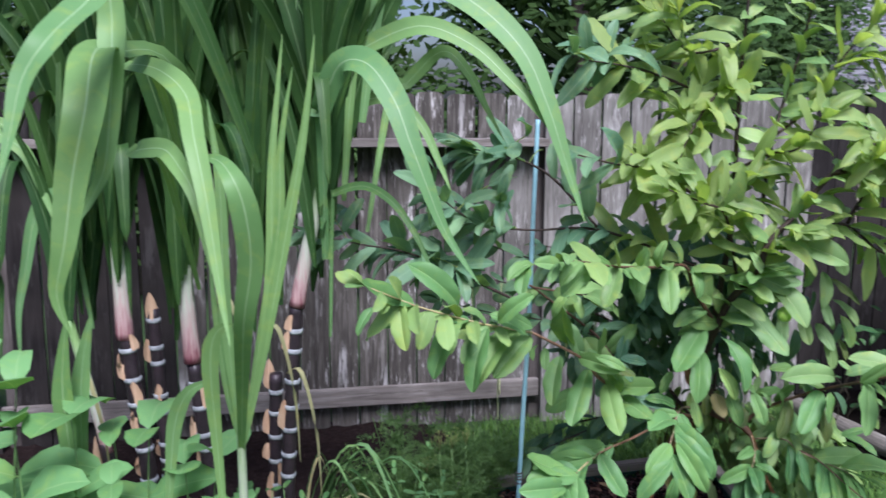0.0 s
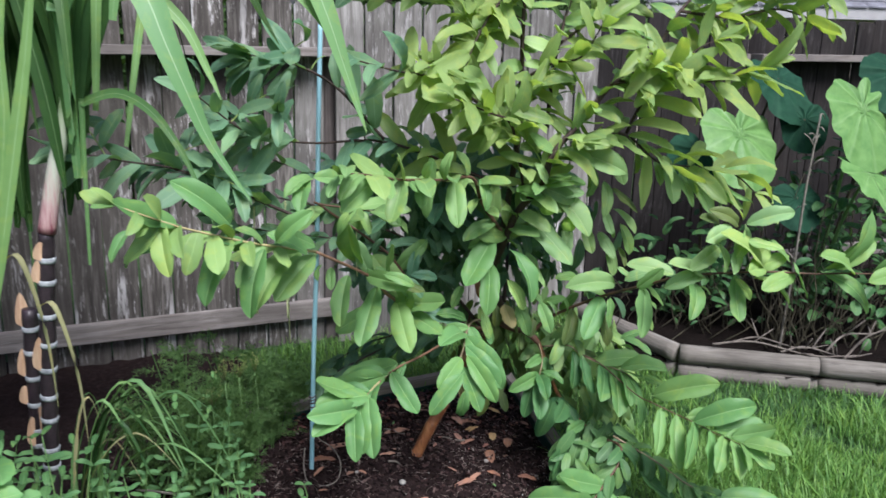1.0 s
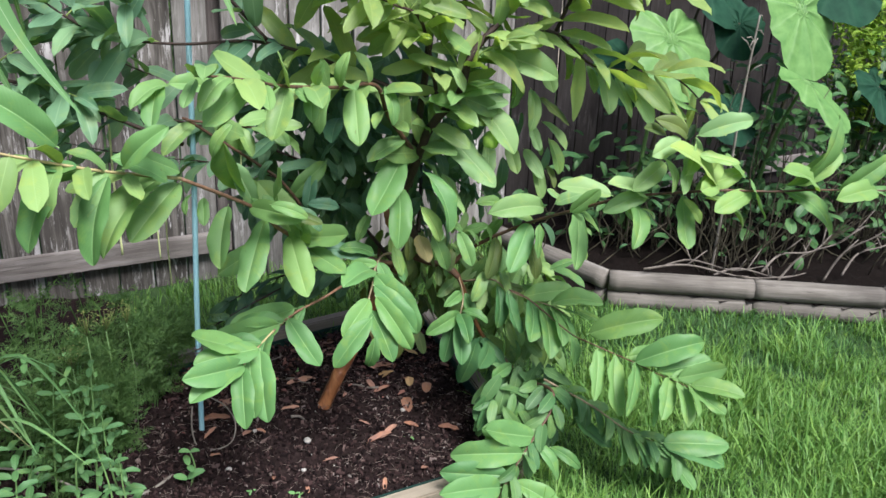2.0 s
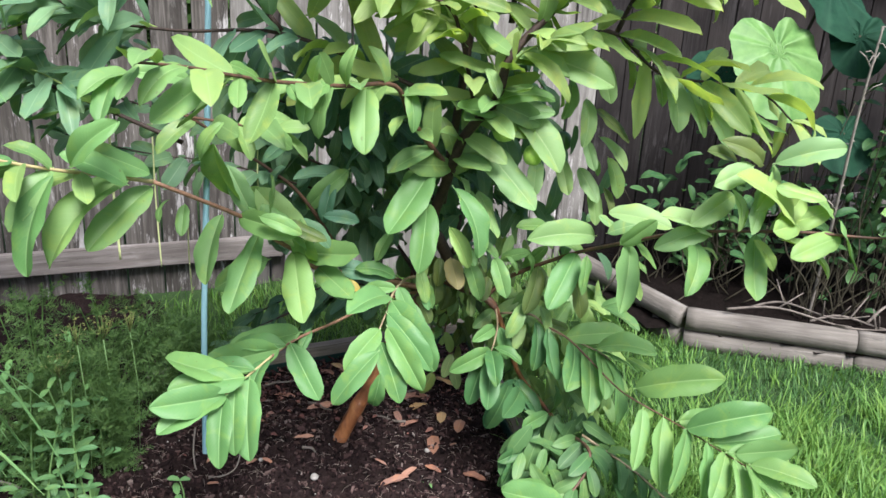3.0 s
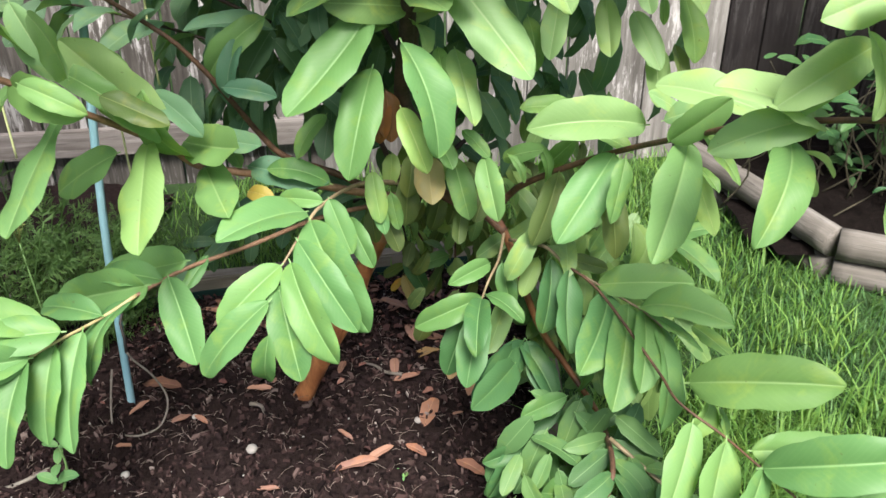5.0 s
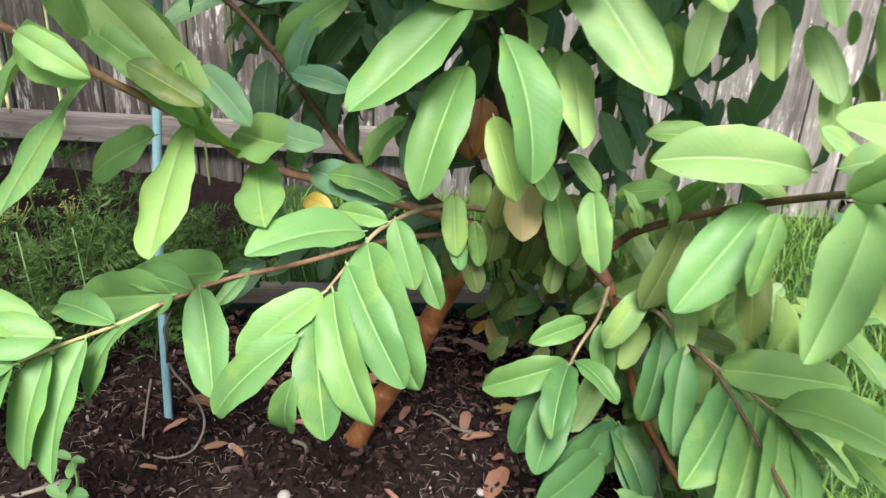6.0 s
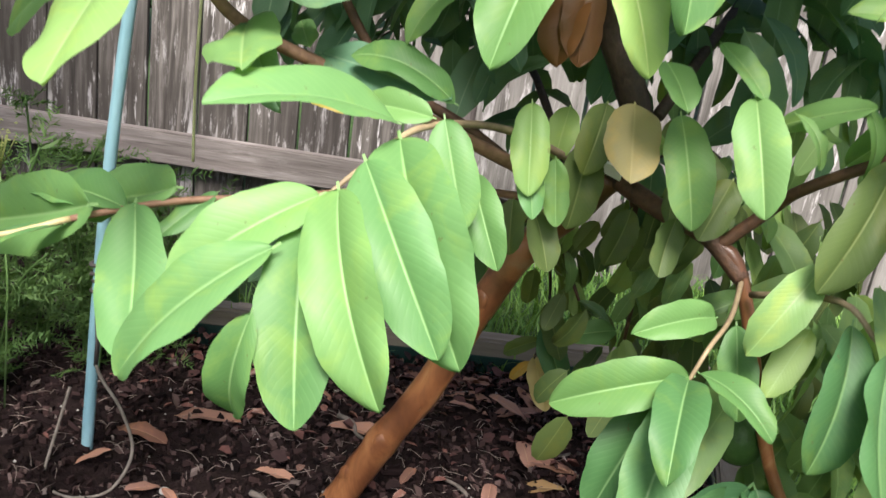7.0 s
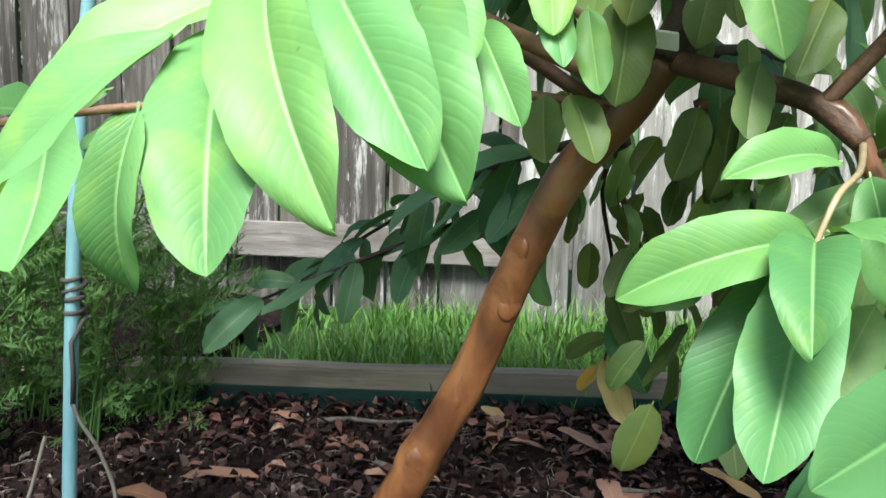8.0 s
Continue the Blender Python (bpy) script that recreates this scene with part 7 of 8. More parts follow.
def taro(root, leaves, label):
    thing = group_at("taro_plant", root, label, "plant", "taro plants in the raised bed")
    for x, y, z, size, yaw, tilt, dark in leaves:
        a, b = Vector(root), Vector((x, y, z))
        line = smooth_line([a, a.lerp(b, 0.55) + Vector((0, 0, 0.12)), b], 8)
        stalk = part("leaf_stalk", mesh_of("leaf_stalk", *tube(line, [0.012 - 0.007 * i / (len(line) - 1) for i in range(len(line))], 8), M_ROOT if dark else M_STALK), thing)
        m = Matrix.Translation(b) @ Matrix.Rotation(radians(yaw), 4, "Z") @ Matrix.Rotation(radians(tilt), 4, "X") @ Matrix.Diagonal((size, size, size, 1))
        part("blade", TARO_DARK if dark else TARO_PALE, thing, "dark blue-green heart-shaped leaf" if dark else "pale green heart-shaped leaf", m)


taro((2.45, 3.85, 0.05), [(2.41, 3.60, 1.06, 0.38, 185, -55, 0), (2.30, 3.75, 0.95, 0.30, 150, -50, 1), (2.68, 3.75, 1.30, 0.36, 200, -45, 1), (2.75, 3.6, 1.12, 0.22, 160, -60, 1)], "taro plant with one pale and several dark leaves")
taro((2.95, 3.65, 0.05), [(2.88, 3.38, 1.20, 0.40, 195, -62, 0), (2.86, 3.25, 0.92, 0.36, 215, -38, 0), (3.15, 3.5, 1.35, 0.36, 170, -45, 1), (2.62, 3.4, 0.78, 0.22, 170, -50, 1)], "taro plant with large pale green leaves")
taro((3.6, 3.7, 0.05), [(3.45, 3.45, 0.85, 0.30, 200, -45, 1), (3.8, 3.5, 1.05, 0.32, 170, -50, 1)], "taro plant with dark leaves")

stalk_line = smooth_line([(2.60, 3.35, 0.05), (2.58, 3.30, 0.5), (2.565, 3.27, 0.85), (2.58, 3.26, 1.18)], 8)
dry = group_at("dry_stalk", (2.60, 3.35, 0.05), "thin dead grey stalk with withered side shoots", "plant")
part("stem", mesh_of("stem", *tube(stalk_line, [0.007 - 0.003 * i / (len(stalk_line) - 1) for i in range(len(stalk_line))], 7, 0.2, 2), M_DRYSTALK), dry)
r_dry = random.Random(9)
for q in range(14):
    p = stalk_line[r_dry.randrange(8, len(stalk_line))]
    e = p + Vector((r_dry.uniform(-0.06, 0.06), r_dry.uniform(-0.05, 0.03), r_dry.uniform(-0.03, 0.06)))
    part("side_shoot", mesh_of("side_shoot", *tube([p, p.lerp(e, 0.5) + UP * 0.01, e], [0.003, 0.0025, 0.002], 5), M_DRYSTALK), dry)

r_vine = random.Random(41)
for cx, cy, cz, n, sx, sz in ((2.35, 3.72, 0.34, 90, 0.36, 0.26), (3.15, 3.62, 0.70, 220, 0.55, 0.45), (3.75, 3.60, 0.75, 200, 0.50, 0.50), (2.45, 3.75, 0.35, 120, 0.35, 0.28), (2.95, 3.45, 0.38, 170, 0.35, 0.30), (3.5, 3.4, 0.40, 160, 0.40, 0.32), (4.1, 3.6, 0.4, 120, 0.4, 0.3), (2.70, 3.42, 0.70, 30, 0.2, 0.25)):
    heap = Heap()
    for q in range(n):
        p = Vector((cx + r_vine.gauss(0, sx * 0.5), cy + r_vine.gauss(0, 0.12), max(0.1, cz + r_vine.gauss(0, sz * 0.5))))
        plant_leaf(heap, p, (r_vine.gauss(0, 1), r_vine.uniform(-1, 0.4), r_vine.uniform(-0.9, 0.3)), r_vine.uniform(0.04, 0.09), r_vine.uniform(0.4, 0.7), r_vine.randrange(4))
    stems = Heap()
    for q in range(34):
        p = Vector((cx + r_vine.gauss(0, sx * 0.5), cy + r_vine.gauss(0, 0.12), 0.05))
        e = p + Vector((r_vine.gauss(0, 0.16), r_vine.uniform(-0.15, 0.05), r_vine.uniform(0.2, cz * 1.3)))
        bend = [p.lerp(e, f) + Vector((r_vine.gauss(0, 0.035), r_vine.gauss(0, 0.02), 0)) for f in (0.3, 0.6)]
        stems.add(*tube(smooth_line([p] + bend + [e], 3), [0.0035 - 0.0002 * i for i in range(10)], 5))
    tagged(new("vine_stems", stems.mesh("vine_stems", M_ROOT)), "dark bent stems under the vine leaves", "vine", "vine stems in the raised bed", "stuff")
    tagged(new("vine_tangle", heap.mesh("vine_tangle", M_VINE)), "tangle of green creeping vine in the raised bed", "vine", "vines in the raised bed", "stuff")

sticks = ((2.15, 3.20, 0.20, 2.75, 3.00, 0.19), (2.30, 3.28, 0.17, 2.60, 3.02, 0.24), (2.62, 3.05, 0.20, 2.95, 3.05, 0.34), (2.75, 3.1, 0.12, 3.1, 3.0, 0.45), (3.0, 3.1, 0.1, 3.25, 2.98, 0.5), (2.5, 3.2, 0.14, 2.9, 3.1, 0.15), (3.1, 3.1, 0.12, 3.5, 3.2, 0.3))
for x0, y0, z0, x1, y1, z1 in sticks:
    a, b = Vector((x0, y0, z0 - 0.035)), Vector((x1, y1, z1 - 0.035))
    line = smooth_line([a, a.lerp(b, 0.3) + Vector((0, 0.02, 0.02)), a.lerp(b, 0.65) + Vector((0.01, -0.02, -0.012)), b], 5)
    st = group_at("dry_branch", a, "bare dry grey branch lying across the logs", "branch", "dry branches on the raised bed")
    part("stick", mesh_of("stick", *tube(line, [0.0055 - 0.0035 * i / (len(line) - 1) for i in range(len(line))], 7, 0.2, x0), M_STICK), st)
    for q in (5, 9, 12):
        p = line[q]
        e = p + Vector((r_dry.uniform(-0.03, 0.1), r_dry.uniform(-0.06, 0.06), r_dry.uniform(0.0, 0.10)))
        part("side_twig", mesh_of("side_twig", *tube([p, p.lerp(e, 0.5), e], [0.0035, 0.003, 0.002], 5), M_STICK), st)

lime = group_at("lime_shrub", (3.7, 3.75, 0.05), "bright lime-green feathery shrub by the fence", "shrub")
heap = Heap()
r_lime = random.Random(51)
for q in range(26):
    a = Vector((3.7, 3.75, 0.1))
    tip = Vector((3.55 + r_lime.uniform(-0.35, 0.5), 3.6 + r_lime.uniform(-0.25, 0.25), r_lime.uniform(0.75, 1.75)))
    line = smooth_line([a, a.lerp(tip, 0.6) + UP * 0.15, tip], 8)
    part("stem", mesh_of("stem", *tube(line, [0.006 - 0.004 * i / (len(line) - 1) for i in range(len(line))], 5), M_STALK), lime)
    for p in line[7:]:
        for w in range(22):
            plant_leaf(heap, p + Vector((r_lime.gauss(0, 0.03), r_lime.gauss(0, 0.03), r_lime.gauss(0, 0.03))), (r_lime.gauss(0, 1), r_lime.gauss(0, 0.8), r_lime.uniform(-0.8, 0.4)), r_lime.uniform(0.030, 0.06), 0.36, r_lime.randrange(4))
ob = part("foliage", heap.mesh("foliage", M_LIME), lime)
ob["kind"] = "stuff"


# ---- beyond the fence ----
def far_tree(place, height, width, crown_low, seed, label):
    """A tree with a forked trunk and a crown of many small leaves with gaps."""
    r = random.Random(seed)
    thing = group_at("tree", place, label, "tree", "trees beyond the fence")
    base = Vector(place)
    top = base + Vector((0, 0, height * 0.7))
    line = smooth_line([base - UP * 0.1, base.lerp(top, 0.5) + Vector((0.15, 0, 0)), top], 5)
    part("trunk", mesh_of("trunk", *tube(line, [0.16 - 0.11 * i / (len(line) - 1) for i in range(len(line))], 10, 0.1, seed), M_TRUNK_FAR), thing)
    heap = Heap()
    clumps = []
    for q in range(70):
        a, t = r.uniform(0, 6.28), r.random()
        z = crown_low + (height - crown_low) * t
        w = width * (0.35 + 0.65 * math.sin(math.pi * min(1, 0.15 + t * 0.85))) * r.uniform(0.3, 1.0)
        clumps.append((base + Vector((math.cos(a) * w, math.sin(a) * w * 0.7, z)), r.uniform(0.25, 0.55)))
    for c, s in clumps:
        mid = Vector((base.x, base.y, min(c.z, top.z) * 0.8))
        heap.add(*tube([mid, mid.lerp(c, 0.5) + UP * 0.1, c], [0.04, 0.025, 0.012], 5))
        for q in range(110):
            p = c + Vector((r.gauss(0, s * 0.55), r.gauss(0, s * 0.55), r.gauss(0, s * 0.45)))
            d = Vector((r.gauss(0, 1), r.gauss(0, 1), r.uniform(-1, 0.4))).normalized() * r.uniform(0.08, 0.15)
            w = d.orthogonal().normalized() * d.length * 0.24
            heap.add([p, p + d * 0.5 + w, p + d, p + d * 0.5 - w], [(0, 1, 2, 3)])
    ob = part("crown", heap.mesh("crown", M_HEDGE, False), thing)
    ob["kind"] = "stuff"


far_tree((-0.9, 7.0, 0), 2.0, 1.2, 0.4, 1, "dark leafy tree beyond the fence")
far_tree((1.1, 7.2, 0), 4.4, 1.15, 0.5, 2, "dark leafy tree beyond the fence")
far_tree((2.2, 8.2, 0), 4.0, 1.5, 0.5, 3, "dark leafy tree beyond the fence")
far_tree((-2.6, 6.8, 0), 2.3, 1.5, 0.5, 4, "dark leafy tree beyond the fence")
far_tree((-4.8, 7.4, 0), 4.2, 2.0, 0.5, 5, "dark leafy tree beyond the fence")
far_tree((3.6, 9.6, 0), 3.4, 1.4, 0.4, 6, "dark leafy tree beyond the fence")

house = group_at("house", (9.4, 11.5, 0.0), "neighbour's low house with a grey shingle roof and pale siding", "house")
HW = pose(9.4, 11.5, 0, 0, 0, -14)
bm = box_bm((9.0, 6.0, 1.9), Matrix.Translation((0, 0, 0.95)), 0.02)
bm.transform(HW)
bm_part("wall", bm, M_WALL, house, "pale siding wall")
bm = bmesh.new()
pts = [(-5.0, -3.5, 1.80), (5.0, -3.5, 1.80), (5.0, 0, 3.6), (-5.0, 0, 3.6), (5.0, 3.5, 1.80), (-5.0, 3.5, 1.80), (-5.0, -3.5, 1.68), (5.0, -3.5, 1.68), (5.0, 3.5, 1.68), (-5.0, 3.5, 1.68)]
vs = [bm.verts.new(HW @ Vector(p)) for p in pts]
for f in ((0, 1, 2, 3), (3, 2, 4, 5), (0, 6, 7, 1), (1, 7, 8, 4, 2), (4, 8, 9, 5), (5, 9, 6, 0, 3), (6, 9, 8, 7)):
    bm.faces.new([vs[i] for i in f])
roof = bm_part("roof", bm, M_FASCIA, house, "grey roof")
sh = Heap()
for row in range(26):
    t = row / 26
    y, z = -3.52 + 3.5 * t, 1.81 + 1.8 * t
    x = -5.0 + (0.14 if row % 2 else 0.0)
    while x < 5.0:
        w = 0.29
        q = [HW @ Vector(p) for p in ((x, y, z + 0.012), (x + w, y, z + 0.012), (x + w, y + 0.17, z + 0.075), (x, y + 0.17, z + 0.075), (x, y, z - 0.004), (x + w, y, z - 0.004))]
        sh.add(q, [(0, 1, 2, 3), (4, 5, 1, 0)])
        x += w + 0.012
ob = part("shingles", sh.mesh("shingles", M_SHINGLE, False), roof, "rows of grey shingles")
ob["kind"] = "stuff"
for x in (-3.2, -0.6, 2.2):
    win = bm_part("window", box_bm((1.0, 0.06, 0.9), HW @ Matrix.Translation((x, -3.01, 1.05)), 0.01), M_FASCIA, house)
    bm_part("pane", box_bm((0.84, 0.06, 0.74), HW @ Matrix.Translation((x, -3.02, 1.05)), 0.0), M_GLASS_DARK, win)
far_tree((6.0, 15.5, 0), 6.5, 2.4, 1.0, 7, "dark leafy tree behind the house")
far_tree((10.0, 18.0, 0), 7.0, 2.6, 1.0, 8, "dark leafy tree behind the house")


# ---- fallen things on the mulch ----
def litter_stuff():
    """Scraps of leaf and bark gone dark: purple brown, some rusty, a few bleached."""
    m = Mat("leaf_litter", 0.8, 0.15)
    rand = m.node("ShaderNodeNewGeometry").outputs["Random Per Island"]
    grain = m.noise(m.place(), 150.0, 4.0)
    tone = m.math("ADD", m.math("MULTIPLY", rand, 0.8), m.math("MULTIPLY", grain, 0.3))
    body = m.ramp(tone, [(0.15, (0.016, 0.010, 0.010)), (0.55, (0.045, 0.025, 0.024)), (0.80, (0.115, 0.050, 0.042)), (0.94, (0.210, 0.105, 0.080)), (1.0, (0.34, 0.27, 0.23))])
    return m.set(body, height=grain, bump=0.5, distance=0.002)


M_LITTER = litter_stuff()
dead_leaf = [leaf_mesh("fallen_leaf", M_DEADLEAF, 7, 0.36, 0.05, 0.30, 0.02, 0.3, 1), leaf_mesh("fallen_leaf", M_DEADLEAF, 7, 0.30, 0.03, 0.5, 0.02, -0.2, 3), leaf_mesh("fallen_leaf", M_DEADLEAF, 7, 0.40, 0.08, 0.22, 0.02, 0.2, 6)]
dead_leaf_tan = [leaf_mesh("fallen_leaf", M_DEADLEAF_TAN, 7, 0.36, 0.05, 0.30, 0.02, 0.3, 1), leaf_mesh("fallen_leaf", M_DEADLEAF_TAN, 7, 0.30, 0.03, 0.5, 0.02, -0.2, 3), leaf_mesh("fallen_leaf", M_DEADLEAF_TAN, 7, 0.40, 0.08, 0.22, 0.02, 0.2, 6)]


def fallen(x, y, yaw, size, k, tilt=0.0, z=0.0):
    ob = new("fallen_leaf", dead_leaf[k])
    ob.matrix_basis = pose(x, y, height_at(x, y) + 0.010 + z, tilt, 0, yaw) @ Matrix.Diagonal((size, size, size, 1))
    return tagged(ob, "dry curled orange-brown leaf lying on the mulch", "leaf", "fallen leaves")


for row in ((0.80, 2.47, -70, 0.085, 1), (0.86, 2.50, -50, 0.06, 0), (1.03, 2.51, -130, 0.07, 2), (0.89, 2.75, -70, 0.06, 0), (0.93, 2.90, 20, 0.07, 2), (0.75, 3.04, -80, 0.09, 1),
            (0.85, 3.02, -60, 0.08, 0), (0.92, 3.06, 30, 0.09, 2), (1.00, 2.92, 100, 0.08, 1), (0.62, 2.86, -85, 0.10, 1), (0.40, 2.80, -80, 0.10, 0), (0.34, 2.74, -100, 0.09, 2),
            (0.98, 2.70, 170, 0.10, 0), (1.08, 2.78, 160, 0.08, 2), (0.58, 2.70, -95, 0.06, 1)):
    fallen(*row)
for x, y, yaw, size, k, tilt in ((0.713, 3.061, 40, 0.07, 0, -14), (0.753, 3.001, 10, 0.085, 1, 8), (0.782, 3.103, 75, 0.07, 2, -20), (0.824, 3.013, 120, 0.055, 1, 15), (0.905, 3.023, 95, 0.075, 0, 22),
                                (0.891, 2.762, 5, 0.07, 1, -6), (0.951, 3.18, 170, 0.08, 2, 10), (0.982, 3.075, 20, 0.08, 0, -12), (0.81, 3.117, 150, 0.06, 1, 18)):
    fallen(x, y, yaw, size, k, tilt, 0.006)
for x, y, yaw, size, k, tilt in ((0.986, 2.867, 100, 0.075, 0, -16), (1.100, 2.951, 70, 0.085, 1, 14), (1.029, 2.822, 165, 0.07, 2, 0), (0.755, 3.075, 55, 0.06, 2, 10)):
    ob = fallen(x, y, yaw, size, k, tilt, 0.006)
    ob.data = dead_leaf_tan[k]
    tagged(ob, "dry tan guava leaf lying on the mulch", "leaf", "fallen leaves")
r_fall = random.Random(77)
for _ in range(12):
    x, y = r_fall.uniform(0.35, 1.15), r_fall.uniform(2.80, 3.15)
    if in_bed(x, y):
        fallen(x, y, r_fall.uniform(0, 360), r_fall.uniform(0.04, 0.075), r_fall.randrange(3), r_fall.uniform(-12, 12), r_fall.uniform(0, 0.006))
litter = Heap()
for _ in range(1700):
    x, y = r_fall.uniform(0.25, 1.18), 3.22 - abs(r_fall.gauss(0, 0.20))
    if not in_bed(x, y):
        continue
    a, ln = r_fall.uniform(0, 6.28), r_fall.uniform(0.007, 0.028)
    d = Vector((math.cos(a), math.sin(a), r_fall.gauss(0, 0.25))).normalized()
    s = Vector((-math.sin(a), math.cos(a), r_fall.gauss(0, 0.3))).normalized()
    p = Vector((x, y, height_at(x, y) + r_fall.uniform(0.006, 0.026)))
    cup = UP * ln * r_fall.uniform(0.08, 0.40)
    w = ln * r_fall.uniform(0.10, 0.42)
    litter.add([p, p + d * ln * 0.35 + s * w + cup, p + d * ln * 0.35, p + d * ln * 0.35 - s * w + cup, p + d * ln * 0.8 + s * w * 0.6 + cup, p + d * ln * 0.8, p + d * ln * 0.8 - s * w * 0.6 + cup, p + d * ln], [(0, 2, 1), (0, 3, 2), (1, 2, 5, 4), (2, 3, 6, 5), (4, 5, 7), (5, 6, 7)])
tagged(new("leaf_litter", litter.mesh("leaf_litter", M_LITTER)), "reddish brown curled leaf litter along the back timber", "leaf litter", kind="stuff")
for _ in range(14):
    x, y = r_fall.uniform(0.3, 1.15), r_fall.uniform(2.25, 2.75)
    fallen(x, y, r_fall.uniform(0, 360), r_fall.uniform(0.025, 0.05), r_fall.randrange(3), r_fall.uniform(-20, 20))

def mulch_height(x, y):
    return height_at(x, y) + 0.004 + 0.016 * noise.fractal(Vector((x * 17, y * 17, 1)), 1.0, 2.0, 4)


def bed_spots(count, r, x0=-0.4):
    out = []
    while len(out) < count:
        x, y = r.uniform(x0, 1.2), r.uniform(2.08, 3.3)
        if in_bed(x, y):
            out.append((x, y))
    return out


heap = Heap()
r_chip = random.Random(88)
for x, y in bed_spots(15000, r_chip):
    big = 2.2 if r_chip.random() < 0.10 else 1.0
    a, ln, w = r_chip.uniform(0, 6.28), big * r_chip.uniform(0.004, 0.015), big * r_chip.uniform(0.002, 0.006)
    h = r_chip.uniform(0.001, 0.005)
    d, s = Vector((math.cos(a), math.sin(a), r_chip.gauss(0, 0.35))), Vector((-math.sin(a), math.cos(a), r_chip.gauss(0, 0.35)))
    p = Vector((x, y, mulch_height(x, y) + r_chip.uniform(0.0, 0.006)))
    top = [p + d * (ln * i / 2) + s * (w * j / 2) + UP * h for i, j in ((-1, -0.6), (0.7, -1), (1, 0.5), (-0.5, 1))]
    low = [q - UP * (h + 0.004) for q in top]
    heap.add(top + low, [(0, 1, 2, 3), (0, 4, 5, 1), (1, 5, 6, 2), (2, 6, 7, 3), (3, 7, 4, 0)])
tagged(new("mulch_chips", heap.mesh("mulch_chips", M_CHIP, False)), "dark purple-brown crumbly mulch", "mulch", kind="stuff")
heap = Heap()
for x, y in bed_spots(1500, r_chip, 0.1):
    a, ln = r_chip.uniform(0, 6.28), r_chip.uniform(0.012, 0.045) * r_chip.uniform(0.5, 1.0)
    d, s = Vector((math.cos(a), math.sin(a), 0)), Vector((-math.sin(a), math.cos(a), 0))
    p = Vector((x, y, mulch_height(x, y) + r_chip.uniform(0.004, 0.010)))
    bow = r_chip.gauss(0, 0.05)
    line = [p - d * ln * 0.5, p + s * ln * bow + UP * r_chip.uniform(0, 0.006), p + d * ln * 0.5 + UP * r_chip.uniform(-0.002, 0.004)]
    heap.add(*tube(line, [0.0004, 0.0006, 0.0003], 3))
tagged(new("mulch_fibres", heap.mesh("mulch_fibres", M_FIBRE)), "thin pale dry fibres strewn over the mulch", "mulch", kind="stuff")
heap = Heap()
for x, y in bed_spots(110, r_chip, 0.1):
    p, q = Vector((x, y, mulch_height(x, y) + 0.006)), r_chip.uniform(0.0012, 0.003)
    heap.add([p + Vector(v) * q for v in ((1, 0, 0), (-0.6, 0.8, 0), (-0.5, -0.9, 0), (0, 0, 1.1), (0, 0, -0.8))], [(0, 1, 3), (1, 2, 3), (2, 0, 3), (1, 0, 4), (2, 1, 4), (0, 2, 4)])
tagged(new("pale_grit", heap.mesh("pale_grit", M_STONE, False)), "small pale specks of grit in the mulch", "grit", kind="stuff")
for x, y, yaw, ln in ((0.55, 3.02, 15, 0.16), (0.66, 2.86, -40, 0.09), (0.50, 2.95, 5, 0.12), (0.86, 2.78, 160, 0.10), (0.63, 2.62, -35, 0.07), (0.95, 2.95, 30, 0.08)):
    c, d = Vector((x, y, mulch_height(x, y) + 0.010)), Vector((math.cos(radians(yaw)), math.sin(radians(yaw)), 0.05))
    side = Vector((-d.y, d.x, 0))
    line = smooth_line([c - d * ln / 2, c - d * ln * 0.15 + side * 0.008, c + d * ln * 0.2 - side * 0.004, c + d * ln / 2], 4)
    tagged(new("dry_stick", mesh_of("dry_stick", *tube(line, [0.0042 - 0.002 * i / (len(line) - 1) for i in range(len(line))], 7, 0.3, x), M_STICK)), "short grey-brown stick lying on the mulch", "stick", "sticks on the soil")
for x, y, r in ((0.63, 2.52, 0.012), (0.40, 2.46, 0.009), (0.60, 2.40, 0.008), (0.95, 2.62, 0.009), (0.49, 2.62, 0.007)):
    bm = bmesh.new()
    bmesh.ops.create_icosphere(bm, subdivisions=2, radius=r)
    for v in bm.verts:
        v.co *= 1 + 0.25 * noise.noise(v.co * 90 + Vector((x * 50, 0, 0)))
        v.co.z *= 0.65
    bm.transform(Matrix.Translation((x, y, height_at(x, y) + 0.010)))
    tagged(bm_part("stone", bm, M_STONE, None, "", True), "small pale stone lying on the mulch", "stone", "stones in the mulch")
for pts in ([(-0.215, 2.566, 0.06), (-0.09, 2.49, 0.075), (0.026, 2.412, 0.05)], [(-0.05, 2.28, 0.06), (0.10, 2.34, 0.04), (0.20, 2.42, 0.015), (0.27, 2.50, 0.012)], [(-0.20, 2.24, 0.10), (-0.05, 2.26, 0.06), (0.12, 2.22, 0.02), (0.16, 2.21, 0.012)]):
    line = smooth_line(pts, 6)
    tagged(new("dry_stick", mesh_of("dry_stick", *tube(line, [0.004] * len(line), 6, 0.2, 1), M_DRYSTALK)), "thin dry pale stick lying on the soil", "stick", "sticks on the soil")


# ---- fence ----
FENCE_ANGLE = 11.0
FENCE = group_at("fence", (0.0, 3.84, 0.0), "weathered grey wooden board fence with panels of alternating sides", "fence", kind="structure")
FW = pose(0, 3.84, 0, 0, 0, FENCE_ANGLE)


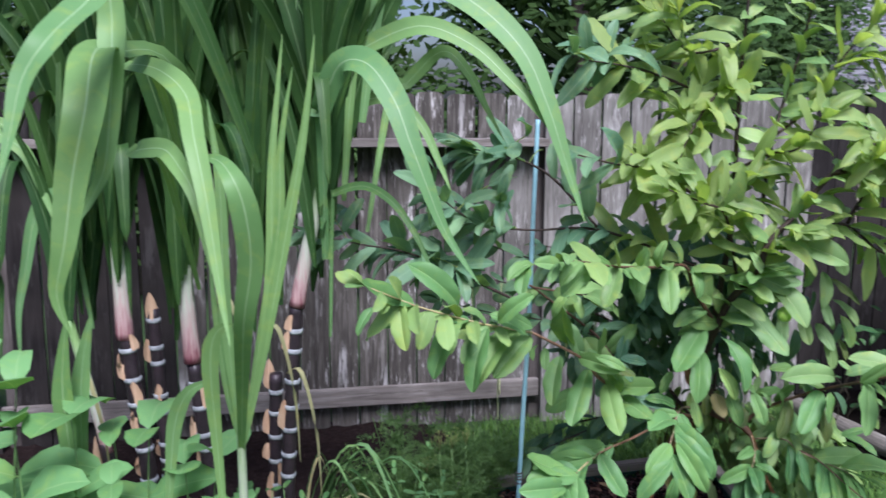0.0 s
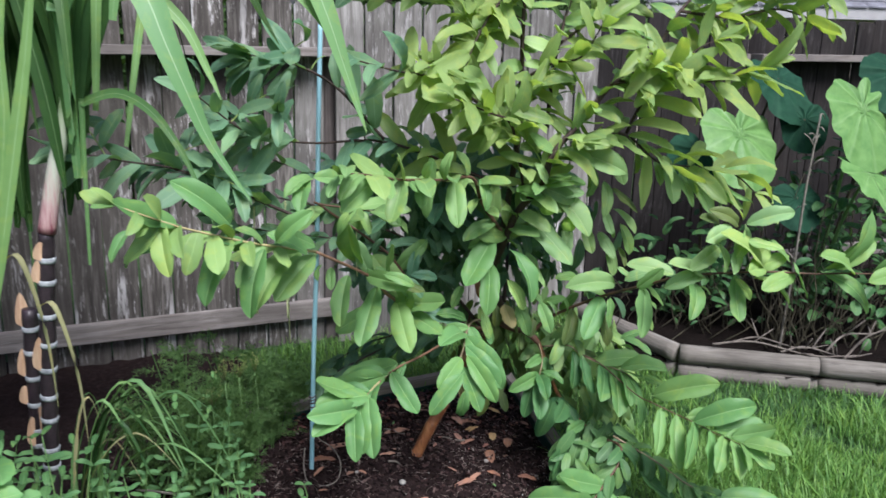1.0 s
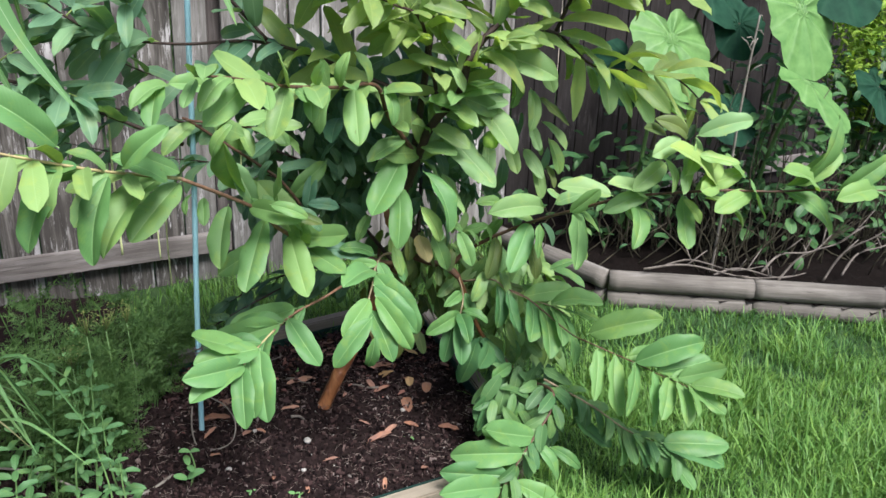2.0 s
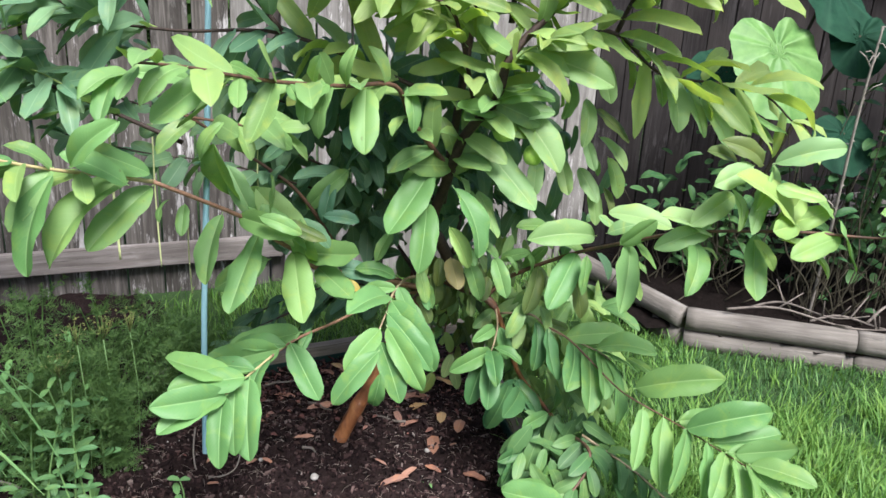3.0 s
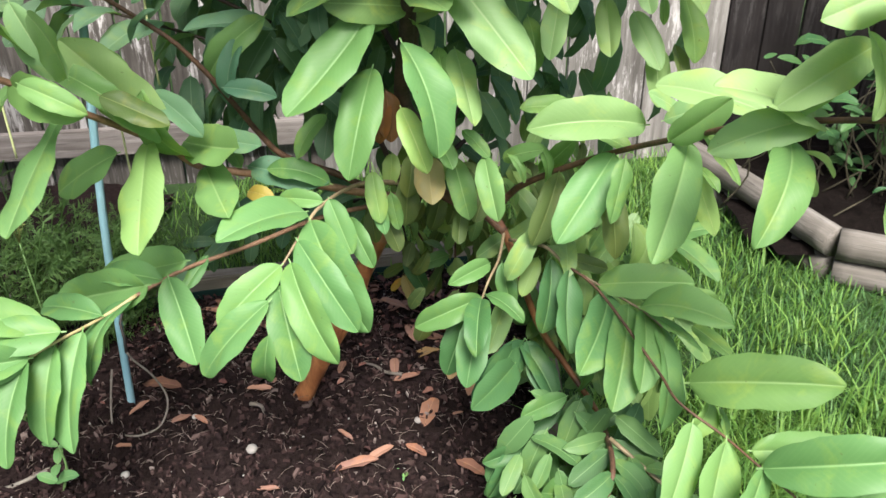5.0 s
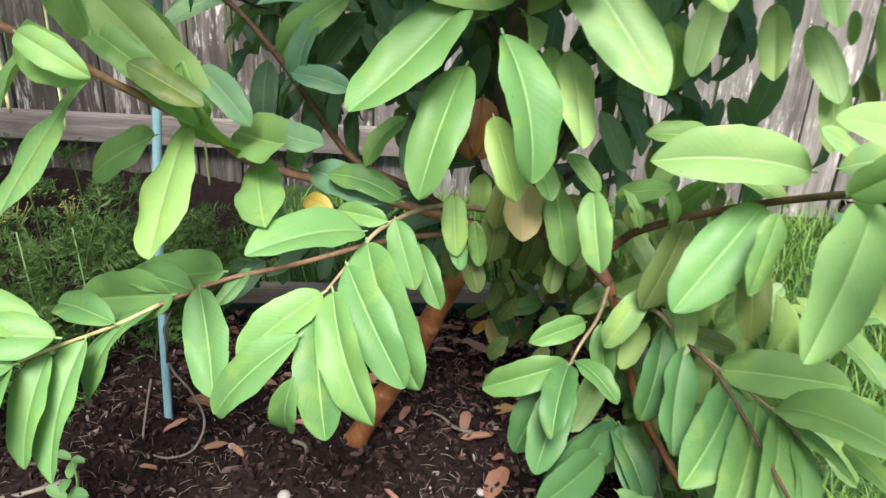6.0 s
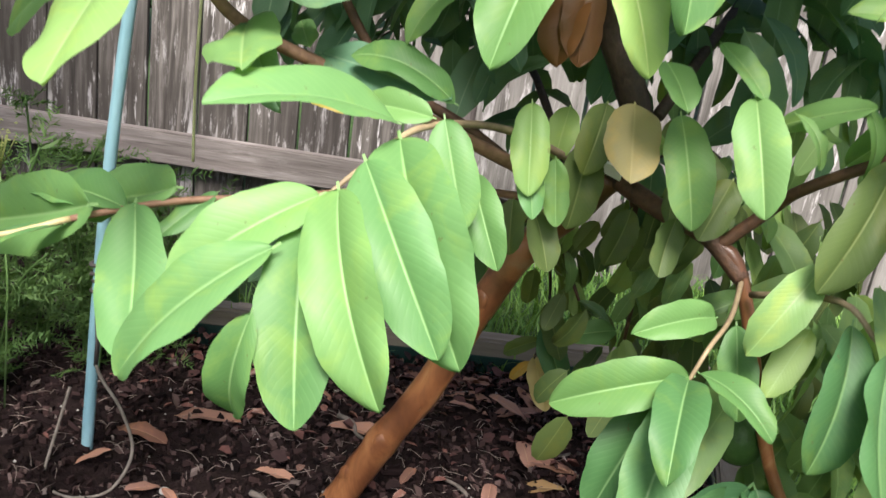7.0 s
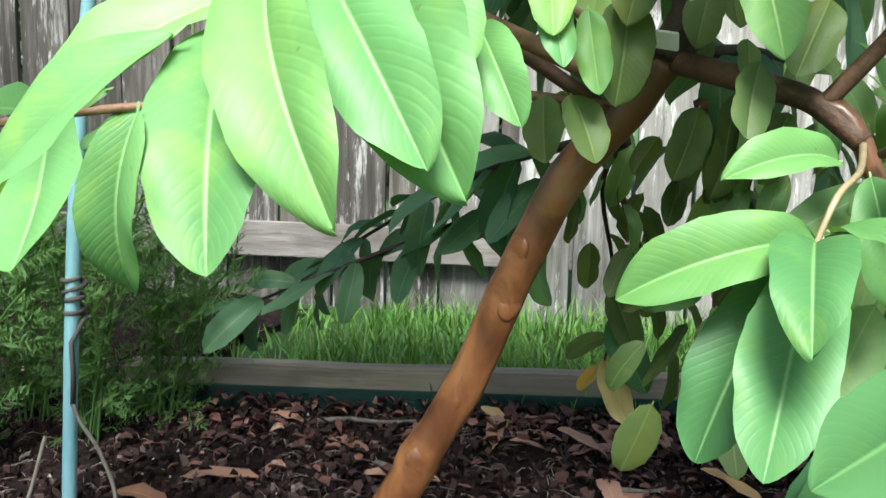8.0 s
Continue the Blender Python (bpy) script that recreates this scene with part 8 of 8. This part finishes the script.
def fence_board_mesh(width, seed, material):
    """A dog-eared board with worn edges; its foot at zero."""
    h, th = 1.63, 0.016
    r = random.Random(seed)
    c = 0.022
    prof = [(-width / 2, 0), (width / 2, 0), (width / 2, h - c), (width / 2 - c * 0.5, h - c * 0.25), (width / 2 - c * 1.3, h), (-width / 2 + c * 1.3, h), (-width / 2 + c * 0.5, h - c * 0.25), (-width / 2, h - c)]
    prof = [(x + r.uniform(-0.0015, 0.0015), z + r.uniform(-0.004, 0.004)) for x, z in prof]
    verts = [(x * 0.985, -th / 2, z) for x, z in prof] + [(x, -th / 2 + 0.003, z) for x, z in prof] + [(x, th / 2, z) for x, z in prof]
    n = len(prof)
    faces = [tuple(range(n)), tuple(reversed(range(2 * n, 3 * n)))]
    for lv in (0, 1):
        faces += [(lv * n + i, (lv + 1) * n + i, (lv + 1) * n + (i + 1) % n, lv * n + (i + 1) % n) for i in range(n)]
    return mesh_of("board", verts, faces, material, None, False)


BOARDS = [fence_board_mesh(0.1335, k, M_BOARD) for k in range(4)]
BOARDS_MID = [fence_board_mesh(0.1335, k, M_BOARD_MID) for k in range(4)]
BOARDS_DARK = [fence_board_mesh(0.1335, k, M_BOARD_DARK) for k in range(4)]
PANEL_ENDS = [-4.31, -1.87, 0.57, 3.01, 5.45, 7.9]
r_fence = random.Random(12)
for i in range(len(PANEL_ENDS) - 1):
    s0, s1 = PANEL_ENDS[i], PANEL_ENDS[i + 1]
    rails_to_us = i % 2 == 1
    back = 0.058 if rails_to_us else 0.0
    mid, ln = (s0 + s1) / 2, s1 - s0
    ry = 0.029 if rails_to_us else 0.03
    low = bm_part("rail", box_bm((ln - 0.01, 0.038, 0.089), None, 0.004), M_RAIL)
    low.matrix_basis = FW @ Matrix.Translation((mid, ry, 0.157))
    under(low, FENCE)
    high = bm_part("rail", box_bm((ln - 0.01, 0.118 if rails_to_us else 0.089, 0.038), None, 0.004), M_RAIL)
    high.matrix_basis = FW @ Matrix.Translation((mid, -0.012 if rails_to_us else 0.056, 1.376))
    under(high, FENCE)
    post = bm_part("post", box_bm((0.089, 0.089, 1.60), None, 0.005), M_POST)
    post.matrix_basis = FW @ Matrix.Translation((s1, 0.10, 0.78))
    under(post, FENCE)
    s = s0 + 0.07
    while s < s1 - 0.02:
        # near-black boards towards both ends, mid-dark ones left of s = 0.40
        blackish = s > 1.93 or s < -1.2
        me = (BOARDS_DARK if blackish else BOARDS_MID if s < 0.40 else BOARDS)[r_fence.randrange(4)]
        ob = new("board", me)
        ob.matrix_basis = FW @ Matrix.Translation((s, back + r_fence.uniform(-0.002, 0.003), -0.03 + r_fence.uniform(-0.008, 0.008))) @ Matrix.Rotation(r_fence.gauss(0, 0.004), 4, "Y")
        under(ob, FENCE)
        s += 0.1405
